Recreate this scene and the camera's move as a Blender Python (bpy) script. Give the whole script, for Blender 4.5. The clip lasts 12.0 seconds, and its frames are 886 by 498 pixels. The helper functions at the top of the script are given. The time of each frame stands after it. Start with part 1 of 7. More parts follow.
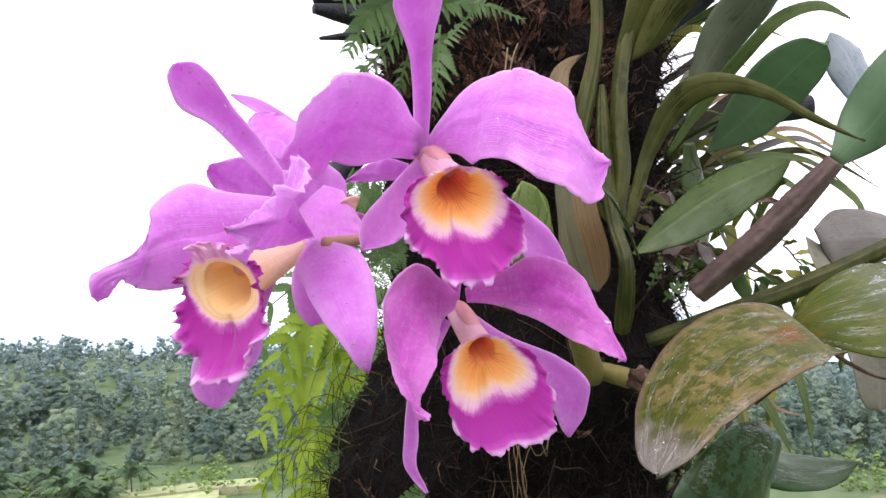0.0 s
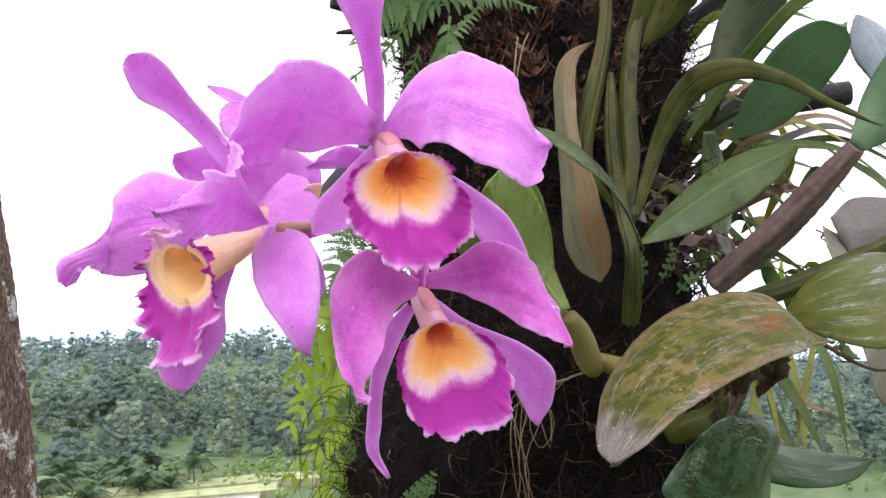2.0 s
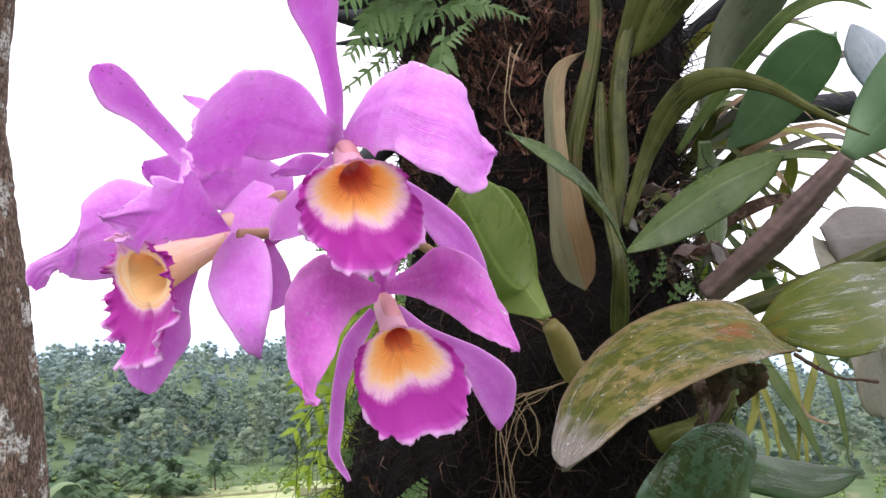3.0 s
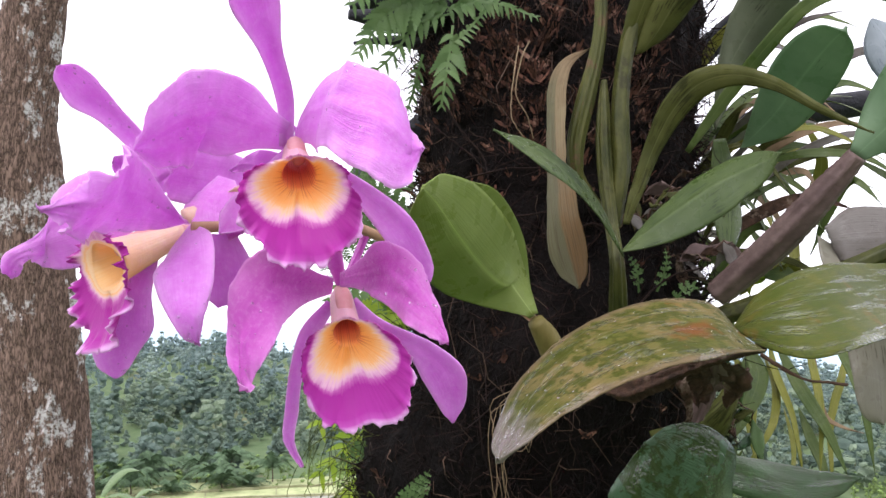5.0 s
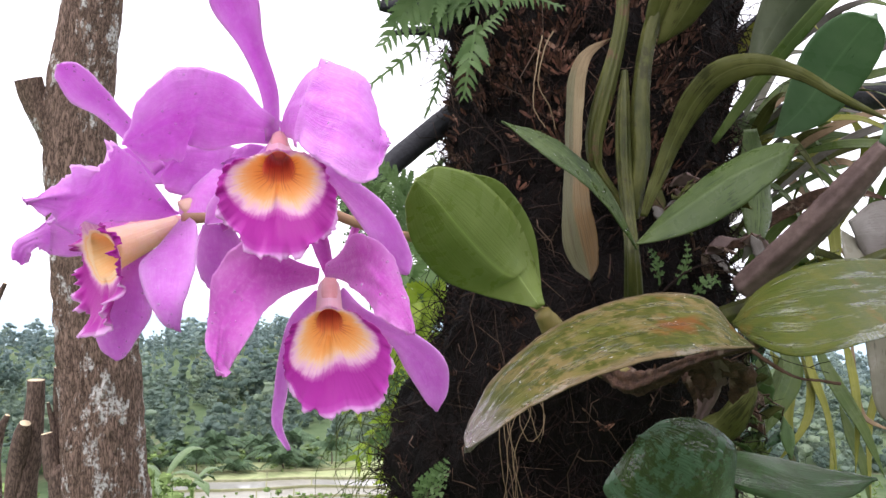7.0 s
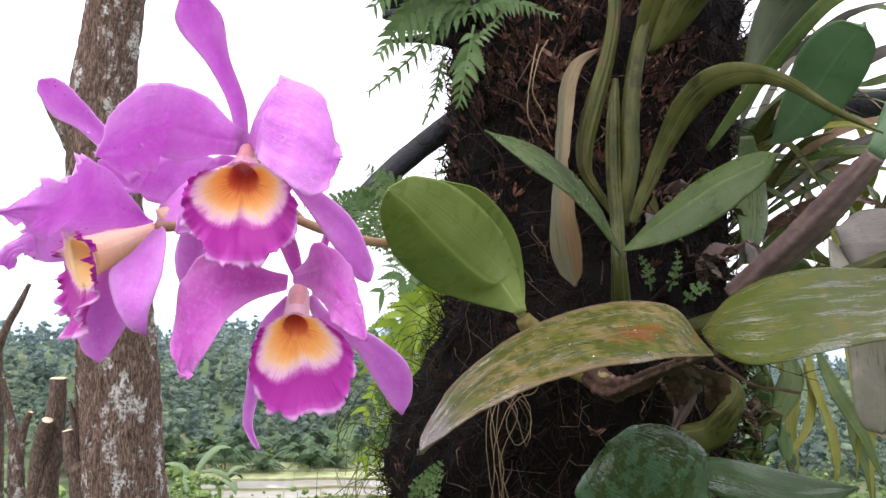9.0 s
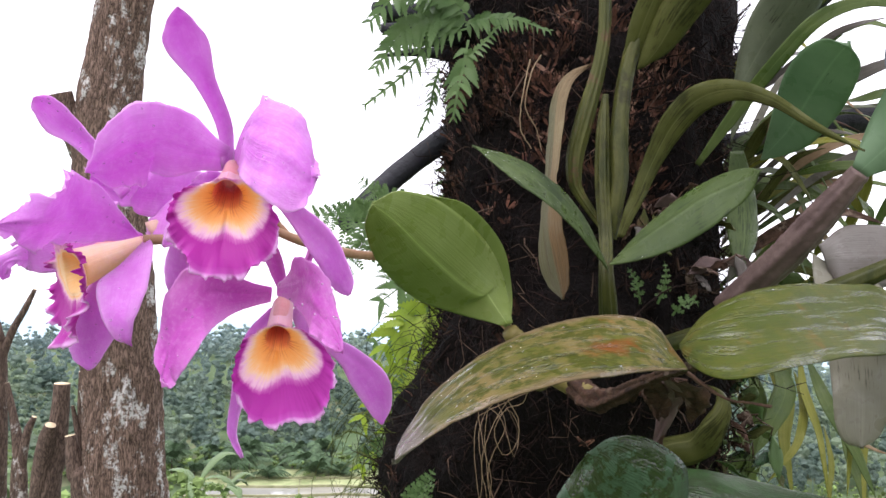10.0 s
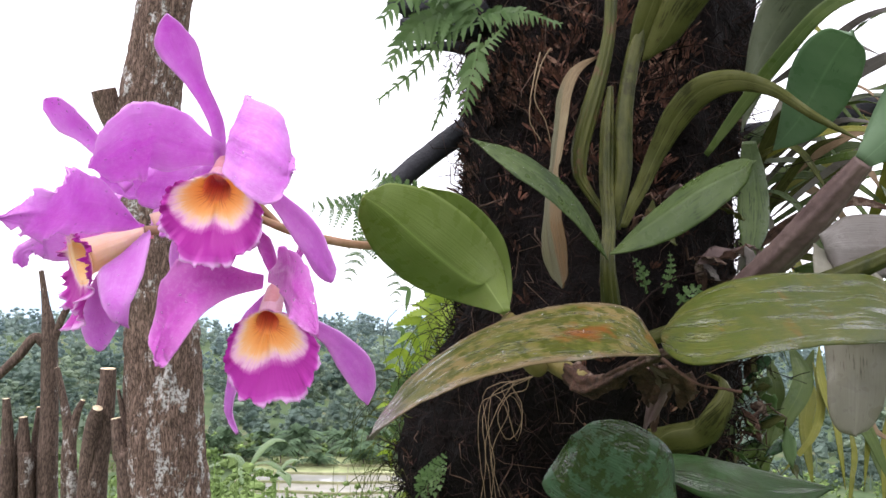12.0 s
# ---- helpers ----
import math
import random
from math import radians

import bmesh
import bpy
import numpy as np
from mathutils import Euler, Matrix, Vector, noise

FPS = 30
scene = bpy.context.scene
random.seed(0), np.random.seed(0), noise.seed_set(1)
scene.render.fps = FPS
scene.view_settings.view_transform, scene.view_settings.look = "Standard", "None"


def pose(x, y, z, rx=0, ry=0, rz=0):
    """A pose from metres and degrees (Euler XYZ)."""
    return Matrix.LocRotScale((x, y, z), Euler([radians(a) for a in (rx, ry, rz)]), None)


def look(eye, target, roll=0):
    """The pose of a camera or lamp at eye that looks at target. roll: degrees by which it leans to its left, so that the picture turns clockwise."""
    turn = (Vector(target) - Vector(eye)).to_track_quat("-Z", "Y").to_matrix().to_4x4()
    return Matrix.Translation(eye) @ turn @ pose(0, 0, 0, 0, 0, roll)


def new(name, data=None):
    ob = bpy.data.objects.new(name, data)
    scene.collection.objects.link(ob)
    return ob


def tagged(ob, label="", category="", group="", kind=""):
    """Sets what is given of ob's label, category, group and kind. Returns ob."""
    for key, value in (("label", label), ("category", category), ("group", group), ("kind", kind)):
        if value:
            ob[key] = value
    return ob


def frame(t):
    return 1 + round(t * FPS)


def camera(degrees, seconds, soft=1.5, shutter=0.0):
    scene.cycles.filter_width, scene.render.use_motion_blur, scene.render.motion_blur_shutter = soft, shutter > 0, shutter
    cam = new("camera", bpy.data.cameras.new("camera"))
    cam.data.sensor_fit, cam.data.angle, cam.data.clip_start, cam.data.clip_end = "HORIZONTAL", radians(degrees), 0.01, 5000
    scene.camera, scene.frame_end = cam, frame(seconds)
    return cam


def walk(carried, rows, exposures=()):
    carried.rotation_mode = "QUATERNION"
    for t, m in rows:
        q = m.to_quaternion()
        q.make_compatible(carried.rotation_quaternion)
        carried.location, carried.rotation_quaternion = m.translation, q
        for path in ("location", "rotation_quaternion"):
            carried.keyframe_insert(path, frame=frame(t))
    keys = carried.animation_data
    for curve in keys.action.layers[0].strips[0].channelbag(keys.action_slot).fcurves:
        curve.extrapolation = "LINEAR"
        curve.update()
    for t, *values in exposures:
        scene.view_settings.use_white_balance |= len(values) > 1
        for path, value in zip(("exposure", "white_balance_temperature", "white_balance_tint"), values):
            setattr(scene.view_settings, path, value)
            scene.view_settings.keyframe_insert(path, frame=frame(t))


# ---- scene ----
import itertools

cam = camera(59.7, 12.0)
PATH = [
    (0, (0.02, 0.035, 1.505), (0.009, 2.027, 1.688), -1.7),
    (0.5, (0.033, 0.038, 1.501), (0.0, 2.03, 1.666), -1.9),
    (1, (0.046, 0.038, 1.501), (-0.029, 2.03, 1.666), -1.9),
    (1.5, (0.056, 0.039, 1.501), (-0.06, 2.028, 1.675), -1.7),
    (2, (0.065, 0.037, 1.499), (-0.087, 2.024, 1.676), -1.5),
    (2.5, (0.081, 0.035, 1.498), (-0.091, 2.018, 1.698), -1.3),
    (3, (0.095, 0.034, 1.496), (-0.111, 2.013, 1.7), -1.1),
    (5, (0.148, 0.034, 1.493), (-0.203, 1.993, 1.694), 0.0),
    (5.5, (0.159, 0.036, 1.494), (-0.21, 1.992, 1.688), 0.6),
    (6, (0.171, 0.034, 1.494), (-0.256, 1.979, 1.681), 0.7),
    (6.5, (0.18, 0.032, 1.494), (-0.294, 1.968, 1.668), 0.9),
    (7, (0.188, 0.035, 1.495), (-0.313, 1.964, 1.663), 1.0),
    (9, (0.224, 0.032, 1.498), (-0.346, 1.942, 1.67), 1.5),
    (9.5, (0.232, 0.028, 1.5), (-0.357, 1.931, 1.677), 2.2),
    (10, (0.242, 0.025, 1.501), (-0.346, 1.926, 1.693), 2.0),
    (10.5, (0.252, 0.024, 1.501), (-0.355, 1.92, 1.693), 1.9),
    (11, (0.261, 0.023, 1.5), (-0.373, 1.911, 1.683), 1.6),
    (11.5, (0.275, 0.02, 1.501), (-0.394, 1.897, 1.681), 2.1),
    (12, (0.285, 0.017, 1.5), (-0.418, 1.882, 1.663), 2.3),
]
walk(cam, [(t, look(eye, target, roll)) for t, eye, target, roll in PATH], [(0, 0.60, 6300, 20), (12, 0.60, 6300, 20)])

# ---- daylight: bright overcast, the sun behind thin cloud ----
world = bpy.data.worlds.new("overcast")
scene.world = world
world.use_nodes = True
wn, wl = world.node_tree.nodes, world.node_tree.links
wn.clear()
sky = wn.new("ShaderNodeTexSky")
sky.sky_type, sky.sun_disc = "NISHITA", False
sky.sun_elevation, sky.sun_rotation = radians(58), radians(200)
sky.dust_density, sky.air_density = 4.0, 1.0
grey = wn.new("ShaderNodeHueSaturation")
grey.inputs["Saturation"].default_value = 0.12
veil = wn.new("ShaderNodeMix")
veil.data_type = "RGBA"
veil.inputs[0].default_value = 0.75
veil.inputs[7].default_value = (14.0, 14.3, 14.6, 1)
back = wn.new("ShaderNodeBackground")
back.inputs["Strength"].default_value = 0.12
wout = wn.new("ShaderNodeOutputWorld")
wl.new(sky.outputs[0], grey.inputs["Color"])
wl.new(grey.outputs[0], veil.inputs[6])
wl.new(veil.outputs[2], back.inputs["Color"])
wl.new(back.outputs[0], wout.inputs[0])

sun_data = bpy.data.lights.new("sun", "SUN")
sun_data.energy, sun_data.angle, sun_data.color = 1.5, radians(40), (1.0, 0.97, 0.92)
sun = new("sun", sun_data)
sun.matrix_world = look((0, 0, 30), (10, 26.5, -17))

# ---- materials ----
def mat(name, rough=0.5, spec=0.5):
    m = bpy.data.materials.new(name)
    m.use_nodes = True
    b = m.node_tree.nodes["Principled BSDF"]
    b.inputs["Roughness"].default_value = rough
    b.inputs["Specular IOR Level"].default_value = spec
    return m, m.node_tree.nodes, m.node_tree.links, b


def noise_tex(n, l, scale, detail=4.0, source=None, stretch=None, rough=0.55):
    t = n.new("ShaderNodeTexNoise")
    t.inputs["Scale"].default_value, t.inputs["Detail"].default_value = scale, detail
    t.inputs["Roughness"].default_value = rough
    if source is not None:
        if stretch:
            mp = n.new("ShaderNodeMapping")
            mp.inputs["Scale"].default_value = stretch
            l.new(source, mp.inputs["Vector"])
            source = mp.outputs[0]
        l.new(source, t.inputs["Vector"])
    return t.outputs["Fac"]


def ramp(n, l, fac, stops, mode="LINEAR"):
    r = n.new("ShaderNodeValToRGB")
    r.color_ramp.interpolation = mode
    e = r.color_ramp.elements
    while len(e) < len(stops):
        e.new(0.5)
    for i, (at, c) in enumerate(stops):
        e[i].position, e[i].color = at, (*c, 1) if len(c) == 3 else c
    l.new(fac, r.inputs[0])
    return r.outputs[0]


def blend(n, l, fac, a, b, how="MIX"):
    x = n.new("ShaderNodeMix")
    x.data_type, x.blend_type = "RGBA", how
    for socket, v in ((0, fac), (6, a), (7, b)):
        if isinstance(v, (int, float)):
            x.inputs[socket].default_value = v
        elif isinstance(v, tuple):
            x.inputs[socket].default_value = (*v, 1)
        else:
            l.new(v, x.inputs[socket])
    return x.outputs[2]


def math_node(n, l, op, a, b=0.0):
    x = n.new("ShaderNodeMath")
    x.operation = op
    for i, v in enumerate((a, b)):
        if isinstance(v, (int, float)):
            x.inputs[i].default_value = v
        else:
            l.new(v, x.inputs[i])
    return x.outputs[0]


def bump(n, l, b, height, strength=0.3, dist=0.001):
    x = n.new("ShaderNodeBump")
    x.inputs["Strength"].default_value, x.inputs["Distance"].default_value = strength, dist
    l.new(height, x.inputs["Height"])
    l.new(x.outputs[0], b.inputs["Normal"])


def coords(n):
    c = n.new("ShaderNodeTexCoord")
    return c.outputs["Object"], c.outputs["UV"]


def translucent(m, n, l, b, colour, amount):
    """Light that comes through a thin leaf or petal."""
    t = n.new("ShaderNodeBsdfTranslucent")
    if isinstance(colour, tuple):
        t.inputs[0].default_value = (*colour, 1)
    else:
        l.new(colour, t.inputs[0])
    x = n.new("ShaderNodeMixShader")
    x.inputs[0].default_value = amount
    l.new(b.outputs[0], x.inputs[1])
    l.new(t.outputs[0], x.inputs[2])
    l.new(x.outputs[0], n["Material Output"].inputs[0])


def petal_material(name, deep, pale, edge):
    m, n, l, b = mat(name, 0.33, 0.5)
    ob, uv = coords(n)
    veins = noise_tex(n, l, 1.0, 3.0, uv, (70, 2.2, 1))
    cloud = noise_tex(n, l, 55, 3.0, ob)
    c = ramp(n, l, cloud, [(0.3, deep), (0.72, pale)])
    c = blend(n, l, ramp(n, l, veins, [(0.42, (0, 0, 0)), (0.66, (0.6, 0.6, 0.6))]), c, deep)
    sep = n.new("ShaderNodeSeparateXYZ")
    l.new(uv, sep.inputs[0])
    rim = math_node(n, l, "ABSOLUTE", math_node(n, l, "SUBTRACT", sep.outputs[0], 0.5))
    rimf = ramp(n, l, rim, [(0.22, (0, 0, 0)), (0.46, (0.45, 0.45, 0.45)), (0.5, (1, 1, 1))])
    c = blend(n, l, math_node(n, l, "MULTIPLY", rimf, 0.7), c, edge)
    l.new(c, b.inputs["Base Color"])
    grain = noise_tex(n, l, 420, 4.0, ob, None, 0.7)
    c = blend(n, l, math_node(n, l, "MULTIPLY", ramp(n, l, grain, [(0.48, (0, 0, 0)), (0.72, (1, 1, 1))]), 0.30), c, edge)
    l.new(c, b.inputs["Base Color"])
    crumple = noise_tex(n, l, 130, 4.0, ob, None, 0.6)
    h = math_node(n, l, "ADD", math_node(n, l, "MULTIPLY", veins, 0.4), math_node(n, l, "ADD", math_node(n, l, "MULTIPLY", grain, 0.35), math_node(n, l, "MULTIPLY", crumple, 0.9)))
    bump(n, l, b, h, 0.75, 0.0018)
    b.inputs["Sheen Weight"].default_value = 0.25
    b.inputs["Sheen Roughness"].default_value = 0.4
    translucent(m, n, l, b, c, 0.50)
    return m


def lip_material(name, throat, lines=0.5):
    """throat: the colours from the depth of the tube to the yellow eye."""
    m, n, l, b = mat(name, 0.45, 0.35)
    ob, uv = coords(n)
    sep = n.new("ShaderNodeSeparateXYZ")
    l.new(uv, sep.inputs[0])
    ray = noise_tex(n, l, 1.0, 2.0, uv, (130, 1.5, 1))
    wob = noise_tex(n, l, 160, 3.0, ob)
    stir = math_node(n, l, "ADD", math_node(n, l, "MULTIPLY", math_node(n, l, "SUBTRACT", ray, 0.5), 0.16), math_node(n, l, "MULTIPLY", math_node(n, l, "SUBTRACT", wob, 0.5), 0.14))
    calm = ramp(n, l, math_node(n, l, "MULTIPLY", sep.outputs[1], 0.5), [(0.60, (1.35, 1.35, 1.35)), (0.78, (0.12, 0.12, 0.12))])
    z = math_node(n, l, "ADD", sep.outputs[1], math_node(n, l, "MULTIPLY", stir, calm))
    z = math_node(n, l, "MULTIPLY", z, 0.5)
    c = ramp(n, l, z, [(0.02, throat[0]), (0.09, throat[1]), (0.18, throat[2]), (0.25, throat[3]), (0.33, throat[4]),
                       (0.375, (0.95, 0.60, 0.26)), (0.415, (0.94, 0.71, 0.52)), (0.465, (0.89, 0.62, 0.76)),
                       (0.53, (0.64, 0.15, 0.53)), (0.60, (0.49, 0.018, 0.38)), (0.88, (0.52, 0.030, 0.42)), (0.95, (0.62, 0.10, 0.54)), (0.995, (0.88, 0.56, 0.88))])
    # red-brown guide lines that run out of the throat
    line = noise_tex(n, l, 1.0, 0.0, uv, (85, 0.5, 1))
    line = ramp(n, l, line, [(0.54, (0, 0, 0)), (0.62, (1, 1, 1))])
    reach = ramp(n, l, z, [(0.22, (1, 1, 1)), (0.32, (0, 0, 0))])
    f = n.new("ShaderNodeMix")
    f.data_type = "FLOAT"
    l.new(line, f.inputs[0])
    f.inputs[2].default_value = 0.0
    l.new(reach, f.inputs[3])
    c = blend(n, l, math_node(n, l, "MULTIPLY", f.outputs[0], lines), c, tuple(0.6 * v for v in throat[1]))
    l.new(c, b.inputs["Base Color"])
    bump(n, l, b, math_node(n, l, "ADD", ray, math_node(n, l, "MULTIPLY", wob, 0.8)), 0.28, 0.0015)
    b.inputs["Sheen Weight"].default_value = 0.2
    translucent(m, n, l, b, c, 0.5)
    return m


def leaf_material(name, dark, light, spot=None, spot_amount=0.5, rough=0.32, glow=0.12, midrib=0.25, gloss=0.32):
    m, n, l, b = mat(name, rough, gloss)
    ob, uv = coords(n)
    big = noise_tex(n, l, 22, 4.0, ob)
    streak = noise_tex(n, l, 1.0, 4.0, uv, (45, 2.0, 1))
    c = ramp(n, l, big, [(0.32, dark), (0.70, light)])
    c = blend(n, l, math_node(n, l, "MULTIPLY", streak, 0.35), c, dark)
    if spot:
        s = noise_tex(n, l, 1.0, 5.0, uv, (26, 7.0, 1), 0.65)
        s2 = noise_tex(n, l, 30, 4.0, ob, None, 0.6)
        s = math_node(n, l, "ADD", math_node(n, l, "MULTIPLY", s, 0.6), math_node(n, l, "MULTIPLY", s2, 0.4))
        k = 0.62 - 0.20 * spot_amount
        sf = ramp(n, l, s, [(k, (0, 0, 0)), (k + 0.05, (1, 1, 1))])
        c = blend(n, l, math_node(n, l, "MULTIPLY", sf, 0.75), c, spot)
    sep = n.new("ShaderNodeSeparateXYZ")
    l.new(uv, sep.inputs[0])
    mid = math_node(n, l, "ABSOLUTE", math_node(n, l, "SUBTRACT", sep.outputs[0], 0.5))
    midf = ramp(n, l, mid, [(0.0, (1, 1, 1)), (0.03, (0, 0, 0))])
    pale = tuple(min(1.0, v * 1.5 + 0.03) for v in light)
    c = blend(n, l, math_node(n, l, "MULTIPLY", midf, midrib), c, pale)
    l.new(c, b.inputs["Base Color"])
    wet = noise_tex(n, l, 60, 3.0, ob)
    rr = ramp(n, l, wet, [(0.38, (rough * 0.5,) * 3), (0.55, (rough * 1.4,) * 3)])
    l.new(rr, b.inputs["Roughness"])
    fine = noise_tex(n, l, 700, 2.0, ob)
    h = math_node(n, l, "ADD", streak, math_node(n, l, "MULTIPLY", fine, 0.15))
    bump(n, l, b, h, 0.3, 0.0014)
    if glow:
        translucent(m, n, l, b, c, glow)
    return m


def plain_material(name, dark, light, scale=30, rough=0.7, stretch=None, strength=0.5, dist=0.002, spec=0.3, third=None, vary=0.0, tone=False, glow=0.0):
    m, n, l, b = mat(name, rough, spec)
    ob, uv = coords(n)
    a = noise_tex(n, l, scale, 6.0, ob, stretch or (1, 1, 1), 0.62)
    fine = noise_tex(n, l, scale * 7, 3.0, ob, stretch or (1, 1, 1))
    c = ramp(n, l, a, [(0.3, dark), (0.7, light)])
    c = blend(n, l, math_node(n, l, "MULTIPLY", fine, 0.4), c, dark)
    if third:
        p = noise_tex(n, l, scale * 0.45, 5.0, ob, None, 0.7)
        pf = ramp(n, l, p, [(0.56, (0, 0, 0)), (0.62, (1, 1, 1))])
        c = blend(n, l, math_node(n, l, "MULTIPLY", pf, 0.8), c, third)
    if tone:
        # each tree has a shade of green of its own
        sep = n.new("ShaderNodeSeparateXYZ")
        l.new(uv, sep.inputs[0])
        c = blend(n, l, 1.0, c, ramp(n, l, sep.outputs[0], [(0.0, (0.62, 0.69, 0.73)), (0.45, (0.87, 0.91, 0.93)), (0.8, (1.05, 1.05, 0.98)), (1.0, (1.18, 1.16, 1.02))]), "MULTIPLY")
    if vary:
        g = n.new("ShaderNodeNewGeometry")
        v = ramp(n, l, g.outputs["Random Per Island"], [(0.0, (1 - vary,) * 3), (1.0, (1 + vary,) * 3)])
        c = blend(n, l, 1.0, c, v, "MULTIPLY")
    l.new(c, b.inputs["Base Color"])
    bump(n, l, b, math_node(n, l, "ADD", a, math_node(n, l, "MULTIPLY", fine, 0.4)), strength, dist)
    if glow:
        translucent(m, n, l, b, c, glow)
    return m


PETAL = petal_material("petal", (0.72, 0.20, 0.74), (0.85, 0.38, 0.88), (0.92, 0.62, 0.94))
PETAL_DEEP = petal_material("petal_deep", (0.66, 0.10, 0.60), (0.77, 0.22, 0.71), (0.90, 0.52, 0.88))
LIP = lip_material("lip_face", ((0.90, 0.50, 0.45), (0.80, 0.15, 0.09), (0.90, 0.28, 0.08), (0.95, 0.43, 0.09), (0.96, 0.52, 0.16)))
LIP_PALE = lip_material("lip_face_pale", ((0.90, 0.58, 0.32), (0.93, 0.60, 0.26), (0.94, 0.60, 0.24), (0.95, 0.68, 0.36), (0.95, 0.76, 0.52)), 0.08)
LIP_BACK = petal_material("lip_back", (0.80, 0.44, 0.58), (0.90, 0.62, 0.74), (0.92, 0.68, 0.84))
COLUMN = petal_material("column", (0.80, 0.36, 0.40), (0.88, 0.54, 0.56), (0.90, 0.64, 0.68))
TUBE = petal_material("lip_tube", (0.84, 0.58, 0.36), (0.91, 0.75, 0.60), (0.88, 0.62, 0.78))
STALK = plain_material("stalk", (0.28, 0.16, 0.08), (0.45, 0.26, 0.18), 60, 0.5, None, 0.2, 0.001)
LEAF = leaf_material("leaf_green", (0.040, 0.068, 0.016), (0.084, 0.120, 0.038), (0.010, 0.022, 0.006), 0.40, 0.42, 0.2)
LEAF_BLUE = leaf_material("leaf_bluish", (0.150, 0.250, 0.135), (0.215, 0.320, 0.190), (0.03, 0.05, 0.03), 0.0, 0.42, 0.50)
LEAF_YOUNG = leaf_material("leaf_young", (0.175, 0.240, 0.050), (0.250, 0.320, 0.095), None, 0, 0.38, 0.32, 0.7)


def mottled_leaf(name, dark, light, blotches=0.85, rust=0.75, damp=(9, 5, 1), green=(0.048, 0.064, 0.003), stain=None, gloss=0.08, patch=105, dull=0.5, tip=None):
    """An old olive leaf: tan and green blotches, rust stains, dull and wet patches."""
    m, n, l, b = mat(name, 0.35, 0.4)
    ob, uv = coords(n)
    streak = noise_tex(n, l, 1.0, 4.0, uv, (55, 2.0, 1))
    big = noise_tex(n, l, 30, 5.0, ob, None, 0.65)
    c = ramp(n, l, big, [(0.34, dark), (0.62, light)])
    g = noise_tex(n, l, patch, 6.0, ob, (1, 1, 1), 0.70)
    gf = ramp(n, l, g, [(0.485, (0, 0, 0)), (0.52, (1, 1, 1))])
    c = blend(n, l, math_node(n, l, "MULTIPLY", gf, blotches), c, green)
    fleck = ramp(n, l, noise_tex(n, l, 260, 3.0, ob, (1, 1, 1), 0.6), [(0.60, (0, 0, 0)), (0.64, (1, 1, 1))])
    c = blend(n, l, math_node(n, l, "MULTIPLY", fleck, 0.7), c, tuple(0.7 * v for v in green))
    r = ramp(n, l, noise_tex(n, l, 26, 5.0, ob, (1, 1, 1), 0.7), [(0.60, (0, 0, 0)), (0.66, (1, 1, 1))])
    c = blend(n, l, math_node(n, l, "MULTIPLY", r, rust * 0.6), c, (0.24, 0.075, 0.010))
    if stain:
        # one rust-coloured scar across the middle of the leaf
        mp = n.new("ShaderNodeMapping")
        mp.inputs["Location"].default_value = (-stain[0] * 4.6, -stain[1] * 11.0, 0)
        mp.inputs["Scale"].default_value = (4.6, 11.0, 0)
        l.new(uv, mp.inputs["Vector"])
        far_ = n.new("ShaderNodeVectorMath")
        far_.operation = "LENGTH"
        l.new(mp.outputs[0], far_.inputs[0])
        scar = math_node(n, l, "ADD", far_.outputs["Value"], math_node(n, l, "MULTIPLY", math_node(n, l, "SUBTRACT", noise_tex(n, l, 90, 5.0, ob), 0.5), 2.6))
        c = blend(n, l, ramp(n, l, scar, [(0.1, (0.9, 0.9, 0.9)), (0.75, (0, 0, 0))]), c, (0.15, 0.040, 0.005))
    c = blend(n, l, math_node(n, l, "MULTIPLY", streak, 0.3), c, (0.07, 0.07, 0.02))
    wet = noise_tex(n, l, 1.0, 4.0, uv, damp, 0.65)
    if tip:
        # dry: grey sky reflection painted at the tip; the margin is dried tan
        sep = n.new("ShaderNodeSeparateXYZ")
        l.new(uv, sep.inputs[0])
        stir = math_node(n, l, "MULTIPLY", math_node(n, l, "SUBTRACT", noise_tex(n, l, 70, 5.0, ob), 0.5), 0.30)
        dry = ramp(n, l, math_node(n, l, "ADD", sep.outputs[1], stir), [(0.76, (0, 0, 0)), (0.84, (1, 1, 1))])
        edge = math_node(n, l, "ABSOLUTE", math_node(n, l, "SUBTRACT", sep.outputs[0], 0.5))
        rim = ramp(n, l, math_node(n, l, "ADD", edge, math_node(n, l, "MULTIPLY", stir, 0.6)), [(0.40, (0, 0, 0)), (0.48, (1, 1, 1))])
        c = blend(n, l, math_node(n, l, "MULTIPLY", rim, 0.75), c, (0.150, 0.105, 0.060))
        c = blend(n, l, math_node(n, l, "MULTIPLY", dry, 0.85), c, tip)
        wet = math_node(n, l, "ADD", wet, math_node(n, l, "MULTIPLY", dry, 0.05))
    l.new(c, b.inputs["Base Color"])
    l.new(ramp(n, l, wet, [(0.52, (dull,) * 3), (0.60, (0.10,) * 3)]), b.inputs["Roughness"])
    l.new(ramp(n, l, wet, [(0.51, (gloss,) * 3), (0.60, (0.75,) * 3)]), b.inputs["Specular IOR Level"])
    beads = math_node(n, l, "MULTIPLY", ramp(n, l, wet, [(0.52, (0, 0, 0)), (0.60, (1, 1, 1))]), noise_tex(n, l, 330, 2.0, ob))
    drip = noise_tex(n, l, 1.0, 4.0, uv, (30, 5, 1))
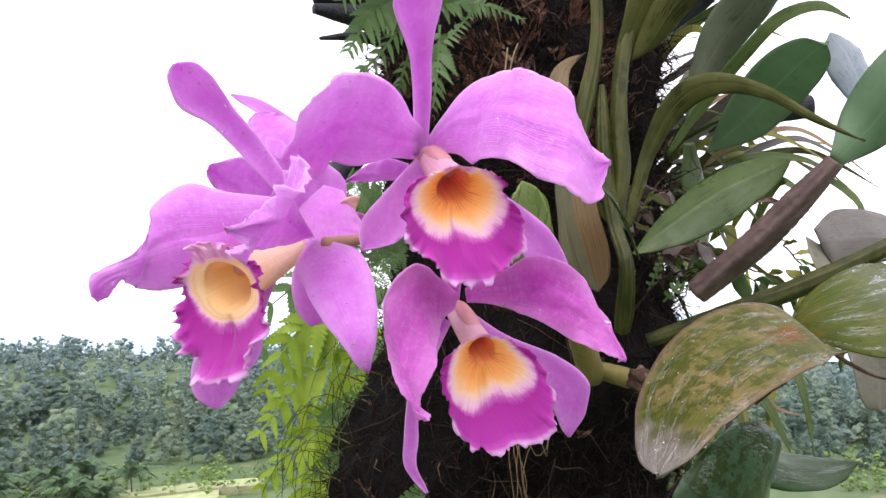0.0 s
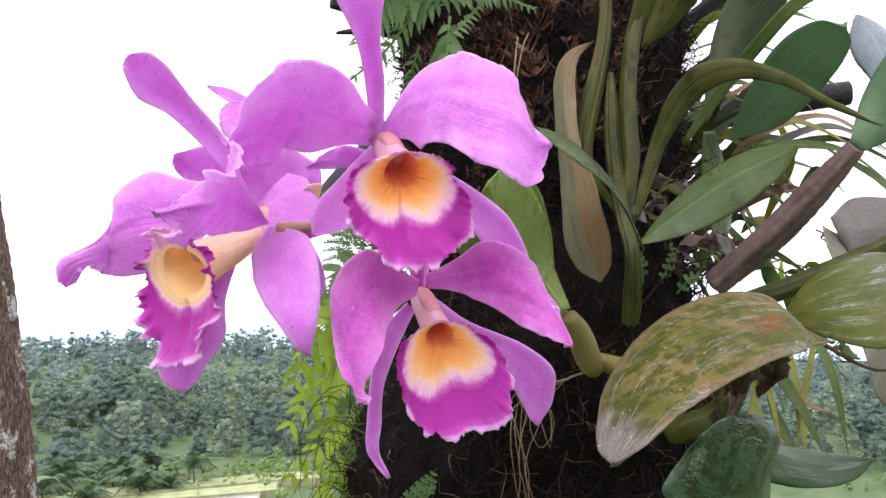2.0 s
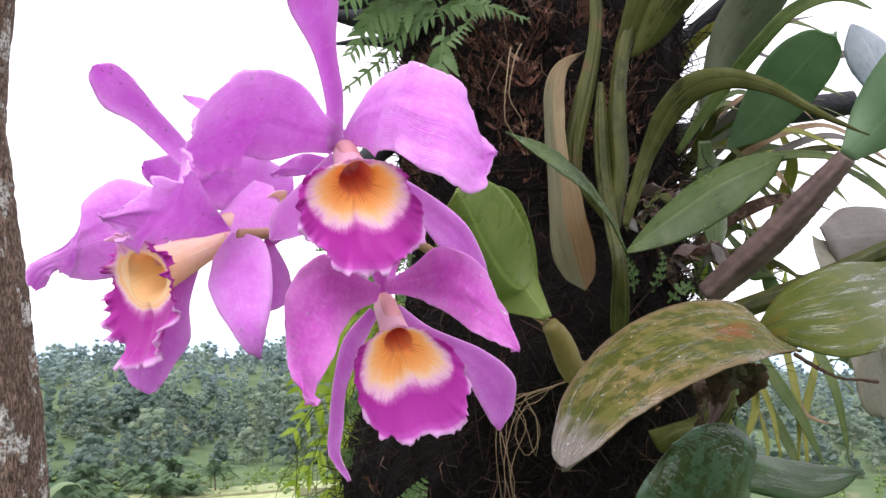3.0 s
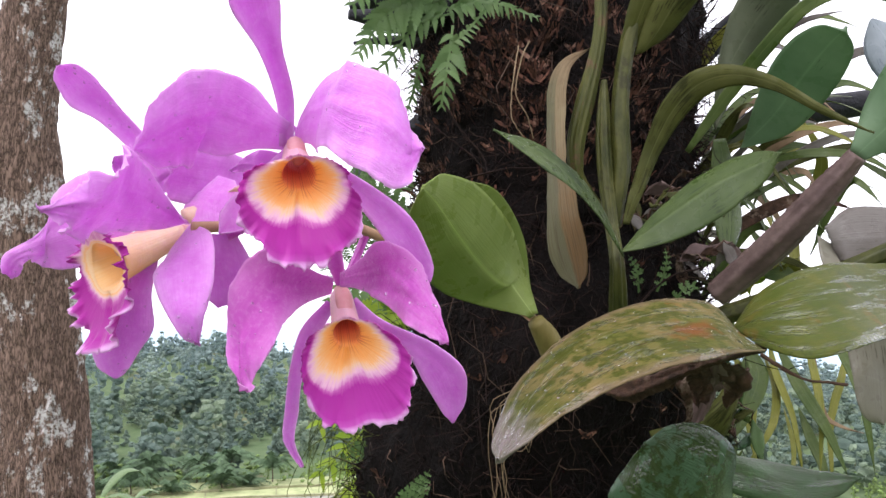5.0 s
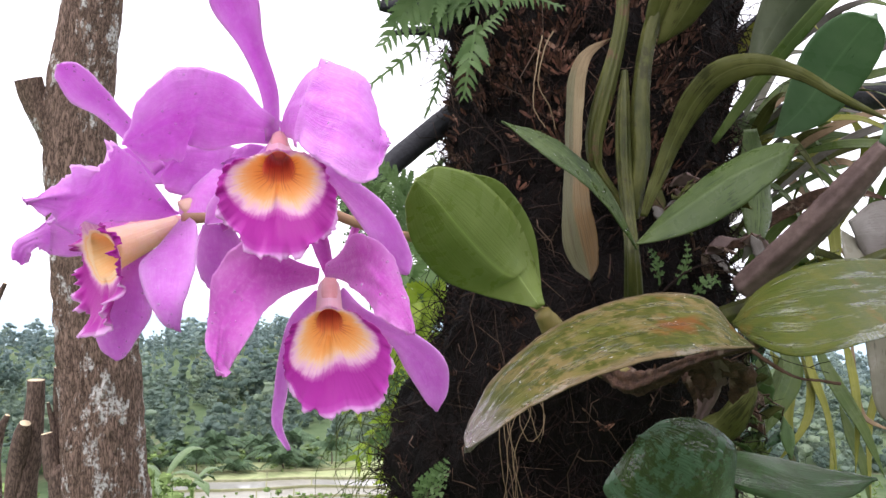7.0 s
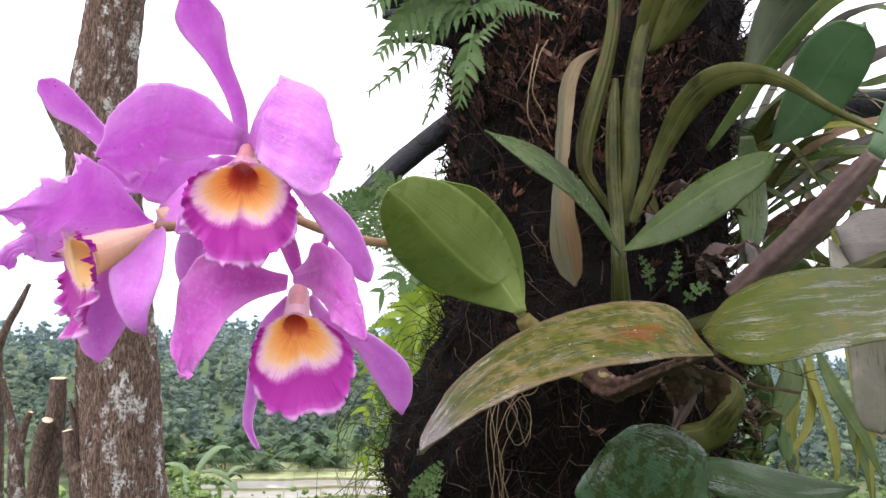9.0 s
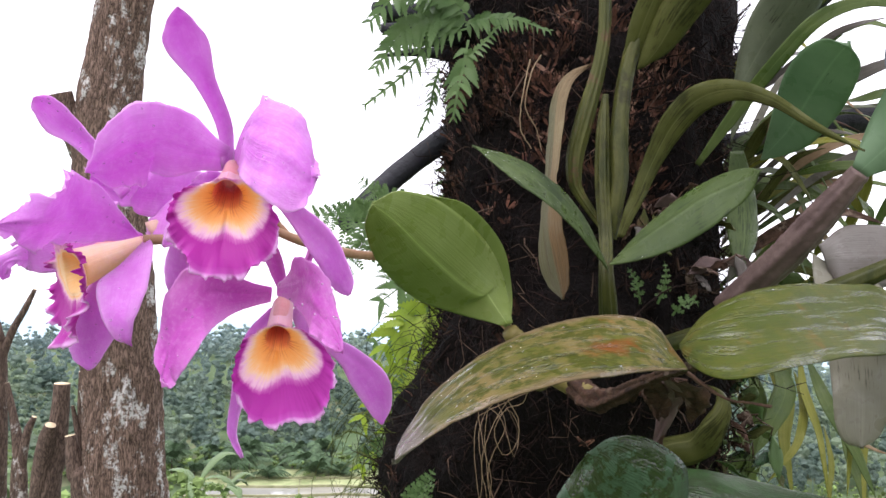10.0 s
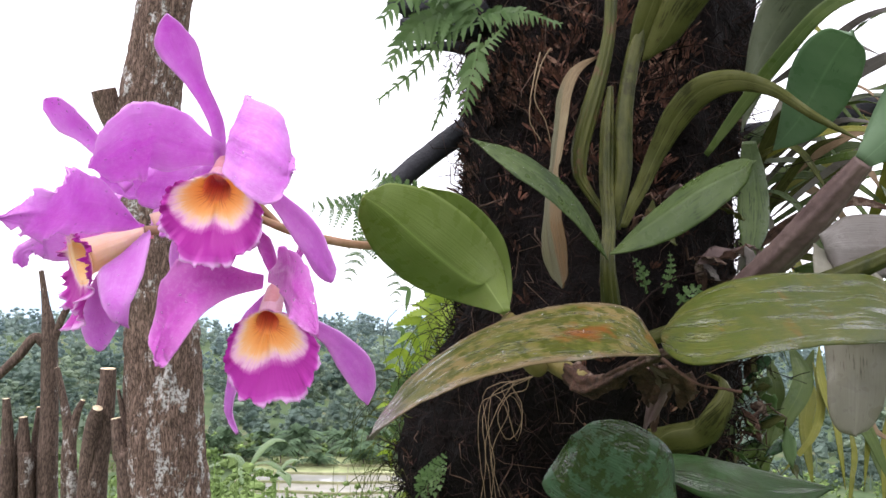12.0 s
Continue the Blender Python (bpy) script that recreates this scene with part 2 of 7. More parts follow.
    h = math_node(n, l, "ADD", math_node(n, l, "MULTIPLY", streak, 0.6), math_node(n, l, "ADD", math_node(n, l, "MULTIPLY", fleck, 0.25), math_node(n, l, "MULTIPLY", drip, 0.8)))
    h = math_node(n, l, "ADD", h, math_node(n, l, "MULTIPLY", beads, 2.2))
    bump(n, l, b, h, 0.5, 0.0018)
    translucent(m, n, l, b, c, 0.10)
    return m


# the last colour is the sky's grey on the wet tip, painted in
LEAF_OLIVE = mottled_leaf("leaf_olive", (0.062, 0.076, 0.006), (0.150, 0.112, 0.040), 0.9, 0.7, (9, 5, 1), (0.037, 0.046, 0.0015), (0.62, 0.30), 0.10, 95, 0.5, (0.175, 0.155, 0.130))
LEAF_OLIVE2 = mottled_leaf("leaf_olive_clean", (0.036, 0.054, 0.003), (0.080, 0.084, 0.009), 0.55, 0.45, (9, 3.4, 1), (0.036, 0.058, 0.003), None, 0.14)
LEAF_ALGAE = mottled_leaf("leaf_algae", (0.022, 0.062, 0.032), (0.042, 0.100, 0.056), 0.95, 0.0, (3, 2, 1), (0.007, 0.026, 0.001), None, 0.5, 48, 0.24)
LEAF_GLOSS = mottled_leaf("leaf_gloss", (0.012, 0.044, 0.012), (0.024, 0.068, 0.020), 0.6, 0.0, (2, 1, 1), (0.008, 0.026, 0.003), None, 0.2, 70, 0.36)
LEAF_ARCH = leaf_material("leaf_arch", (0.034, 0.040, 0.008), (0.080, 0.084, 0.022), (0.012, 0.013, 0.003), 0.5, 0.55, 0.15, 0.35, 0.12)
LEAF_TALL = leaf_material("leaf_tall", (0.11, 0.13, 0.080), (0.175, 0.20, 0.13), (0.03, 0.03, 0.02), 0.12, 0.45, 0.4, 0.2)
LEAF_OLD = leaf_material("leaf_old", (0.125, 0.12, 0.085), (0.21, 0.20, 0.15), (0.045, 0.04, 0.025), 0.2, 0.4, 0.15, 0.1)
LEAF_DARK = leaf_material("leaf_dark", (0.014, 0.040, 0.018), (0.032, 0.074, 0.034), (0.003, 0.010, 0.003), 0.62, 0.20, 0.05, 0.2, 0.5)
LEAF_GREY = leaf_material("leaf_grey", (0.096, 0.084, 0.072), (0.162, 0.150, 0.138), (0.060, 0.054, 0.042), 0.3, 0.35, 0.1, 0.2)
# bluish pallor of a sky reflection, painted as base colour
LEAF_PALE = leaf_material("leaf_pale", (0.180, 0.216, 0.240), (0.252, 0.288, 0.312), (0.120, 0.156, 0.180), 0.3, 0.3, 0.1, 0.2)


def dry_leaf():
    """A withered leaf: straw at its bent root, grey-green and brown towards the hanging tip."""
    m, n, l, b = mat("leaf_dry", 0.65, 0.2)
    ob, uv = coords(n)
    sep = n.new("ShaderNodeSeparateXYZ")
    l.new(uv, sep.inputs[0])
    cloud = noise_tex(n, l, 40, 5.0, ob, None, 0.65)
    along = math_node(n, l, "ADD", sep.outputs[1], math_node(n, l, "MULTIPLY", math_node(n, l, "SUBTRACT", cloud, 0.5), 0.5))
    side = math_node(n, l, "ADD", sep.outputs[0], math_node(n, l, "MULTIPLY", math_node(n, l, "SUBTRACT", cloud, 0.5), 0.25))
    c = ramp(n, l, along, [(0.05, (0.13, 0.085, 0.045)), (0.30, (0.19, 0.150, 0.082)), (0.55, (0.155, 0.115, 0.060)), (0.75, (0.15, 0.088, 0.036)), (0.95, (0.12, 0.070, 0.030))])
    grey = math_node(n, l, "MULTIPLY", ramp(n, l, side, [(0.44, (1, 1, 1)), (0.54, (0, 0, 0))]), ramp(n, l, along, [(0.15, (0, 0, 0)), (0.35, (0.85, 0.85, 0.85))]))
    c = blend(n, l, grey, c, (0.088, 0.092, 0.050))
    streak = noise_tex(n, l, 1.0, 4.0, uv, (26, 3.0, 1), 0.6)
    c = blend(n, l, ramp(n, l, streak, [(0.50, (0, 0, 0)), (0.66, (0.75, 0.75, 0.75))]), c, (0.055, 0.034, 0.014))
    l.new(c, b.inputs["Base Color"])
    bump(n, l, b, math_node(n, l, "ADD", streak, cloud), 0.6, 0.002)
    translucent(m, n, l, b, c, 0.12)
    return m


LEAF_DRY = dry_leaf()
SHEATH = plain_material("sheath", (0.0650, 0.0390, 0.0358), (0.1690, 0.1170, 0.1040), 45, 0.6, None, 0.6, 0.002)
BULB = plain_material("pseudobulb", (0.020, 0.026, 0.004), (0.088, 0.090, 0.018), 70, 0.5, (1, 1, 0.15), 0.7, 0.002, 0.2, (0.085, 0.045, 0.022))
CANE_GREEN = plain_material("cane_green", (0.018, 0.024, 0.004), (0.080, 0.080, 0.020), 75, 0.45, (1, 1, 0.4), 0.6, 0.002, 0.2, (0.022, 0.022, 0.006))
BULB_TAN = plain_material("bulb_sheath", (0.10, 0.08, 0.018), (0.20, 0.165, 0.055), 60, 0.6, (1, 1, 0.3), 0.4, 0.001)
HUSK = plain_material("husk", (0.012, 0.006, 0.004), (0.115, 0.062, 0.040), 110, 0.75, None, 0.9, 0.004, 0.2, (0.17, 0.125, 0.095))
TWIG = plain_material("old_twig", (0.025, 0.012, 0.008), (0.11, 0.06, 0.035), 120, 0.8, None, 0.5, 0.001)
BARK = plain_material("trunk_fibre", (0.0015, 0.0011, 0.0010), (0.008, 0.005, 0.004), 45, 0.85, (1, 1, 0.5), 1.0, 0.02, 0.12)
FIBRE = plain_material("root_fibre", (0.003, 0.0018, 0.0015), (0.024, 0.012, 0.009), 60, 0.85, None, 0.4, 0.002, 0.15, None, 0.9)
FIBRE_PALE = plain_material("pale_fibre", (0.035, 0.021, 0.014), (0.10, 0.062, 0.042), 60, 0.8, None, 0.4, 0.002, 0.2, None, 0.6)
CHAFF = plain_material("bark_chaff", (0.008, 0.003, 0.002), (0.13, 0.055, 0.036), 90, 0.7, None, 0.5, 0.002, 0.2, (0.22, 0.125, 0.09), 0.9)
STRAW = plain_material("straw", (0.13, 0.085, 0.045), (0.26, 0.185, 0.11), 60, 0.7, None, 0.3, 0.001)
MOSS = plain_material("moss", (0.025, 0.035, 0.006), (0.11, 0.14, 0.025), 80, 0.8, None, 0.5, 0.002, 0.2, None, 0.5)
FERN = leaf_material("fern", (0.070, 0.135, 0.040), (0.140, 0.215, 0.080), None, 0, 0.55, 0.4, 0.1)
FERN_LIGHT = leaf_material("fern_light", (0.17, 0.27, 0.015), (0.29, 0.38, 0.04), None, 0, 0.5, 0.4, 0.1)
STRAP = leaf_material("strap_leaf", (0.055, 0.095, 0.020), (0.125, 0.165, 0.045), None, 0, 0.4, 0.3, 0.3)
STRAP_YELLOW = leaf_material("strap_leaf_yellow", (0.17, 0.18, 0.025), (0.29, 0.28, 0.06), None, 0, 0.45, 0.3, 0.3)


def bark_material(name, crack, ridge, lichen, amount):
    m, n, l, b = mat(name, 0.9, 0.2)
    ob, uv = coords(n)
    a = noise_tex(n, l, 1.0, 4.0, ob, (150, 150, 36), 0.6)
    a = math_node(n, l, "ABSOLUTE", math_node(n, l, "SUBTRACT", a, 0.5))
    fine = noise_tex(n, l, 240, 4.0, ob, (1, 1, 0.4))
    tone = noise_tex(n, l, 9, 3.0, ob)
    c = ramp(n, l, math_node(n, l, "ADD", a, math_node(n, l, "MULTIPLY", math_node(n, l, "SUBTRACT", fine, 0.5), 0.12)), [(0.0, crack), (0.09, ridge), (0.3, tuple(min(1, 1.5 * v) for v in ridge))])
    c = blend(n, l, math_node(n, l, "MULTIPLY", tone, 0.6), c, tuple(0.45 * v for v in ridge))
    p = noise_tex(n, l, 1.0, 5.0, ob, (15, 15, 10), 0.72)
    pf = ramp(n, l, p, [(amount, (0, 0, 0)), (amount + 0.05, (1, 1, 1))])
    speck = ramp(n, l, noise_tex(n, l, 150, 3.0, ob), [(0.38, (0, 0, 0)), (0.55, (1, 1, 1))])
    c = blend(n, l, math_node(n, l, "MULTIPLY", math_node(n, l, "MULTIPLY", pf, 0.85), speck), c, lichen)
    l.new(c, b.inputs["Base Color"])
    bump(n, l, b, math_node(n, l, "ADD", math_node(n, l, "MULTIPLY", a, 1.0), math_node(n, l, "MULTIPLY", fine, 0.5)), 0.8, 0.008)
    return m


TREE_BARK = bark_material("tree_bark", (0.030, 0.018, 0.014), (0.222, 0.150, 0.116), (0.54, 0.53, 0.51), 0.550)
CUT_WOOD = plain_material("cut_wood", (0.58, 0.44, 0.27), (0.80, 0.68, 0.48), 40, 0.8)
WOOD_BROWN = bark_material("stick_bark", (0.045, 0.030, 0.024), (0.165, 0.115, 0.090), (0.46, 0.44, 0.41), 0.60)
DARK_WOOD = plain_material("dark_wood", (0.008, 0.009, 0.012), (0.03, 0.03, 0.036), 20, 0.7, None, 0.6, 0.01)
# haze is painted into both forest greens: pale and bluish, most on the ridge
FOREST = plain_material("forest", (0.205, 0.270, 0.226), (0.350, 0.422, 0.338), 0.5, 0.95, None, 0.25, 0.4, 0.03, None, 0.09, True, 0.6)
FOREST_HAZED = plain_material("forest_hazed", (0.275, 0.350, 0.335), (0.400, 0.475, 0.437), 0.4, 0.95, None, 0.25, 0.4, 0.03, None, 0.08, True, 0.6)
# the blue of the far hills is distance haze put into their colour
HAZED_HILLS = plain_material("hazed_hills", (0.34, 0.45, 0.52), (0.42, 0.52, 0.58), 0.004, 1.0, None, 0.2, 1.0, 0.0)
BUSH = plain_material("bush", (0.09, 0.15, 0.04), (0.22, 0.30, 0.10), 0.6, 0.8, None, 0.3, 0.05, 0.2, None, 0.35)
FROND = plain_material("palm_frond", (0.05, 0.09, 0.045), (0.11, 0.17, 0.09), 0.8, 0.7, None, 0.3, 0.05, 0.2, None, 0.3)
GROUND = plain_material("ground", (0.06, 0.10, 0.045), (0.13, 0.17, 0.085), 0.12, 0.9, None, 0.4, 0.1, 0.1, (0.17, 0.17, 0.10))
WATER, wn_, wl_, wb_ = mat("paddy_water", 0.08, 0.5)
wb_.inputs["Base Color"].default_value = (0.30, 0.30, 0.27, 1)
MUD = plain_material("paddy_mud", (0.20, 0.19, 0.15), (0.34, 0.33, 0.27), 0.4, 0.35, None, 0.2, 0.05, 0.4)
BANANA = leaf_material("banana_leaf", (0.12, 0.19, 0.08), (0.21, 0.29, 0.14), None, 0, 0.45, 0.3, 0.3)
FIELD = plain_material("young_rice", (0.22, 0.27, 0.12), (0.42, 0.44, 0.24), 0.5, 0.85, None, 0.5, 0.1, 0.1)
EARTH = plain_material("bund", (0.16, 0.17, 0.08), (0.34, 0.33, 0.2), 0.5, 0.9)


# ---- mesh helpers ----
def mesh(name, verts, faces, material, parent=None, label="", uv=None, second=None, smooth=True):
    """One mesh object. uv: one (u, v) a vertex. second: (material, index of the first face that wears it)."""
    me = bpy.data.meshes.new(name)
    me.from_pydata(np.asarray(verts, dtype=float).tolist(), [], faces)
    me.materials.append(material)
    if second:
        me.materials.append(second[0])
        for p in me.polygons[second[1]:]:
            p.material_index = 1
    if uv is not None:
        layer = me.uv_layers.new(name="UVMap")
        loops = np.zeros(len(me.loops), dtype=np.int32)
        me.loops.foreach_get("vertex_index", loops)
        layer.data.foreach_set("uv", np.asarray(uv, dtype=np.float32)[loops].ravel())
    if smooth:
        me.polygons.foreach_set("use_smooth", [True] * len(me.polygons))
    me.update()
    ob = new(name, me)
    if parent is not None:
        ob.parent = parent
        ob.matrix_parent_inverse = parent.matrix_world.inverted()
    if label:
        tagged(ob, label)
    return ob


def thing(name, label, category, at=(0, 0, 0), group="", kind=""):
    ob = new(name)
    ob.location = at
    ob.empty_display_size = 0.02
    bpy.context.view_layer.update()
    return tagged(ob, label, category, group, kind)


def glide(keys, s):
    """Smooth curve through evenly spaced keys, at s from 0 to 1."""
    k = np.asarray(keys, float)
    if k.ndim == 1:
        k = k[:, None]
    s = np.clip(np.asarray(s, float), 0, 1) * (len(k) - 1)
    i = np.clip(s.astype(int), 0, len(k) - 2)
    f = (s - i)[:, None]
    pad = np.vstack([2 * k[0] - k[1], k, 2 * k[-1] - k[-2]])
    a, b, c, d = pad[i], pad[i + 1], pad[i + 2], pad[i + 3]
    return b + 0.5 * f * (c - a + f * (2 * a - 5 * b + 4 * c - d + f * (3 * (b - c) + d - a)))


def sheet_faces(rows, cols):
    return [(r * cols + c, r * cols + c + 1, (r + 1) * cols + c + 1, (r + 1) * cols + c) for r in range(rows - 1) for c in range(cols - 1)]


def shell(name, P, N, thick, material, parent, label="", uv=None, back=None, back_rows=None):
    """A closed thin body from a grid of points P and normals N (rows, cols, 3); thick may vary over the grid. back: what its
    underside wears, on all rows or the first back_rows."""
    rows, cols = P.shape[:2]
    k = rows * cols
    lower = P - N * (thick if np.isscalar(thick) else thick[..., None])
    front = sheet_faces(rows, cols)
    behind = [(d + k, c + k, b + k, a + k) for a, b, c, d in front]
    ring = list(range(cols)) + [r * cols + cols - 1 for r in range(1, rows)] + [(rows - 1) * cols + c for c in range(cols - 2, -1, -1)] + [r * cols for r in range(rows - 2, 0, -1)]
    rim = [(ring[i], ring[i] + k, ring[(i + 1) % len(ring)] + k, ring[(i + 1) % len(ring)]) for i in range(len(ring))]
    split = (back_rows or 0) * (cols - 1)
    behind = behind[split:] + behind[:split]
    first = len(front) + len(rim) + (len(behind) - split if back_rows else 0)
    V = np.vstack([P.reshape(-1, 3), lower.reshape(-1, 3)])
    T = None if uv is None else np.vstack([uv.reshape(-1, 2)] * 2)
    return mesh(name, V, front + rim + behind, material, parent, label, T, (back, first) if back else None)


def normals(P):
    a = np.gradient(P, axis=0)
    b = np.gradient(P, axis=1)
    n = np.cross(a, b)
    return n / (np.linalg.norm(n, axis=2, keepdims=True) + 1e-12)


def wave_noise(x, seed):
    r = np.random.RandomState(seed)
    y = np.zeros_like(x)
    for f in (1.0, 1.7, 2.9, 4.3):
        y += np.sin(x * f + r.rand() * 6.28) / f ** 0.5
    return y / 2.2


SURFACES = []


def blade(name, stations, material, parent, label="", thick=0.0007, ruffle=0.0, waves=5.0, crease=0.0, seed=1, nu=15, nv=36, blunt=0.95, back=None, jag=0.0, fold=0.0):
    """A petal or leaf: stations along the spine of (middle, half width, cup). ruffle: how far the rim waves up and down."""
    M, H, B = (np.array([s[i] for s in stations]) for i in range(3))
    s = np.linspace(0, 1, nv)
    m, h, b = glide(M, s), glide(H, s), glide(B, s)[:, 0]
    u = np.linspace(-1, 1, nu)
    t = np.gradient(m, axis=0)
    n = np.cross(t, h)
    n /= np.linalg.norm(n, axis=1, keepdims=True) + 1e-12
    wide = np.linalg.norm(h, axis=1)
    U, S = np.meshgrid(u, s)
    grow = 1.0 + jag * wave_noise(S * waves * 14 + np.sign(U) * 3, seed + 7)
    P = m[:, None] + h[:, None] * (U * grow * np.sqrt(1 - blunt * np.clip((S - 0.78) / 0.22, 0, 1) ** 3))[..., None]
    lift = b[:, None] * ((1 - fold) * (1 - U ** 2) + fold * (1 - np.sqrt(U ** 2 + 0.004)))
    lift = lift - crease * wide[:, None] * np.exp(-(U / 0.12) ** 2)
    ramp_s = np.clip((S - 0.12) / 0.4, 0, 1)
    side = wave_noise(S * waves * 6.28 / 1.5 + (U > 0) * 2.4, seed)
    lift = lift + ruffle * ramp_s * np.abs(U) ** 3 * side + 0.25 * ruffle * ramp_s * wave_noise(S * 5 + U * 3, seed + 3)
    lift = lift + 0.3 * ruffle * ramp_s * np.abs(U) ** 9 * wave_noise(S * waves * 21 + (U > 0) * 1.3, seed + 5)
    P = P + n[:, None] * lift[..., None]
    uv = np.stack([U * 0.5 + 0.5, S], -1)
    SURFACES.append((P, normals(P)))
    return shell(name, P, normals(P), thick * (1 - 0.6 * U ** 4), material, parent, label, uv, back)


def tube(name, path, radii, material, parent=None, label="", sides=10, steps=24, lumps=0.0, seed=1, flat=1.0, caps=True, end_material=None, ridges=0, groove=0.0):
    """A tapered, rounded stem through path; lumps: unevenness as a share of the radius."""
    s = np.linspace(0, 1, steps)
    p, r = glide(path, s), glide(radii, s)[:, 0]
    t = np.gradient(p, axis=0)
    t /= np.linalg.norm(t, axis=1, keepdims=True) + 1e-12
    ref = np.array([0.0, 0.0, 1.0]) if abs(t[:, 2]).mean() < 0.8 else np.array([1.0, 0.0, 0.0])
    a = np.cross(t, ref)
    a /= np.linalg.norm(a, axis=1, keepdims=True) + 1e-12
    b = np.cross(t, a)
    ang = np.linspace(0, 2 * math.pi, sides, endpoint=False)
    rng = np.random.RandomState(seed)
    bumpy = 1 + lumps * (rng.rand(steps, sides) - 0.5) * 2
    if ridges:
        bumpy = bumpy * (1 - groove * (0.5 + 0.5 * np.cos(ridges * ang + 0.6 * np.sin(6 * s)[:, None])))
    ring = a[:, None] * np.cos(ang)[None, :, None] + b[:, None] * (np.sin(ang) * flat)[None, :, None]
    V = (p[:, None] + ring * (r[:, None] * bumpy)[..., None]).reshape(-1, 3)
    F = [(i * sides + j, i * sides + (j + 1) % sides, (i + 1) * sides + (j + 1) % sides, (i + 1) * sides + j) for i in range(steps - 1) for j in range(sides)]
    n0 = len(F)
    if caps:
        F += [tuple(range(sides))[::-1], tuple((steps - 1) * sides + j for j in range(sides))]
    uv = np.stack(np.meshgrid(ang / 6.2832, s), -1).reshape(-1, 2)
    return mesh(name, V, F, material, parent, label, uv, (end_material, n0) if end_material else None)


def hairs(name, strands, material, parent=None, label="", sides=3):
    """Many thin strands in one mesh: each (points, radius at its root, radius at its tip)."""
    V, F, count = [], [], 0
    for pts, r0, r1 in strands:
        pts = np.asarray(pts, float)
        t = np.gradient(pts, axis=0)
        t /= np.linalg.norm(t, axis=1, keepdims=True) + 1e-12
        a = np.cross(t, (0.31, 0.52, 0.79))
        a /= np.linalg.norm(a, axis=1, keepdims=True) + 1e-12
        b = np.cross(t, a)
        base, k = count, len(pts)
        w = 6.2832 * np.arange(sides) / sides
        r = (r0 + (r1 - r0) * np.arange(k) / (k - 1))[:, None, None]
        ring = a[:, None] * np.cos(w)[None, :, None] + b[:, None] * np.sin(w)[None, :, None]
        V.append((pts[:, None] + ring * r).reshape(-1, 3))
        count += k * sides
        for i in range(k - 1):
            for j in range(sides):
                F.append((base + i * sides + j, base + i * sides + (j + 1) % sides, base + (i + 1) * sides + (j + 1) % sides, base + (i + 1) * sides + j))
    return mesh(name, np.vstack(V), F, material, parent, label)


def lip(col, mouth, right, up, ahead, hole, outer, yellow, parent, label, flare=0.3, ruffle=0.003, folds=9, seed=3, back=None, hood=0.006, deep=0.15, neck=0.45, slant=0.0, face=None):
    """A trumpet-shaped lip: a rolled tube from the column's foot to the mouth, then a frilled skirt. hole, outer, yellow: radii of the mouth,
    of the rim and of the yellow eye, going round from the top over the left, the bottom and the right."""
    col, mouth, right, up, ahead = (np.array(v, float) for v in (col, mouth, right, up, ahead))
    na, nt, ns = 201, 10, 28
    ang = np.linspace(-math.pi, math.pi, na)
    H, R, Y = (glide(list(k) + [k[0]], (ang + math.pi) / (2 * math.pi))[:, 0] for k in (hole, outer, yellow))
    around = right * np.sin(ang)[:, None] - up * np.cos(ang)[:, None]
    rows, uvs = [], []
    over = np.clip((np.abs(ang) - 2.15) / 0.5, 0, 1)
    over = over * over * (3 - 2 * over)
    axis = mouth - col
    top = (0.5 - 0.5 * np.cos(ang)) ** 4
    cut = -slant * np.clip(np.sin(ang), 0, 1) ** 1.5
    for i in range(nt):
        f = i / nt
        r = H * (neck + (1 - neck) * f ** 0.9)
        f = deep + (1 - deep) * f
        rows.append(col + axis * f + around * r[:, None] + ahead * (hood * f * top + cut * f)[:, None])
        uvs.append(np.stack([ang / (2 * math.pi) + 0.5, 0.45 * (f - deep) / (1 - deep) * (1 - over)], -1))
    for i in range(ns + 1):
        f = i / ns
        r = H + (R - H) * f
        low = (0.5 + 0.5 * np.cos(ang)) ** 2
        z = flare * (r - H) * (1.15 - 0.35 * f * f) - 0.004 * low * f * (1 - f) * 4
        free = np.clip((R - H) / 0.012, 0, 1)
        wave = (wave_noise(ang * folds * 0.62, seed) * 1.5 + wave_noise(ang * folds * 1.9, seed + 9) * 0.35 * abs(wave_noise(ang * 2.1, seed + 4))) * ruffle * np.clip((f - 0.62) / 0.38, 0, 1) ** 2 * free
        frill = wave_noise(ang * folds * 4.3, seed + 1) * ruffle * 0.5 * np.clip((f - 0.78) / 0.22, 0, 1) * free
        r = r * (1 + (0.055 * wave_noise(ang * folds * 0.9, seed + 2) + 0.03 * wave_noise(ang * folds * 3.3, seed + 6) + 0.018 * wave_noise(ang * folds * 8.1, seed + 5)) * f ** 5 * free)
        groove = -0.003 * np.exp(-(ang / 0.12) ** 2) * (1 - f) * min(1, f * 4)
        rows.append(mouth + around * r[:, None] + ahead * (z + wave + frill + groove + hood * top + cut)[:, None])
        zone = np.where(r < Y, 0.45 + 0.55 * (r - H) / np.maximum(Y - H, 1e-4), 1 + (r - Y) / np.maximum(R - Y, 0.007))
        zone = zone + (0.98 - zone) * over * min(1, f * 4)
        uvs.append(np.stack([ang / (2 * math.pi) + 0.5, zone.clip(0.4, 2)], -1))
    P, UV = np.array(rows), np.array(uvs)
    N = normals(P)
    if (N[-3, na // 2] @ ahead) < 0:
        N = -N
    return shell("lip", P, N, 0.0007, face or LIP, parent, label, UV, back or LIP_BACK, nt)


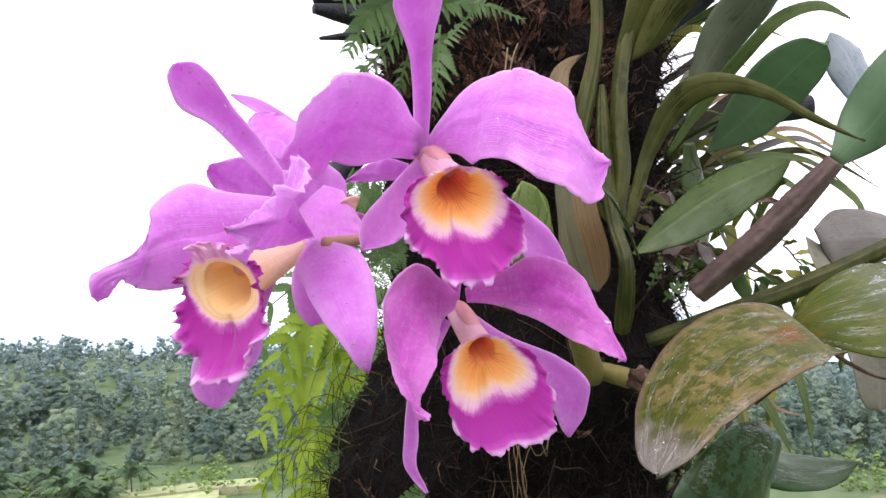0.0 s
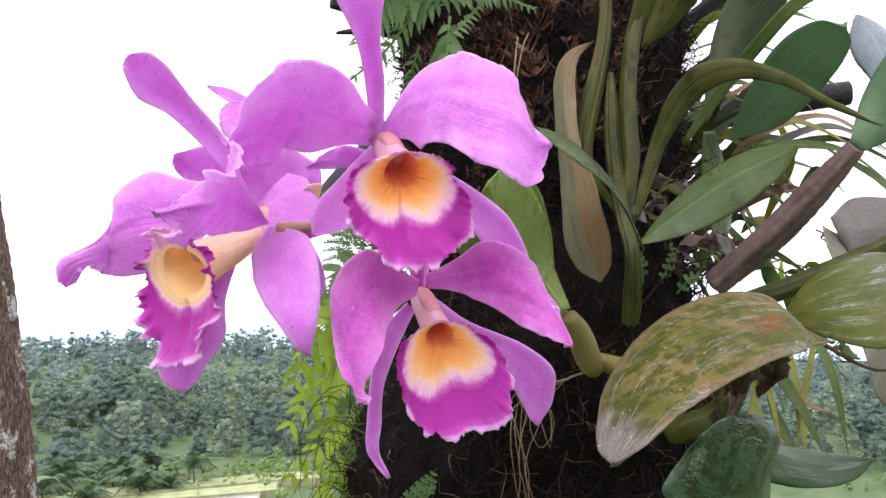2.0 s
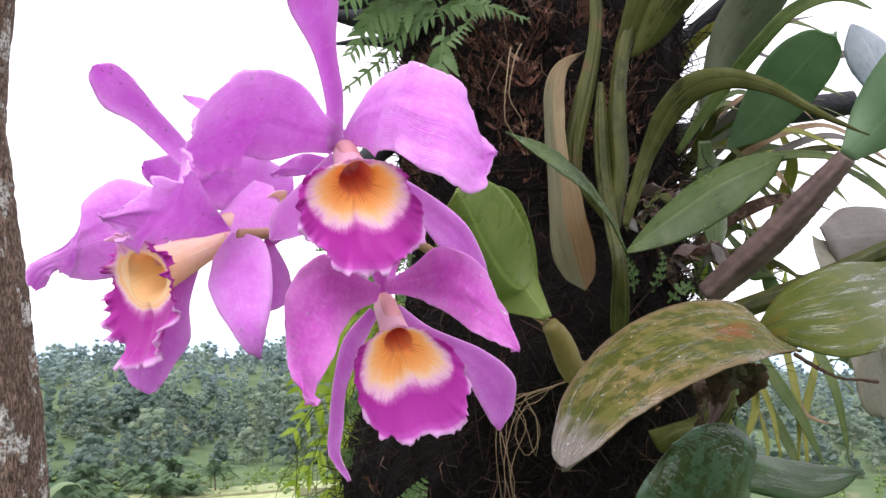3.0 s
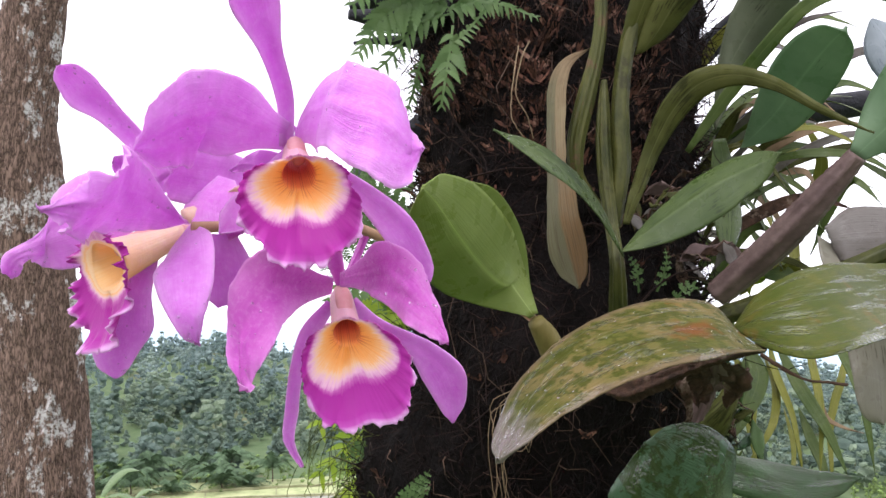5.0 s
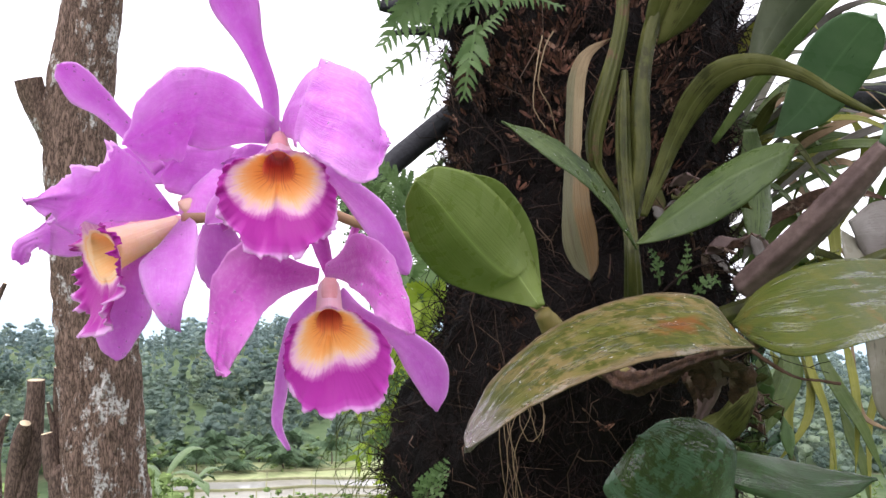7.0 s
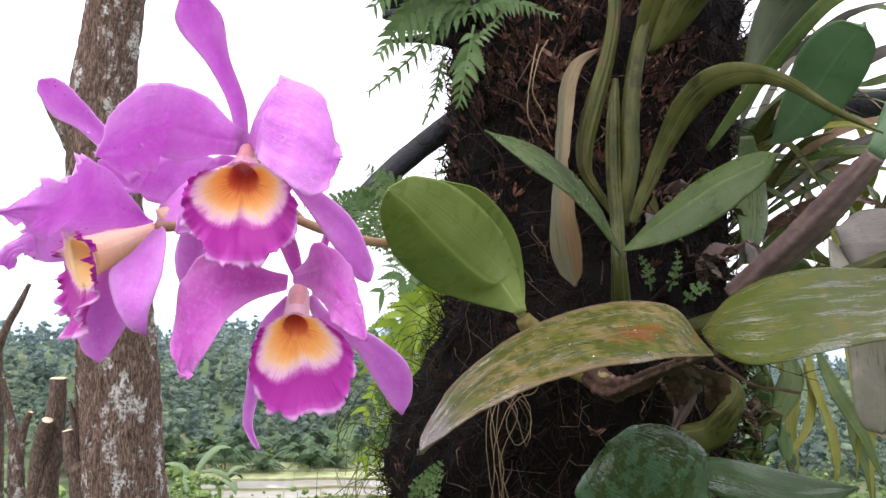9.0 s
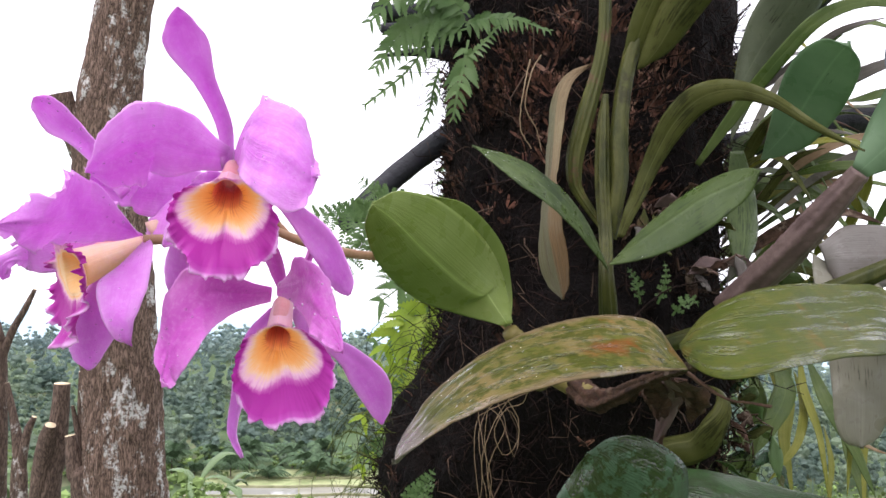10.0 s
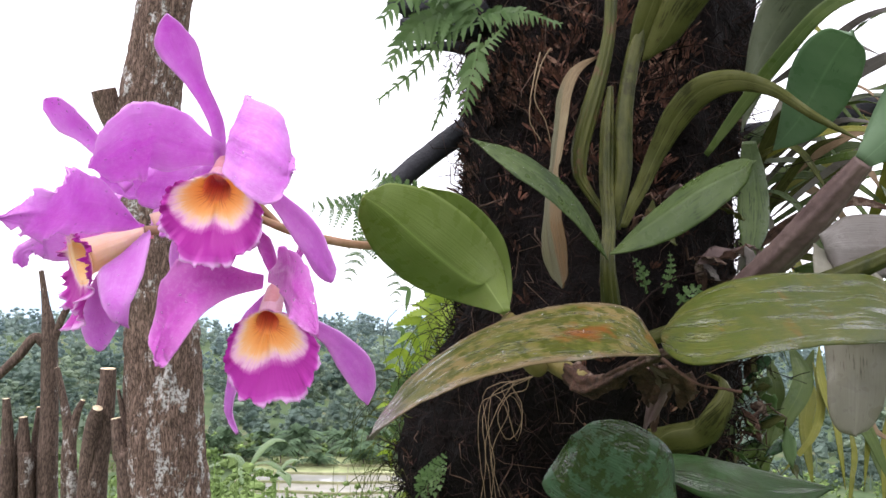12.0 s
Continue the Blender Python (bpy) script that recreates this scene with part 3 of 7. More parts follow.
def fern_frond(V, F, path, half, pinnae, leaflets, face, rng, lean=0.5, long=0.36):
    """One frond: a stem with feathered side branches of small leaflets."""
    s = np.linspace(0, 1, pinnae + 1)
    p = glide(path, s)
    t = np.gradient(p, axis=0)
    t /= np.linalg.norm(t, axis=1, keepdims=True)
    face = np.array(face, float)
    for i in range(pinnae):
        k = V.total
        side = np.cross(t[i], face)
        side /= np.linalg.norm(side) + 1e-9
        w = 0.0012 * (1.1 - s[i])
        V.append(np.array([p[i] - side * w, p[i] + side * w, p[i + 1] + side * w * 0.8, p[i + 1] - side * w * 0.8]))
        F.append((k, k + 1, k + 2, k + 3))
        if i == 0:
            continue
        ln = half * min(1.0, 0.45 + 2.4 * s[i]) * (1.03 - s[i]) ** 0.75 * (0.9 + 0.2 * rng.rand())
        for sg in (-1, 1):
            d = side * sg + t[i] * (lean + 0.15 * rng.normal()) + face * rng.normal() * 0.15
            d /= np.linalg.norm(d)
            e = np.cross(d, face)
            e /= np.linalg.norm(e) + 1e-9
            sag = np.array((0, 0, -0.18 * ln))
            for j in range(leaflets):
                f0 = (j + 0.3) / leaflets
                q = p[i] + d * ln * f0 + sag * f0 * f0
                lw = ln / leaflets
                ll = ln * long * (1.05 - f0) ** 0.8 + lw * 0.4
                for s2 in (-1, 1):
                    k = V.total
                    g = e * s2 + d * 0.75
                    g /= np.linalg.norm(g)
                    lift = face * lw * 0.25 * rng.normal()
                    V.append(np.array([q - d * lw * 0.42, q + g * ll * 0.55 - d * lw * 0.35 + lift, q + g * ll + lift, q + g * ll * 0.5 + d * lw * 0.5, q + d * lw * 0.5]))
                    F.append((k, k + 1, k + 2, k + 3, k + 4))


def lobed_frond(V, F, path, half, pinnae, face, rng):
    """A coarser frond: each side branch is one toothed, drooping leaf."""
    s = np.linspace(0, 1, pinnae + 1)
    p = glide(path, s)
    t = np.gradient(p, axis=0)
    t /= np.linalg.norm(t, axis=1, keepdims=True)
    face = np.array(face, float)
    for i in range(1, pinnae + 1):
        side = np.cross(t[i], face)
        side /= np.linalg.norm(side) + 1e-9
        k = V.total
        V.append(np.array([p[i - 1] - side * 0.0016, p[i - 1] + side * 0.0016, p[i] + side * 0.0012, p[i] - side * 0.0012]))
        F.append((k, k + 1, k + 2, k + 3))
        ln = half * min(1.0, 0.5 + 2.0 * s[i]) * (1.12 - s[i]) ** 0.6 * (0.85 + 0.3 * rng.rand())
        for sg in (-1, 1):
            d = side * sg + t[i] * (0.75 + 0.2 * rng.normal()) + face * rng.normal() * 0.25
            d /= np.linalg.norm(d)
            n_ = face + rng.normal(size=3) * 0.3
            e = np.cross(d, n_)
            e /= np.linalg.norm(e)
            teeth = 9
            rows = []
            for j in range(2 * teeth + 1):
                f = j / (2 * teeth)
                w = ln * 0.30 * math.sin(math.pi * min(1, 0.1 + 0.9 * f)) ** 0.7 * (1.0 if j % 2 else 0.62) * (1 - 0.5 * f)
                q = p[i] + d * ln * f + np.array((0, 0, -0.45 * ln)) * f * f
                fwd = d * ln * (0.05 if j % 2 else 0.0)
                rows += [q + e * w + fwd, q, q - e * w + fwd]
            k = V.total
            V.append(np.array(rows))
            for j in range(2 * teeth):
                a = k + 3 * j
                F += [(a, a + 1, a + 4, a + 3), (a + 1, a + 2, a + 5, a + 4)]


def fern(label, fronds, material, at, face=(0.25, -0.95, 0.2), seed=1, long=0.36, lobed=False):
    """A fern: fronds of (path, half width, number of side branches, leaflets on each)."""
    top = thing("fern", label, "fern", at, "ferns on the trunk")
    rng = np.random.RandomState(seed)
    for path, half, pinnae, leaflets in fronds:
        V, F = Rows(), []
        if lobed:
            lobed_frond(V, F, path, half, pinnae, face, rng)
        else:
            fern_frond(V, F, path, half, pinnae, leaflets, face, rng, 0.5, long)
        mesh("frond", np.vstack(V), F, material, top, uv=np.random.RandomState(3).rand(V.total, 2), smooth=False)


class Rows(list):
    """A growing list of vertex arrays that knows how many vertices it holds."""
    total = 0

    def append(self, v):
        self.total += len(v)
        super().append(v)

# ---- land: the near slope, the valley floor and the wooded hills across it ----
def land(x, y):
    r = math.hypot(x, y)
    a = math.degrees(math.atan2(x, y))
    rough = 3.0 * noise.noise((x * 0.012, y * 0.012, 0.3)) + 1.2 * noise.noise((x * 0.04, y * 0.04, 1.7))
    if r < 4:
        return 0.03 * noise.noise((x * 0.9, y * 0.9, 0.0))
    if r < 142:
        return -0.246 * (r - 4) + rough * 0.15 * min(1, r / 60)
    if r < 190:
        return -34 + rough * 0.08
    top = 18 + 4 * noise.noise((a * 0.06, 3.1, 0.0)) + 3 * noise.noise((a * 0.21, 7.1, 0.0)) - 17 * min(1, max(0, a - 5) / 15)
    if r < 440:
        f = (r - 190) / 250
        return -34 + top * f * f * (3 - 2 * f) + rough * f
    return -34 + top + rough - 60 * min(1.0, (r - 440) / 500)


def ground_sheet():
    rings = [0.0, 1, 2, 3, 4, 5, 6, 8, 10, 13, 17, 22, 28, 36, 45, 55, 66, 78, 90, 102, 115, 130, 145, 160, 175, 190]
    rings += [190 + 12 * i for i in range(1, 22)] + [470, 520, 580, 650, 720, 800, 900, 1050, 1200, 1400, 1600, 1800, 2300, 3000, 4500]
    sectors = 180
    V, F = [], []
    for r in rings:
        for j in range(sectors):
            w = 2 * math.pi * j / sectors
            x, y = r * math.sin(w), r * math.cos(w)
            V.append((x, y, land(x, y) if r < 2300 else -82.0))
    for i in range(len(rings) - 1):
        for j in range(sectors):
            k = (j + 1) % sectors
            F.append((i * sectors + j, i * sectors + k, (i + 1) * sectors + k, (i + 1) * sectors + j))
    tagged(mesh("ground", V, F, GROUND), "grassy slope, valley floor and hills under haze", "ground", kind="structure")


ground_sheet()


GOLD = (1 + 5 ** 0.5) / 2
KNOB = np.array([(-1, GOLD, 0), (1, GOLD, 0), (-1, -GOLD, 0), (1, -GOLD, 0), (0, -1, GOLD), (0, 1, GOLD), (0, -1, -GOLD), (0, 1, -GOLD), (GOLD, 0, -1), (GOLD, 0, 1), (-GOLD, 0, -1), (-GOLD, 0, 1)]) / 1.902
KNOB_FACES = [tuple(sorted(t)) for t in itertools.combinations(range(12), 3) if all(np.linalg.norm(KNOB[i] - KNOB[j]) < 1.2 for i, j in itertools.combinations(t, 2))]
KNOB_FACES = [t if np.cross(KNOB[t[1]] - KNOB[t[0]], KNOB[t[2]] - KNOB[t[0]]) @ KNOB[t[0]] > 0 else t[::-1] for t in KNOB_FACES]


def leaf_cloud(V, F, centre, size, count, leaf, rng):
    """A bough: a knobbly mass of foliage, fringed with sprays of leaves that stand out of it."""
    k = V.total
    turn = Euler(rng.rand(3) * 6.28).to_matrix()
    V.append(np.array(centre) + (KNOB @ np.array(turn)) * np.array(size) * (0.35 + 0.75 * rng.rand(12, 1)))
    F += [(k + a, k + b, k + c) for a, b, c in KNOB_FACES]
    d = rng.normal(size=(count, 3))
    d *= (0.55 + 0.55 * rng.rand(count, 1)) / (np.linalg.norm(d, axis=1, keepdims=True) + 1e-9)
    p = np.array(centre) + d * np.array(size)
    n = d + rng.normal(size=(count, 3)) * 0.25 + (0, 0, 0.25)
    n /= np.linalg.norm(n, axis=1, keepdims=True)
    a = np.cross(n, rng.normal(size=(count, 3)))
    a /= np.linalg.norm(a, axis=1, keepdims=True) + 1e-9
    b = np.cross(n, a)
    w = leaf * (0.5 + 0.9 * rng.rand(count, 1))
    k = V.total
    V.append(np.stack([p + a * w, p + b * w * 0.55, p - a * w * 0.9 - n * w * 0.35, p - b * w * 0.6], 1).reshape(-1, 3))
    F += [(k + 4 * i, k + 4 * i + 1, k + 4 * i + 2, k + 4 * i + 3) for i in range(count)]


def woods(name, near, far, a0, a1, count, tall, leaf, quads, material, seed, label, clumps=6):
    """Trees in one sheet of woodland: round, tiered and slender crowns of knobbly boughs on bare stems."""
    rng = np.random.RandomState(seed)
    V, F, shade = Rows(), [], []
    for _ in range(count):
        start, hue = V.total, rng.rand()
        r = math.sqrt(near ** 2 + (far ** 2 - near ** 2) * rng.rand())
        a = math.radians(a0 + (a1 - a0) * rng.rand())
        x, y = r * math.sin(a), r * math.cos(a)
        form = rng.rand()
        h = tall * (0.42 + 1.0 * rng.rand() ** 2.2)
        w = h * (0.34 + 0.22 * rng.rand()) * (0.6 if form < 0.22 else 1.0)
        z = land(x, y)
        k = V.total
        t = 0.016 * h
        V.append(np.array([(x - t, y, z), (x + t, y, z), (x + t * 0.5, y, z + h * 0.85), (x - t * 0.5, y, z + h * 0.85)]))
        F.append((k, k + 1, k + 2, k + 3))
        for i in range(clumps):
            f = i / max(1, clumps - 1)
            spread = w * (0.75 * (1 - f) + 0.15) if form < 0.5 else w * (0.35 + 0.5 * math.sin(3.1 * f))
            a = 2.4 * i + rng.rand() * 1.5
            q = np.array((x + math.cos(a) * spread * rng.rand() ** 0.5, y + math.sin(a) * spread * rng.rand() ** 0.5, z + h * (0.20 + 0.74 * f) + 0.06 * h * rng.normal()))
            b = w * (0.20 + 0.22 * rng.rand()) * (1.1 - 0.35 * f)
            leaf_cloud(V, F, q, (b, b, b * (0.55 + 0.35 * rng.rand())), quads // clumps, leaf, rng)
        shade += [(hue, 0.5)] * (V.total - start)
    tagged(mesh(name, np.vstack(V), F, material, uv=shade, smooth=False), label, "trees", kind="stuff")


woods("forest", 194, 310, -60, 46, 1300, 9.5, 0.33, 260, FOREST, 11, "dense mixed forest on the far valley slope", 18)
woods("forest", 300, 475, -60, 46, 1800, 9.5, 0.50, 96, FOREST_HAZED, 12, "hazy forest up to the far ridge", 12)
woods("forest", 405, 480, -60, 46, 700, 9.0, 0.6, 70, FOREST_HAZED, 13, "hazy trees along the crest of the far ridge", 10)


def far_hills():
    V, F = [], []
    n = 160
    for i in range(n):
        a = math.radians(-75 + 140 * i / (n - 1))
        deg = math.degrees(a)
        el = -0.15 + 0.45 * noise.noise((deg * 0.07, 2.2, 0)) + 0.2 * noise.noise((deg * 0.3, 5.2, 0)) + (0.35 if deg < -40 else 0)
        for k, (r, e) in enumerate(((1500, -3.5), (1650, el - 0.7), (1800, el), (2000, -3.0))):
            V.append((r * math.sin(a), r * math.cos(a), 1.5 + r * math.tan(math.radians(e))))
    F = [(i * 4 + k, (i + 1) * 4 + k, (i + 1) * 4 + k + 1, i * 4 + k + 1) for i in range(n - 1) for k in range(3)]
    tagged(mesh("backdrop", V, F, HAZED_HILLS), "distant hills on the horizon, painted haze-blue", "hills", kind="structure")


far_hills()
woods("scrub", 172, 200, -60, 46, 620, 4.0, 0.20, 70, BUSH, 14, "light green scrub along the edge of the valley floor", 6)


woods("scrub", 100, 137, -46, -8, 420, 1.8, 0.15, 60, BUSH, 15, "low weeds and bushes on the near edge of the paddies", 5)
woods("scrub", 30, 100, -50, -8, 380, 1.5, 0.085, 110, BUSH, 16, "weeds and young shrubs on the slope below", 5)
woods("scrub", 11, 24, -50, -30.6, 90, 1.3, 0.04, 160, BUSH, 17, "leafy shrubs below the cut stakes", 5)


def paddies():
    rng = np.random.RandomState(4)
    top = thing("paddy_field", "flooded rice paddies with narrow earth bunds on the valley floor", "field", (-70, 120, -33.9), kind="structure")

    def edge(i, deg):
        return 139 + 5.2 * i + 0.35 * i * i + 2.2 * noise.noise((deg * 0.16, 0.45 * i, 3.3)) + 0.8 * noise.noise((deg * 0.6, 1.7 * i, 8.1))

    def strip(name, a0, a1, near, far, lift, drop, material):
        V = []
        n = 14
        for k in range(n + 1):
            deg = a0 + (a1 - a0) * k / n
            c = (math.sin(radians(deg)), math.cos(radians(deg)))
            for r in (near(deg), far(deg)):
                V.append((r * c[0], r * c[1], -33.75 + lift))
        m = len(V)
        V += [(x, y, z - drop) for x, y, z in V]
        F = [(2 * k, 2 * k + 1, 2 * k + 3, 2 * k + 2) for k in range(n)] + [(2 * k, 2 * k + 2, m + 2 * k + 2, m + 2 * k) for k in range(n)]
        mesh(name, V, F, material, top, smooth=False)

    for i in range(6):
        cuts = [-35.0 + 1.5 * rng.rand()]
        while cuts[-1] < -19:
            cuts.append(cuts[-1] + 2.4 + 4.6 * rng.rand())
        for a0, a1 in zip(cuts, cuts[1:]):
            strip("paddy_pond", a0 + 0.04, a1 - 0.04, lambda d: edge(i, d) + 0.25, lambda d: edge(i + 1, d) - 0.25, 0.22 * i, 0.2, FIELD if i > 3 or a0 > -22.5 else WATER if rng.rand() < 0.75 else MUD)
            strip("bund", a1 - 0.05, a1 + 0.05, lambda d: edge(i, d), lambda d: edge(i + 1, d), 0.22 * i + 0.18, 1.6, EARTH)
        strip("bund", cuts[0], cuts[-1], lambda d: edge(i, d) - 0.28, lambda d: edge(i, d) + 0.28, 0.22 * i + 0.14 + 0.08, 1.6, EARTH)


paddies()


# ---- palms and bananas down the slope ----
def frond_strip(V, F, root, out, length, droop, rng, leaflets=14, wide=0.5):
    out = np.array(out, float)
    side = np.cross(out, (0, 0, 1))
    side /= np.linalg.norm(side) + 1e-9
    prev = None
    for i in range(leaflets + 1):
        f = i / leaflets
        p = np.array(root) + out * length * f + np.array((0, 0, 1)) * length * (0.45 * f - droop * f * f)
        w = 0.02 * length * (1.1 - f)
        k = len(V)
        V += [p + side * w * 0.5, p - side * w * 0.5]
        if prev is not None:
            F.append((prev, prev + 1, k + 1, k))
        prev = k
        if i:
            for sg in (-1, 1):
                q = len(V)
                ln = wide * length * (0.35 + 0.65 * math.sin(math.pi * min(1, f * 0.85 + 0.12)))
                tip = p + side * sg * ln * 0.75 + out * ln * 0.5 + np.array((0, 0, -0.45 - 0.3 * rng.rand())) * ln
                V += [p + out * 0.03 * length, p - out * 0.03 * length, tip]
                F.append((q, q + 1, q + 2))


def palm(x, y, tall, size, seed):
    rng = np.random.RandomState(seed)
    z = land(x, y)
    top = thing("palm_tree", "feathery green palm rising out of the valley scrub", "palm", (x, y, z), "palms in the valley")
    tube("trunk", [(x, y, z - 0.3), (x + 0.2, y, z + tall * 0.5), (x, y, z + tall)], [0.2, 0.15, 0.12], WOOD_BROWN, top, "", 7, 8)
    V, F = [], []
    for k in range(20):
        a = 2.4 * k + rng.rand() * 0.4
        e = 0.25 + 0.75 * rng.rand()
        frond_strip(V, F, (x, y, z + tall), (math.cos(a) * e, math.sin(a) * e, 0.55 * (1.3 - e)), size * (0.8 + 0.4 * rng.rand()), 0.5 + 0.3 * rng.rand(), rng, 16, 0.28)
    mesh("crown", V, F, FROND, top, smooth=False)


for k in range(20):
    azimuth = -42.5 + 1.05 * k + 0.5 * math.sin(5.1 * k)
    dist = 182 + 9 * math.sin(2.3 * k)
    palm(dist * math.sin(radians(azimuth)), dist * math.cos(radians(azimuth)), 3.2 + 1.6 * math.sin(3.7 * k + 1), 7.2 + 1.2 * math.sin(1.3 * k), 30 + k)


def banana(azimuth, dist, leaves, seed):
    """A banana plant: a soft stem with long paddle leaves that arch over."""
    rng = np.random.RandomState(seed)
    x, y = dist * math.sin(radians(azimuth)), dist * math.cos(radians(azimuth))
    z = land(x, y)
    top = thing("banana_plant", "banana plant with long light green paddle leaves", "plant", (x, y, z), "bananas on the slope")
    tube("stem", [(x, y, z - 0.2), (x, y, z + 0.8), (x, y, z + 1.6)], [0.12, 0.10, 0.06], BUSH, top, "", 8, 6)
    for k in range(leaves):
        a = 2.4 * k + rng.rand()
        out = np.array((math.cos(a), math.sin(a), 0.0))
        side = np.array((-math.sin(a), math.cos(a), 0.0))
        ln = 1.7 * (0.8 + 0.4 * rng.rand())
        steep = 0.5 + 1.2 * rng.rand()
        st = []
        for i in range(6):
            f = i / 5
            p = np.array((x, y, z + 1.5)) + out * ln * f * 0.8 + np.array((0, 0, 1)) * ln * (steep * f - (0.5 + steep * 0.45) * f * f)
            st.append((tuple(p), tuple(side * 0.24 * (0.2, 0.8, 1, 1, 0.75, 0.1)[i]), 0.05))
        blade("leaf", st, BANANA, top, "", 0.004, 0.03, 3, 0.1, seed + k, 7, 16)


for k, (azimuth, dist) in enumerate([(-33.4, 25), (-31.6, 33), (-46.5, 25), (-44.5, 31)]):
    banana(azimuth, dist, 5, 60 + k)


# ---- the leaning tree with lichen, and the cut stakes beside it ----
def bark_tube(name, path, radii, parent, material, sides=40, steps=90, seed=1, depth=0.08, end=None):
    """A trunk with furrowed bark: long plates between deep cracks."""
    s = np.linspace(0, 1, steps)
    p, r = glide(path, s), glide(radii, s)[:, 0]
    V = []
    run = np.concatenate([[0], np.cumsum(np.linalg.norm(np.diff(p, axis=0), axis=1))])
    t = np.gradient(p, axis=0)
    t /= np.linalg.norm(t, axis=1, keepdims=True)
    ref = np.array((0.0, 1.0, 0.0)) if abs(t[0][1]) < 0.8 else np.array((1.0, 0, 0))
    for i in range(steps):
        a = np.cross(t[i], ref)
        a /= np.linalg.norm(a)
        b = np.cross(t[i], a)
        for j in range(sides):
            w = 2 * math.pi * j / sides
            q = (math.cos(w) * r[i] * 120 + seed, math.sin(w) * r[i] * 120, run[i] * 20)
            crack = abs(noise.noise(q)) * 1.6 - 0.35
            fine = noise.noise((q[0] * 2.7, q[1] * 2.7, q[2] * 2.2)) * 0.35
            V.append(p[i] + (a * math.cos(w) + b * math.sin(w)) * r[i] * (1 + depth * (crack + fine)))
    F = [(i * sides + j, i * sides + (j + 1) % sides, (i + 1) * sides + (j + 1) % sides, (i + 1) * sides + j) for i in range(steps - 1) for j in range(sides)]
    n0 = len(F)
    F += [tuple(range(sides))[::-1], tuple((steps - 1) * sides + j for j in range(sides))]
    return mesh(name, V, F, material, parent, second=(end, n0) if end else None)


def leaning_tree():
    top = thing("tree", "slender leaning tree with furrowed brown bark and pale lichen", "tree", (-0.95, 1.65, 0))
    path = [(-0.90, 1.72, -0.1), (-0.93, 1.68, 0.55)] + [(-0.9821, 1.5859, 1.0248), (-1.0016, 1.5523, 1.3264), (-1.0165, 1.5278, 1.5437), (-1.0341, 1.5011, 1.7746), (-1.0433, 1.4841, 1.9308), (-1.0244, 1.4763, 2.1020), (-1.0076, 1.4719, 2.2253), (-0.9836, 1.4666, 2.3898), (-0.9501, 1.4578, 2.6365)]
    bark_tube("trunk", path, [0.105, 0.095, 0.0885, 0.086, 0.082, 0.077, 0.073, 0.064, 0.061, 0.057, 0.052], top, TREE_BARK, 200, 460, 2, 0.075)
    bark_tube("branch_stub", [(-1.0708, 1.4791, 1.8683), (-1.0923, 1.4460, 1.9100), (-1.1104, 1.4246, 1.9536), (-1.1158, 1.4084, 1.9933)], [0.05, 0.034, 0.029, 0.028], top, TREE_BARK, 30, 40, 5, 0.07, WOOD_BROWN)


leaning_tree()


def stake(label, stems):
    """A cut or broken stem; each piece: path, radii."""
    top = thing("tree_stump", label, "stump", stems[0][0][0], "cut stakes by the tree")
    for k, (path, radii) in enumerate(stems):
        bark_tube("stem" if k == 0 else "branch", path, radii, top, WOOD_BROWN, 30, 80, len(label) + k, 0.035, CUT_WOOD)


stake("tall forked dead stem with two pale splintered prongs", [
    ([(-1.4083, 1.7038, 0.0428), (-1.3728, 1.5822, 0.9786), (-1.3693, 1.5655, 1.1857), (-1.3712, 1.5470, 1.3896), (-1.3803, 1.5360, 1.4766), (-1.3921, 1.5238, 1.5665)], [0.028, 0.026, 0.022, 0.019, 0.010, 0.006]),
    ([(-1.3682, 1.5507, 1.3606), (-1.3416, 1.5536, 1.4419), (-1.3147, 1.5590, 1.4969), (-1.2906, 1.5634, 1.5504)], [0.010, 0.009, 0.008, 0.005]),
    ([(-1.3765, 1.5466, 1.3719), (-1.3984, 1.5259, 1.3915), (-1.4302, 1.5076, 1.3413), (-1.4749, 1.4849, 1.2852)], [0.013, 0.013, 0.012, 0.011])])
stake("brown stump with a fresh pale cut on top", [
    ([(-1.2848, 1.6933, 0.0819), (-1.2219, 1.5838, 0.9964), (-1.2046, 1.5777, 1.1421), (-1.1923, 1.5724, 1.2562), (-1.1890, 1.5677, 1.3246)], [0.040, 0.032, 0.027, 0.021, 0.0185]),
    ([(-1.2328, 1.5689, 0.9982), (-1.2155, 1.5544, 1.1165), (-1.1979, 1.5434, 1.1958), (-1.1826, 1.5354, 1.2297)], [0.022, 0.022, 0.019, 0.012])])
stake("thin stem cut pale at the tip", [([(-1.3227, 1.7018, 0.0668), (-1.3074, 1.5847, 0.9859), (-1.3063, 1.5711, 1.1476), (-1.3208, 1.5569, 1.2479), (-1.3350, 1.5453, 1.3194)], [0.018, 0.016, 0.014, 0.009, 0.006])])
stake("short dark stem, broken off", [([(-1.2985, 1.6882, 0.0813), (-1.2886, 1.5808, 0.9890), (-1.2899, 1.5689, 1.1210), (-1.2798, 1.5657, 1.2004), (-1.2640, 1.5683, 1.2398)], [0.016, 0.014, 0.011, 0.010, 0.006])])
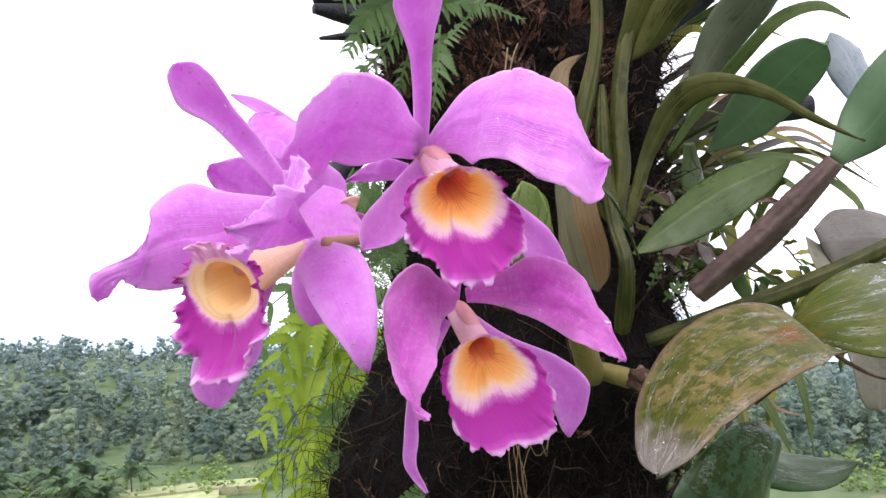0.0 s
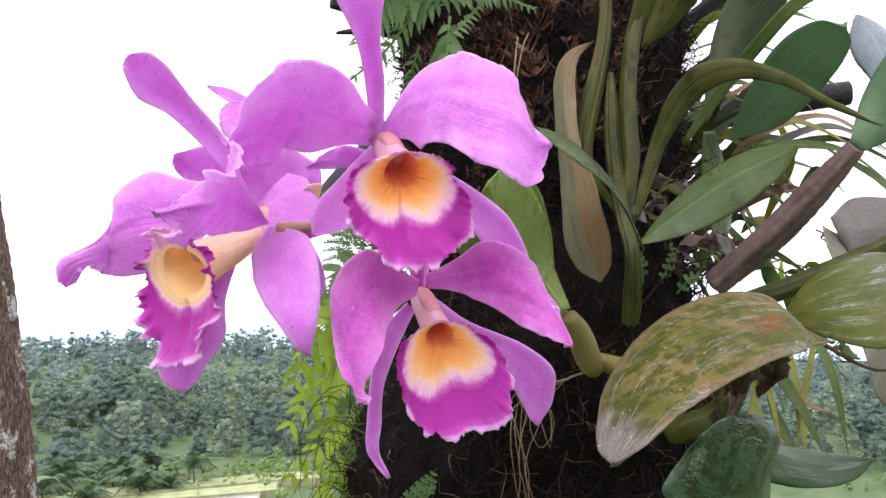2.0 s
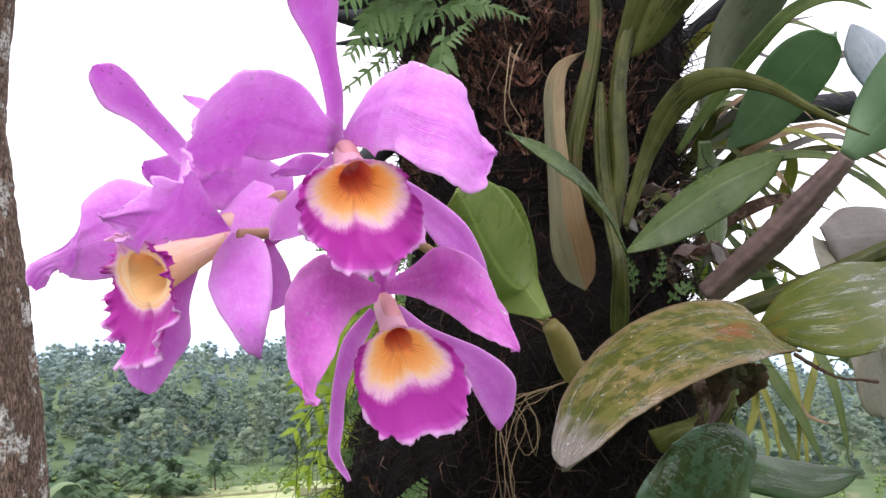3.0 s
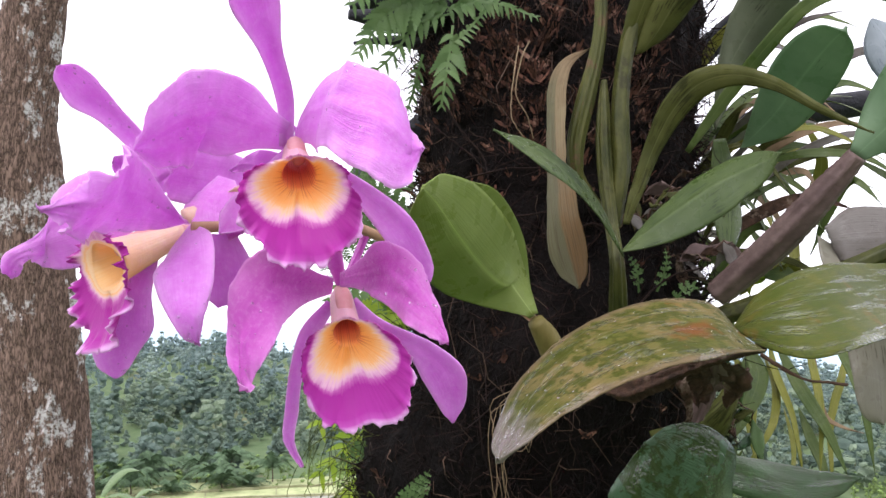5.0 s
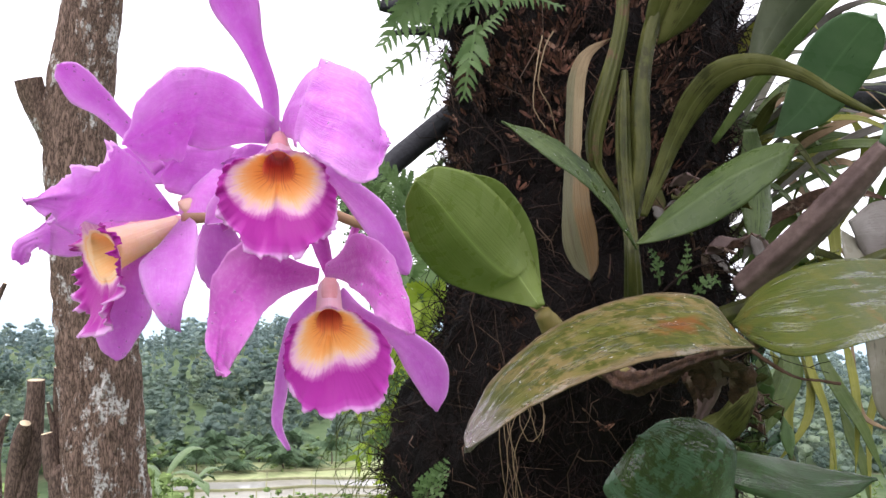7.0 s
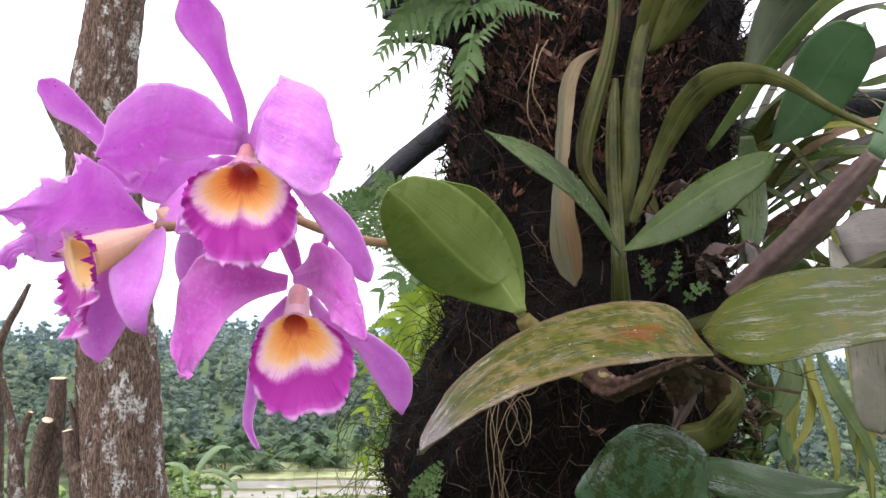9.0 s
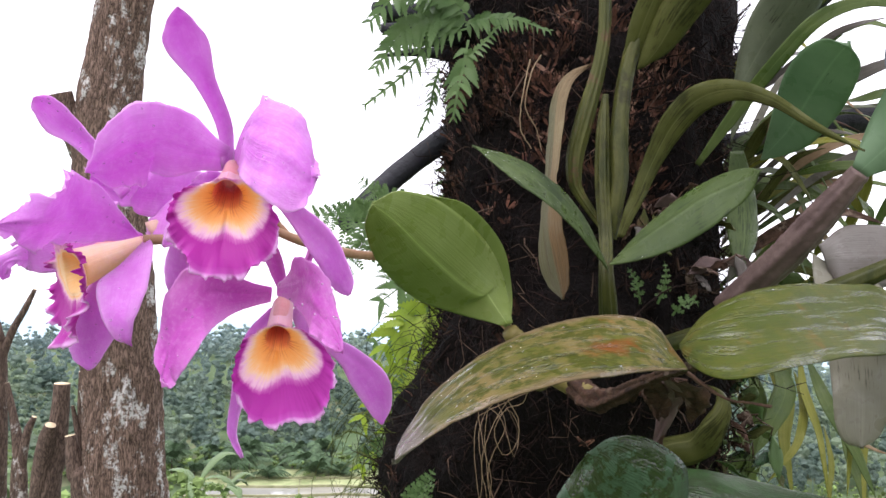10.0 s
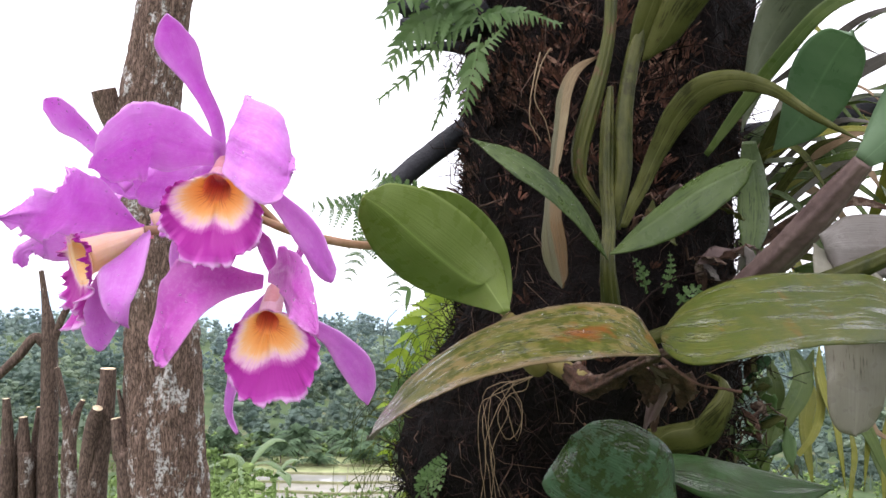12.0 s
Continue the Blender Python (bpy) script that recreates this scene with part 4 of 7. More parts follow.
stake("splintered stem leaning on the tree", [
    ([(-1.1192, 1.7098, 0.1161), (-1.1014, 1.5960, 1.0084), (-1.1184, 1.5785, 1.1363), (-1.1296, 1.5682, 1.2058), (-1.1434, 1.5570, 1.2751)], [0.016, 0.013, 0.010, 0.008, 0.004]),
    ([(-1.1116, 1.6004, 1.0366), (-1.1261, 1.5828, 1.1766), (-1.1322, 1.5732, 1.2607), (-1.1331, 1.5645, 1.3563)], [0.010, 0.010, 0.008, 0.005])])
stake("smooth brown stem at the foot of the tree", [([(-1.0828, 1.6555, 0.1582), (-1.0867, 1.5578, 1.0180), (-1.1045, 1.5414, 1.1295), (-1.1182, 1.5292, 1.2111)], [0.030, 0.026, 0.021, 0.012])])
stake("weathered stake with a pale split top", [([(-1.4135, 1.6453, 0.0764), (-1.3978, 1.5401, 0.9843), (-1.4030, 1.5279, 1.1018), (-1.4066, 1.5189, 1.1906)], [0.022, 0.019, 0.016, 0.010])])
stake("grey weathered stake among cut stems", [([(-1.4656, 1.6259, 0.0741), (-1.4363, 1.5149, 0.9849), (-1.4350, 1.5027, 1.1306), (-1.4387, 1.4920, 1.2375)], [0.022, 0.018, 0.015, 0.009])])
stake("crooked short stake of brown wood", [([(-1.4724, 1.6573, 0.0536), (-1.4522, 1.5526, 0.9752), (-1.4479, 1.5438, 1.0949), (-1.4375, 1.5426, 1.1536)], [0.014, 0.012, 0.010, 0.007])])
stake("slim stake between the others", [([(-1.4280, 1.6852, 0.0487), (-1.4170, 1.5875, 0.9722), (-1.4211, 1.5742, 1.1074), (-1.4110, 1.5690, 1.2109)], [0.012, 0.011, 0.009, 0.006])])


# ---- the dark fibrous trunk that carries the orchids ----
TX, TY, TR = 0.115, 1.02, 0.163


def trunk_radius(z, w):
    r = TR * (1 + 0.03 * math.sin(3 * w + 2.0 * z) + 0.05 * noise.noise((math.cos(w) * 2, math.sin(w) * 2, z * 4)))
    r += 0.016 * noise.noise((math.cos(w) * 7, math.sin(w) * 7, z * 16)) + 0.008 * noise.noise((math.cos(w) * 20, math.sin(w) * 20, z * 45))
    r += 0.085 * math.exp(-((z - 1.33) / 0.11) ** 2) * max(0.0, -math.cos(w)) ** 2
    r += 0.05 * math.exp(-((z - 1.46) / 0.09) ** 2) * max(0.0, -math.sin(w - 0.25)) ** 2
    r += 0.045 * math.exp(-((z - 1.88) / 0.13) ** 2) * max(0.0, math.cos(w - 0.6)) ** 2
    return r + 0.03 * max(0.0, 1.42 - z) + 0.10 * max(0.0, z - 1.95)


def fibrous_trunk():
    top = thing("dead_palm", "dark rotting palm trunk covered in black fibre and old frond bases", "trunk", (TX, TY, 0))
    steps, sides = 220, 120
    V, F = [], []
    for i in range(steps):
        z = -0.1 + 2.7 * i / (steps - 1)
        for j in range(sides):
            w = 2 * math.pi * j / sides
            r = trunk_radius(z, w)
            V.append((TX + r * math.cos(w), TY + r * math.sin(w), z))
    F = [(i * sides + j, i * sides + (j + 1) % sides, (i + 1) * sides + (j + 1) % sides, (i + 1) * sides + j) for i in range(steps - 1) for j in range(sides)]
    F += [tuple(range(sides))[::-1], tuple((steps - 1) * sides + j for j in range(sides))]
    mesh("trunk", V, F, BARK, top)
    rng = np.random.RandomState(21)
    strands, chaff_v, chaff_f = [], [], []
    for kind_, count, thick in (("fibre", 5200, 1.0), ("pale_root", 380, 1.0)):
        strands = []
        for k in range(count):
            w = math.pi * (1.02 + 0.98 * rng.rand())
            z = 1.15 + 0.95 * rng.rand()
            r = trunk_radius(z, w) - 0.004
            p = np.array((TX + r * math.cos(w), TY + r * math.sin(w), z))
            o = np.array((math.cos(w), math.sin(w), 0))
            tang = np.array((-math.sin(w), math.cos(w), 0))
            d = tang * rng.normal() * 0.7 + np.array((0, 0, rng.normal() * 0.7 - 0.25)) + o * 0.25
            d /= np.linalg.norm(d)
            ln = (0.02 + 0.06 * rng.rand() ** 2) * (1.3 if kind_ == "pale_root" else 1)
            bow = o * (0.002 + 0.009 * rng.rand() ** 2)
            wig = rng.normal(size=3) * ln * 0.18
            pts = [p, p + d * ln * 0.33 + bow, p + d * ln * 0.66 + bow + wig, p + d * ln - o * 0.002 + wig * 0.5]
            strands.append((pts, 0.0005 + 0.0009 * rng.rand() ** 2, 0.0003))
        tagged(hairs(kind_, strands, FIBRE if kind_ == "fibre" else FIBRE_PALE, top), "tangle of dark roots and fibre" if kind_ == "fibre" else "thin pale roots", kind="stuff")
    for k in range(950):
        w = math.pi * (1.05 + 0.72 * rng.rand())
        z = 1.64 + 0.19 * rng.rand() if rng.rand() < 0.82 else 1.2 + 0.85 * rng.rand()
        if noise.noise((3 * w, z * 22, 1.3)) < -0.05:
            continue
        z = round(z / 0.035) * 0.035 + 0.010 * rng.normal() + 0.02 * math.sin(3 * w)
        r = trunk_radius(z, w) + 0.001
        p = np.array((TX + r * math.cos(w), TY + r * math.sin(w), z))
        o = np.array((math.cos(w), math.sin(w), 0.0))
        flat_ = np.array((-math.sin(w), math.cos(w), 0))
        size = 0.010 + 0.014 * rng.rand() ** 1.5
        for strip in range(rng.randint(4, 8)):
            lean = rng.normal() * 0.85
            upv = np.array((0, 0, 1.0)) + flat_ * lean
            upv /= np.linalg.norm(upv)
            across = np.cross(upv, o)
            wd = 0.0007 + 0.0018 * rng.rand() ** 1.5
            ln = size * (0.6 + 0.6 * rng.rand())
            base = p + flat_ * rng.normal() * 0.004
            curl = 0.2 + 0.8 * rng.rand()
            k0 = len(chaff_v)
            mid = base + upv * ln * 0.5 + o * ln * 0.22 * curl
            tip = base + upv * ln * 0.85 + o * ln * 0.7 * curl
            chaff_v += [base - across * wd * 0.6, base + across * wd * 0.6, mid - across * wd, mid + across * wd, tip - across * wd * 0.55, tip + across * wd * 0.55]
            chaff_f += [(k0, k0 + 1, k0 + 3, k0 + 2), (k0 + 2, k0 + 3, k0 + 5, k0 + 4)]
    tagged(mesh("frond_base_scale", chaff_v, chaff_f, CHAFF, top), "reddish brown papery scales", kind="stuff")
    strands = []
    for k in range(42):
        w = math.pi * (1.76 + 0.26 * rng.rand())
        z = 1.45 + 0.45 * rng.rand()
        r = trunk_radius(z, w)
        p = np.array((TX + r * math.cos(w), TY + r * math.sin(w), z))
        o = np.array((math.cos(w), math.sin(w), 0))
        ln = 0.02 + 0.08 * rng.rand() ** 1.5
        d = o * 0.7 + rng.normal(size=3) * 0.45
        wig = rng.normal(size=(2, 3)) * ln * 0.2
        pts = glide([p, p + d * ln * 0.35 + wig[0], p + d * ln * 0.7 - wig[0] * 0.4, p + d * ln + wig[1]], np.linspace(0, 1, 9))
        strands.append((pts, 0.0009, 0.0003))
        for twig in range(2):
            i = rng.randint(3, 8)
            e = pts[i] + (d + rng.normal(size=3) * 0.8) * ln * 0.22
            strands.append((np.array([pts[i], (pts[i] + e) / 2 + rng.normal(size=3) * 0.003, e]), 0.0006, 0.0003))
    tagged(hairs("rootlet", strands, FIBRE, top), "wiry black rootlets sticking out", kind="stuff")
    strands = []
    for k in range(64):
        w = math.pi * (0.98 + 0.17 * rng.rand())
        z = 1.26 + 0.22 * rng.rand()
        r = trunk_radius(z, w)
        p = np.array((TX + r * math.cos(w), TY + r * math.sin(w), z))
        o = np.array((math.cos(w), math.sin(w), 0))
        ln = 0.03 + 0.09 * rng.rand()
        side = rng.normal(size=3) * 0.012
        pts = [p, p + o * ln * 0.35 + side + (0, 0, 0.1 * ln), p + o * ln * 0.5 + side * 2 - (0, 0, 0.35 * ln), p + o * ln * 0.45 + side * 2.5 + rng.normal(size=3) * 0.01 - (0, 0, 0.8 * ln)]
        strands.append((glide(pts, np.linspace(0, 1, 8)), 0.0008, 0.0003))
    tagged(hairs("moss", strands, MOSS, top), "wispy yellow-green moss and rootlets", kind="stuff")
    return top


fibrous_trunk()

# ---- the flowering orchid ----
orchid = thing("orchid_plant", "flowering orchid with magenta blooms and young leaves on the trunk", "orchid", (0.13, 0.66, 1.46), "orchids on the trunk")


def bloom(name, col, mouth, right, up, ahead, label, length=0.5):
    """The fleshy column at the heart of a flower; its petals, sepals and lip hang from it."""
    col, mouth = np.array(col, float), np.array(mouth, float)
    up, ahead = np.array(up, float), np.array(ahead, float)
    a = col - ahead * 0.004
    end = col + (mouth - col) * 0.72 + up * 0.0055
    mid = (a + end) / 2 + up * 0.003
    return tube("flower", [a, mid, end, end + ahead * 0.003 - up * 0.004], [0.0035, 0.0042, 0.0042, 0.0018], COLUMN, orchid, label, 12, 16)


A_R, A_U, A_F = (0.913, 0.409, 0.0), (0.074, -0.165, 0.984), (0.402, -0.898, -0.181)
first = len(SURFACES)
fa = bloom("a", (0.0115, 0.3835, 1.5800), (0.0232, 0.3615, 1.5607), A_R, A_U, A_F, "large magenta bloom with an orange throat and ruffled lip")
blade("petal", [((0.0101, 0.3838, 1.5841), (-0.0037, 0.0012, -0.0052), -0.0004),
    ((0.0008, 0.3750, 1.5864), (-0.0060, 0.0019, -0.0084), 0.0021),
    ((-0.0092, 0.3669, 1.5885), (-0.0110, 0.0051, -0.0144), 0.0036),
    ((-0.0189, 0.3603, 1.5916), (-0.0133, 0.0098, -0.0156), 0.0039),
    ((-0.0254, 0.3572, 1.5878), (-0.0100, 0.0151, -0.0186), 0.0032),
    ((-0.0334, 0.3519, 1.5848), (-0.0068, 0.0143, -0.0156), 0.0042),
    ((-0.0409, 0.3461, 1.5778), (-0.0042, 0.0101, -0.0112), 0.0040),
    ((-0.0464, 0.3400, 1.5714), (-0.0008, 0.0016, 0.0003), 0.0012)], PETAL, fa, "", 0.0008, 0.0026, 3, 0.04, 1, 33, 110, jag=0.003, blunt=0.0)
blade("petal", [((0.0135, 0.3826, 1.5842), (-0.0001, -0.0001, -0.0051), -0.0003),
    ((0.0194, 0.3760, 1.5876), (-0.0001, -0.0002, -0.0082), -0.0015),
    ((0.0275, 0.3690, 1.5910), (-0.0013, -0.0012, -0.0141), -0.0024),
    ((0.0356, 0.3621, 1.5905), (-0.0035, -0.0012, -0.0195), -0.0020),
    ((0.0412, 0.3517, 1.5901), (-0.0052, -0.0016, -0.0192), -0.0013),
    ((0.0479, 0.3408, 1.5872), (-0.0032, -0.0031, -0.0196), -0.0011),
    ((0.0571, 0.3346, 1.5808), (-0.0010, -0.0052, -0.0223), -0.0010),
    ((0.0677, 0.3330, 1.5761), (0.0000, -0.0095, -0.0232), -0.0009),
    ((0.0756, 0.3374, 1.5688), (0.0009, -0.0087, -0.0206), -0.0007),
    ((0.0802, 0.3407, 1.5643), (0.0015, -0.0038, -0.0114), -0.0004),
    ((0.0854, 0.3362, 1.5646), (0.0000, 0.0002, -0.0000), 0.0000)], PETAL, fa, "", 0.0008, 0.0026, 3, 0.04, 2, 33, 110, jag=0.003, blunt=0.0)
blade("petal_fold", [((0.0028, 0.3959, 1.5756), (-0.0002, 0.0013, -0.0035), -0.0001),
    ((-0.0092, 0.3918, 1.5758), (-0.0019, 0.0025, -0.0050), 0.0000),
    ((-0.0182, 0.3929, 1.5744), (-0.0009, 0.0013, -0.0036), 0.0000),
    ((-0.0263, 0.3951, 1.5718), (0.0004, 0.0001, -0.0007), 0.0000)], PETAL, fa, "", 0.0008, 0.002, 4, 0.0, 3, 13, 24)
blade("sepal", [((0.0088, 0.3819, 1.5799), (0.0033, 0.0012, 0.0001), 0.0018),
    ((0.0107, 0.3733, 1.6013), (0.0040, 0.0014, 0.0013), 0.0019),
    ((0.0113, 0.3538, 1.6184), (0.0049, 0.0016, 0.0022), 0.0036),
    ((0.0112, 0.3364, 1.6322), (0.0100, 0.0036, 0.0022), 0.0047),
    ((0.0125, 0.3288, 1.6395), (0.0068, 0.0025, 0.0010), 0.0038),
    ((0.0144, 0.3236, 1.6458), (0.0023, 0.0009, 0.0001), 0.0003)], PETAL, fa, "", 0.0010, 0.0008, 2, 0.0, 4, 13, 34)
blade("sepal", [((0.0101, 0.3820, 1.5750), (0.0031, 0.0004, -0.0039), 0.0000),
    ((0.0017, 0.3763, 1.5600), (0.0062, 0.0005, -0.0052), -0.0039),
    ((-0.0089, 0.3706, 1.5451), (0.0079, 0.0005, -0.0045), -0.0038),
    ((-0.0164, 0.3653, 1.5365), (0.0013, 0.0000, -0.0003), -0.0009)], PETAL, fa, "", 0.0010, 0.0008, 2, 0.0, 5, 13, 30)
blade("sepal", [((0.0278, 0.3908, 1.5714), (-0.0007, 0.0001, -0.0024), 0.0010),
    ((0.0462, 0.3922, 1.5560), (-0.0044, 0.0004, -0.0040), 0.0019),
    ((0.0612, 0.3939, 1.5405), (-0.0064, 0.0001, -0.0055), 0.0021),
    ((0.0701, 0.3973, 1.5248), (-0.0062, 0.0011, -0.0047), 0.0010),
    ((0.0760, 0.3991, 1.5143), (-0.0030, 0.0001, -0.0022), -0.0003)], PETAL, fa, "", 0.0010, 0.0012, 2, 0.0, 6, 13, 30)
lip((0.0115, 0.3835, 1.5800), (0.0232, 0.3615, 1.5607), A_R, A_U, A_F,
    (0.0088, 0.0082, 0.0078, 0.0077, 0.0075, 0.0066, 0.0060, 0.0064, 0.0072, 0.0075, 0.0076, 0.0080),
    (0.0098, 0.0098, 0.0100, 0.0108, 0.0132, 0.0165, 0.0237, 0.0273, 0.0306, 0.0329, 0.0340, 0.0386, 0.0386, 0.0394, 0.0372, 0.0355, 0.0312, 0.0263, 0.0223, 0.0190, 0.0158, 0.0130, 0.0108, 0.0099),
    (0.0097, 0.0097, 0.0100, 0.0110, 0.0138, 0.0160, 0.0205, 0.0240, 0.0243, 0.0236, 0.0232, 0.0208, 0.0172, 0.0198, 0.0226, 0.0228, 0.0229, 0.0224, 0.0205, 0.0182, 0.0158, 0.0130, 0.0107, 0.0098), fa, "frilled purple lip with an orange and cream throat", 0.75, 0.0030, 8, 3, None, 0.006, 0.2, 0.6)

B_R, B_U, B_F = (0.946, 0.324, 0.0), (-0.005, 0.014, 1.0), (0.324, -0.946, 0.015)
fb = bloom("b", (0.0221, 0.4270, 1.5120), (0.0345, 0.4000, 1.4898), B_R, B_U, B_F, "lower magenta bloom, its lip marked orange and purple")
blade("petal", [((0.0236, 0.4099, 1.5137), (-0.0012, 0.0016, -0.0041), 0.0003),
    ((0.0198, 0.3949, 1.5126), (-0.0020, 0.0026, -0.0066), -0.0021),
    ((0.0162, 0.3796, 1.5126), (-0.0005, 0.0029, -0.0111), -0.0038),
    ((0.0112, 0.3688, 1.5123), (0.0034, -0.0004, -0.0178), -0.0044),
    ((0.0051, 0.3624, 1.5037), (0.0080, -0.0028, -0.0192), -0.0034),
    ((0.0002, 0.3570, 1.4920), (0.0081, -0.0016, -0.0178), -0.0017),
    ((0.0016, 0.3512, 1.4807), (0.0074, -0.0023, -0.0123), 0.0002),
    ((0.0056, 0.3431, 1.4719), (0.0048, 0.0002, -0.0062), 0.0004),
    ((0.0072, 0.3432, 1.4663), (-0.0004, 0.0015, -0.0001), -0.0008)], PETAL_DEEP, fb, "", 0.0008, 0.0024, 3, 0.03, 7, 33, 110, jag=0.003, blunt=0.0)
blade("petal", [((0.0286, 0.4078, 1.5166), (0.0003, -0.0008, -0.0036), 0.0002),
    ((0.0382, 0.3989, 1.5177), (0.0005, -0.0013, -0.0058), 0.0003),
    ((0.0479, 0.3883, 1.5180), (0.0011, 0.0005, -0.0093), 0.0014),
    ((0.0565, 0.3772, 1.5182), (0.0006, 0.0024, -0.0136), 0.0036),
    ((0.0661, 0.3699, 1.5147), (-0.0012, 0.0010, -0.0153), 0.0019),
    ((0.0749, 0.3642, 1.5081), (-0.0022, -0.0014, -0.0139), -0.0004),
    ((0.0819, 0.3607, 1.5007), (-0.0009, -0.0042, -0.0104), -0.0002),
    ((0.0878, 0.3588, 1.4930), (0.0000, -0.0040, -0.0061), 0.0001),
    ((0.0922, 0.3572, 1.4860), (-0.0001, 0.0001, -0.0001), 0.0004)], PETAL_DEEP, fb, "", 0.0008, 0.0024, 3, 0.03, 8, 33, 110, jag=0.003, blunt=0.0)
blade("sepal", [((0.0297, 0.4262, 1.5062), (-0.0018, -0.0002, -0.0023), 0.0001),
    ((0.0431, 0.4190, 1.4939), (-0.0050, 0.0012, -0.0027), 0.0011),
    ((0.0666, 0.4197, 1.4823), (-0.0068, 0.0003, -0.0030), 0.0013),
    ((0.0781, 0.4256, 1.4686), (-0.0103, -0.0004, -0.0038), 0.0034),
    ((0.0816, 0.4361, 1.4526), (-0.0067, 0.0004, -0.0032), 0.0012),
    ((0.0798, 0.4428, 1.4433), (-0.0023, -0.0000, 0.0002), -0.0002)], PETAL, fb, "", 0.0010, 0.001, 2, 0.0, 9, 13, 30)
blade("sepal", [((0.0188, 0.4229, 1.5053), (0.0023, 0.0007, -0.0015), -0.0010),
    ((0.0090, 0.4201, 1.4910), (0.0051, 0.0012, -0.0007), -0.0021),
    ((0.0021, 0.4185, 1.4701), (0.0030, 0.0009, -0.0022), -0.0021),
    ((-0.0002, 0.4180, 1.4488), (0.0033, 0.0007, 0.0000), -0.0021),
    ((-0.0009, 0.4171, 1.4346), (0.0027, 0.0006, -0.0003), -0.0014),
    ((0.0067, 0.4169, 1.4221), (0.0017, 0.0004, -0.0004), -0.0002)], PETAL, fb, "", 0.0010, 0.001, 2, 0.0, 10, 13, 30)
blade("sepal", [((0.0230, 0.4250, 1.5145), (0.0022, 0.0005, 0.0000), 0.0006),
    ((0.0221, 0.4196, 1.5252), (0.0041, 0.0009, 0.0005), 0.0017),
    ((0.0198, 0.4127, 1.5383), (0.0048, 0.0010, 0.0008), 0.0028),
    ((0.0166, 0.4060, 1.5474), (0.0024, 0.0005, 0.0003), 0.0005)], PETAL_DEEP, fb, "", 0.0010, 0.001, 2, 0.0, 11, 13, 24)
lip((0.0221, 0.4270, 1.5120), (0.0345, 0.4000, 1.4898), B_R, B_U, B_F,
    (0.0068, 0.0066, 0.0065, 0.0065, 0.0064, 0.0060, 0.0056, 0.0060, 0.0065, 0.0067, 0.0067, 0.0067),
    (0.0078, 0.0078, 0.0080, 0.0086, 0.0098, 0.0118, 0.0150, 0.0204, 0.0250, 0.0297, 0.0347, 0.0435, 0.0461, 0.0440, 0.0475, 0.0443, 0.0369, 0.0298, 0.0205, 0.0155, 0.0118, 0.0095, 0.0084, 0.0079),
    (0.0078, 0.0078, 0.0080, 0.0086, 0.0098, 0.0118, 0.0145, 0.0165, 0.0205, 0.0257, 0.0279, 0.0280, 0.0240, 0.0200, 0.0240, 0.0272, 0.0287, 0.0247, 0.0170, 0.0148, 0.0117, 0.0095, 0.0084, 0.0079), fb, "frilled purple lip with orange guide lines", 0.35, 0.0030, 8, 13, None, 0.004, 0.2, 0.8)

C_F = Vector((-0.60, -0.77, -0.20)).normalized()
C_R = C_F.cross(Vector((0, 0, -1))).normalized()
C_U = C_R.cross(-C_F)
fc = bloom("c", (-0.0470, 0.3890, 1.5400), (-0.0773, 0.3684, 1.5212), C_R, C_U, C_F, "magenta bloom turned aside, petals beaded with rain")
blade("petal", [((-0.0578, 0.3765, 1.5542), (-0.0027, 0.0007, -0.0075), 0.0019),
    ((-0.0813, 0.3809, 1.5478), (-0.0027, 0.0026, -0.0176), 0.0038),
    ((-0.1002, 0.3820, 1.5462), (-0.0040, 0.0041, -0.0235), 0.0081),
    ((-0.1156, 0.3798, 1.5413), (-0.0045, 0.0042, -0.0182), 0.0077),
    ((-0.1210, 0.3775, 1.5334), (-0.0037, 0.0022, -0.0073), 0.0031),
    ((-0.1326, 0.3775, 1.5275), (0.0041, 0.0023, -0.0025), 0.0019),
    ((-0.1391, 0.3812, 1.5189), (0.0013, 0.0064, -0.0037), 0.0006)], PETAL, fc, "", 0.0008, 0.003, 4, 0.03, 14, 33, 110, jag=0.003, blunt=0.75)
blade("petal", [((-0.0405, 0.3777, 1.5434), (-0.0018, 0.0044, 0.0004), -0.0003),
    ((-0.0472, 0.3673, 1.5485), (-0.0026, 0.0051, -0.0088), 0.0015),
    ((-0.0505, 0.3551, 1.5518), (-0.0050, 0.0052, -0.0142), 0.0031),
    ((-0.0501, 0.3407, 1.5511), (-0.0091, 0.0067, -0.0156), 0.0044),
    ((-0.0477, 0.3273, 1.5500), (-0.0122, 0.0067, -0.0173), 0.0042),
    ((-0.0438, 0.3169, 1.5463), (-0.0152, 0.0041, -0.0159), 0.0035),
    ((-0.0444, 0.3068, 1.5417), (-0.0119, 0.0026, -0.0124), 0.0034),
    ((-0.0452, 0.3002, 1.5390), (-0.0036, 0.0026, -0.0067), 0.0021),
    ((-0.0541, 0.2921, 1.5374), (-0.0013, 0.0001, -0.0001), -0.0001)], PETAL, fc, "", 0.0008, 0.0045, 5, 0.03, 15, 33, 110, jag=0.004, blunt=0.35)
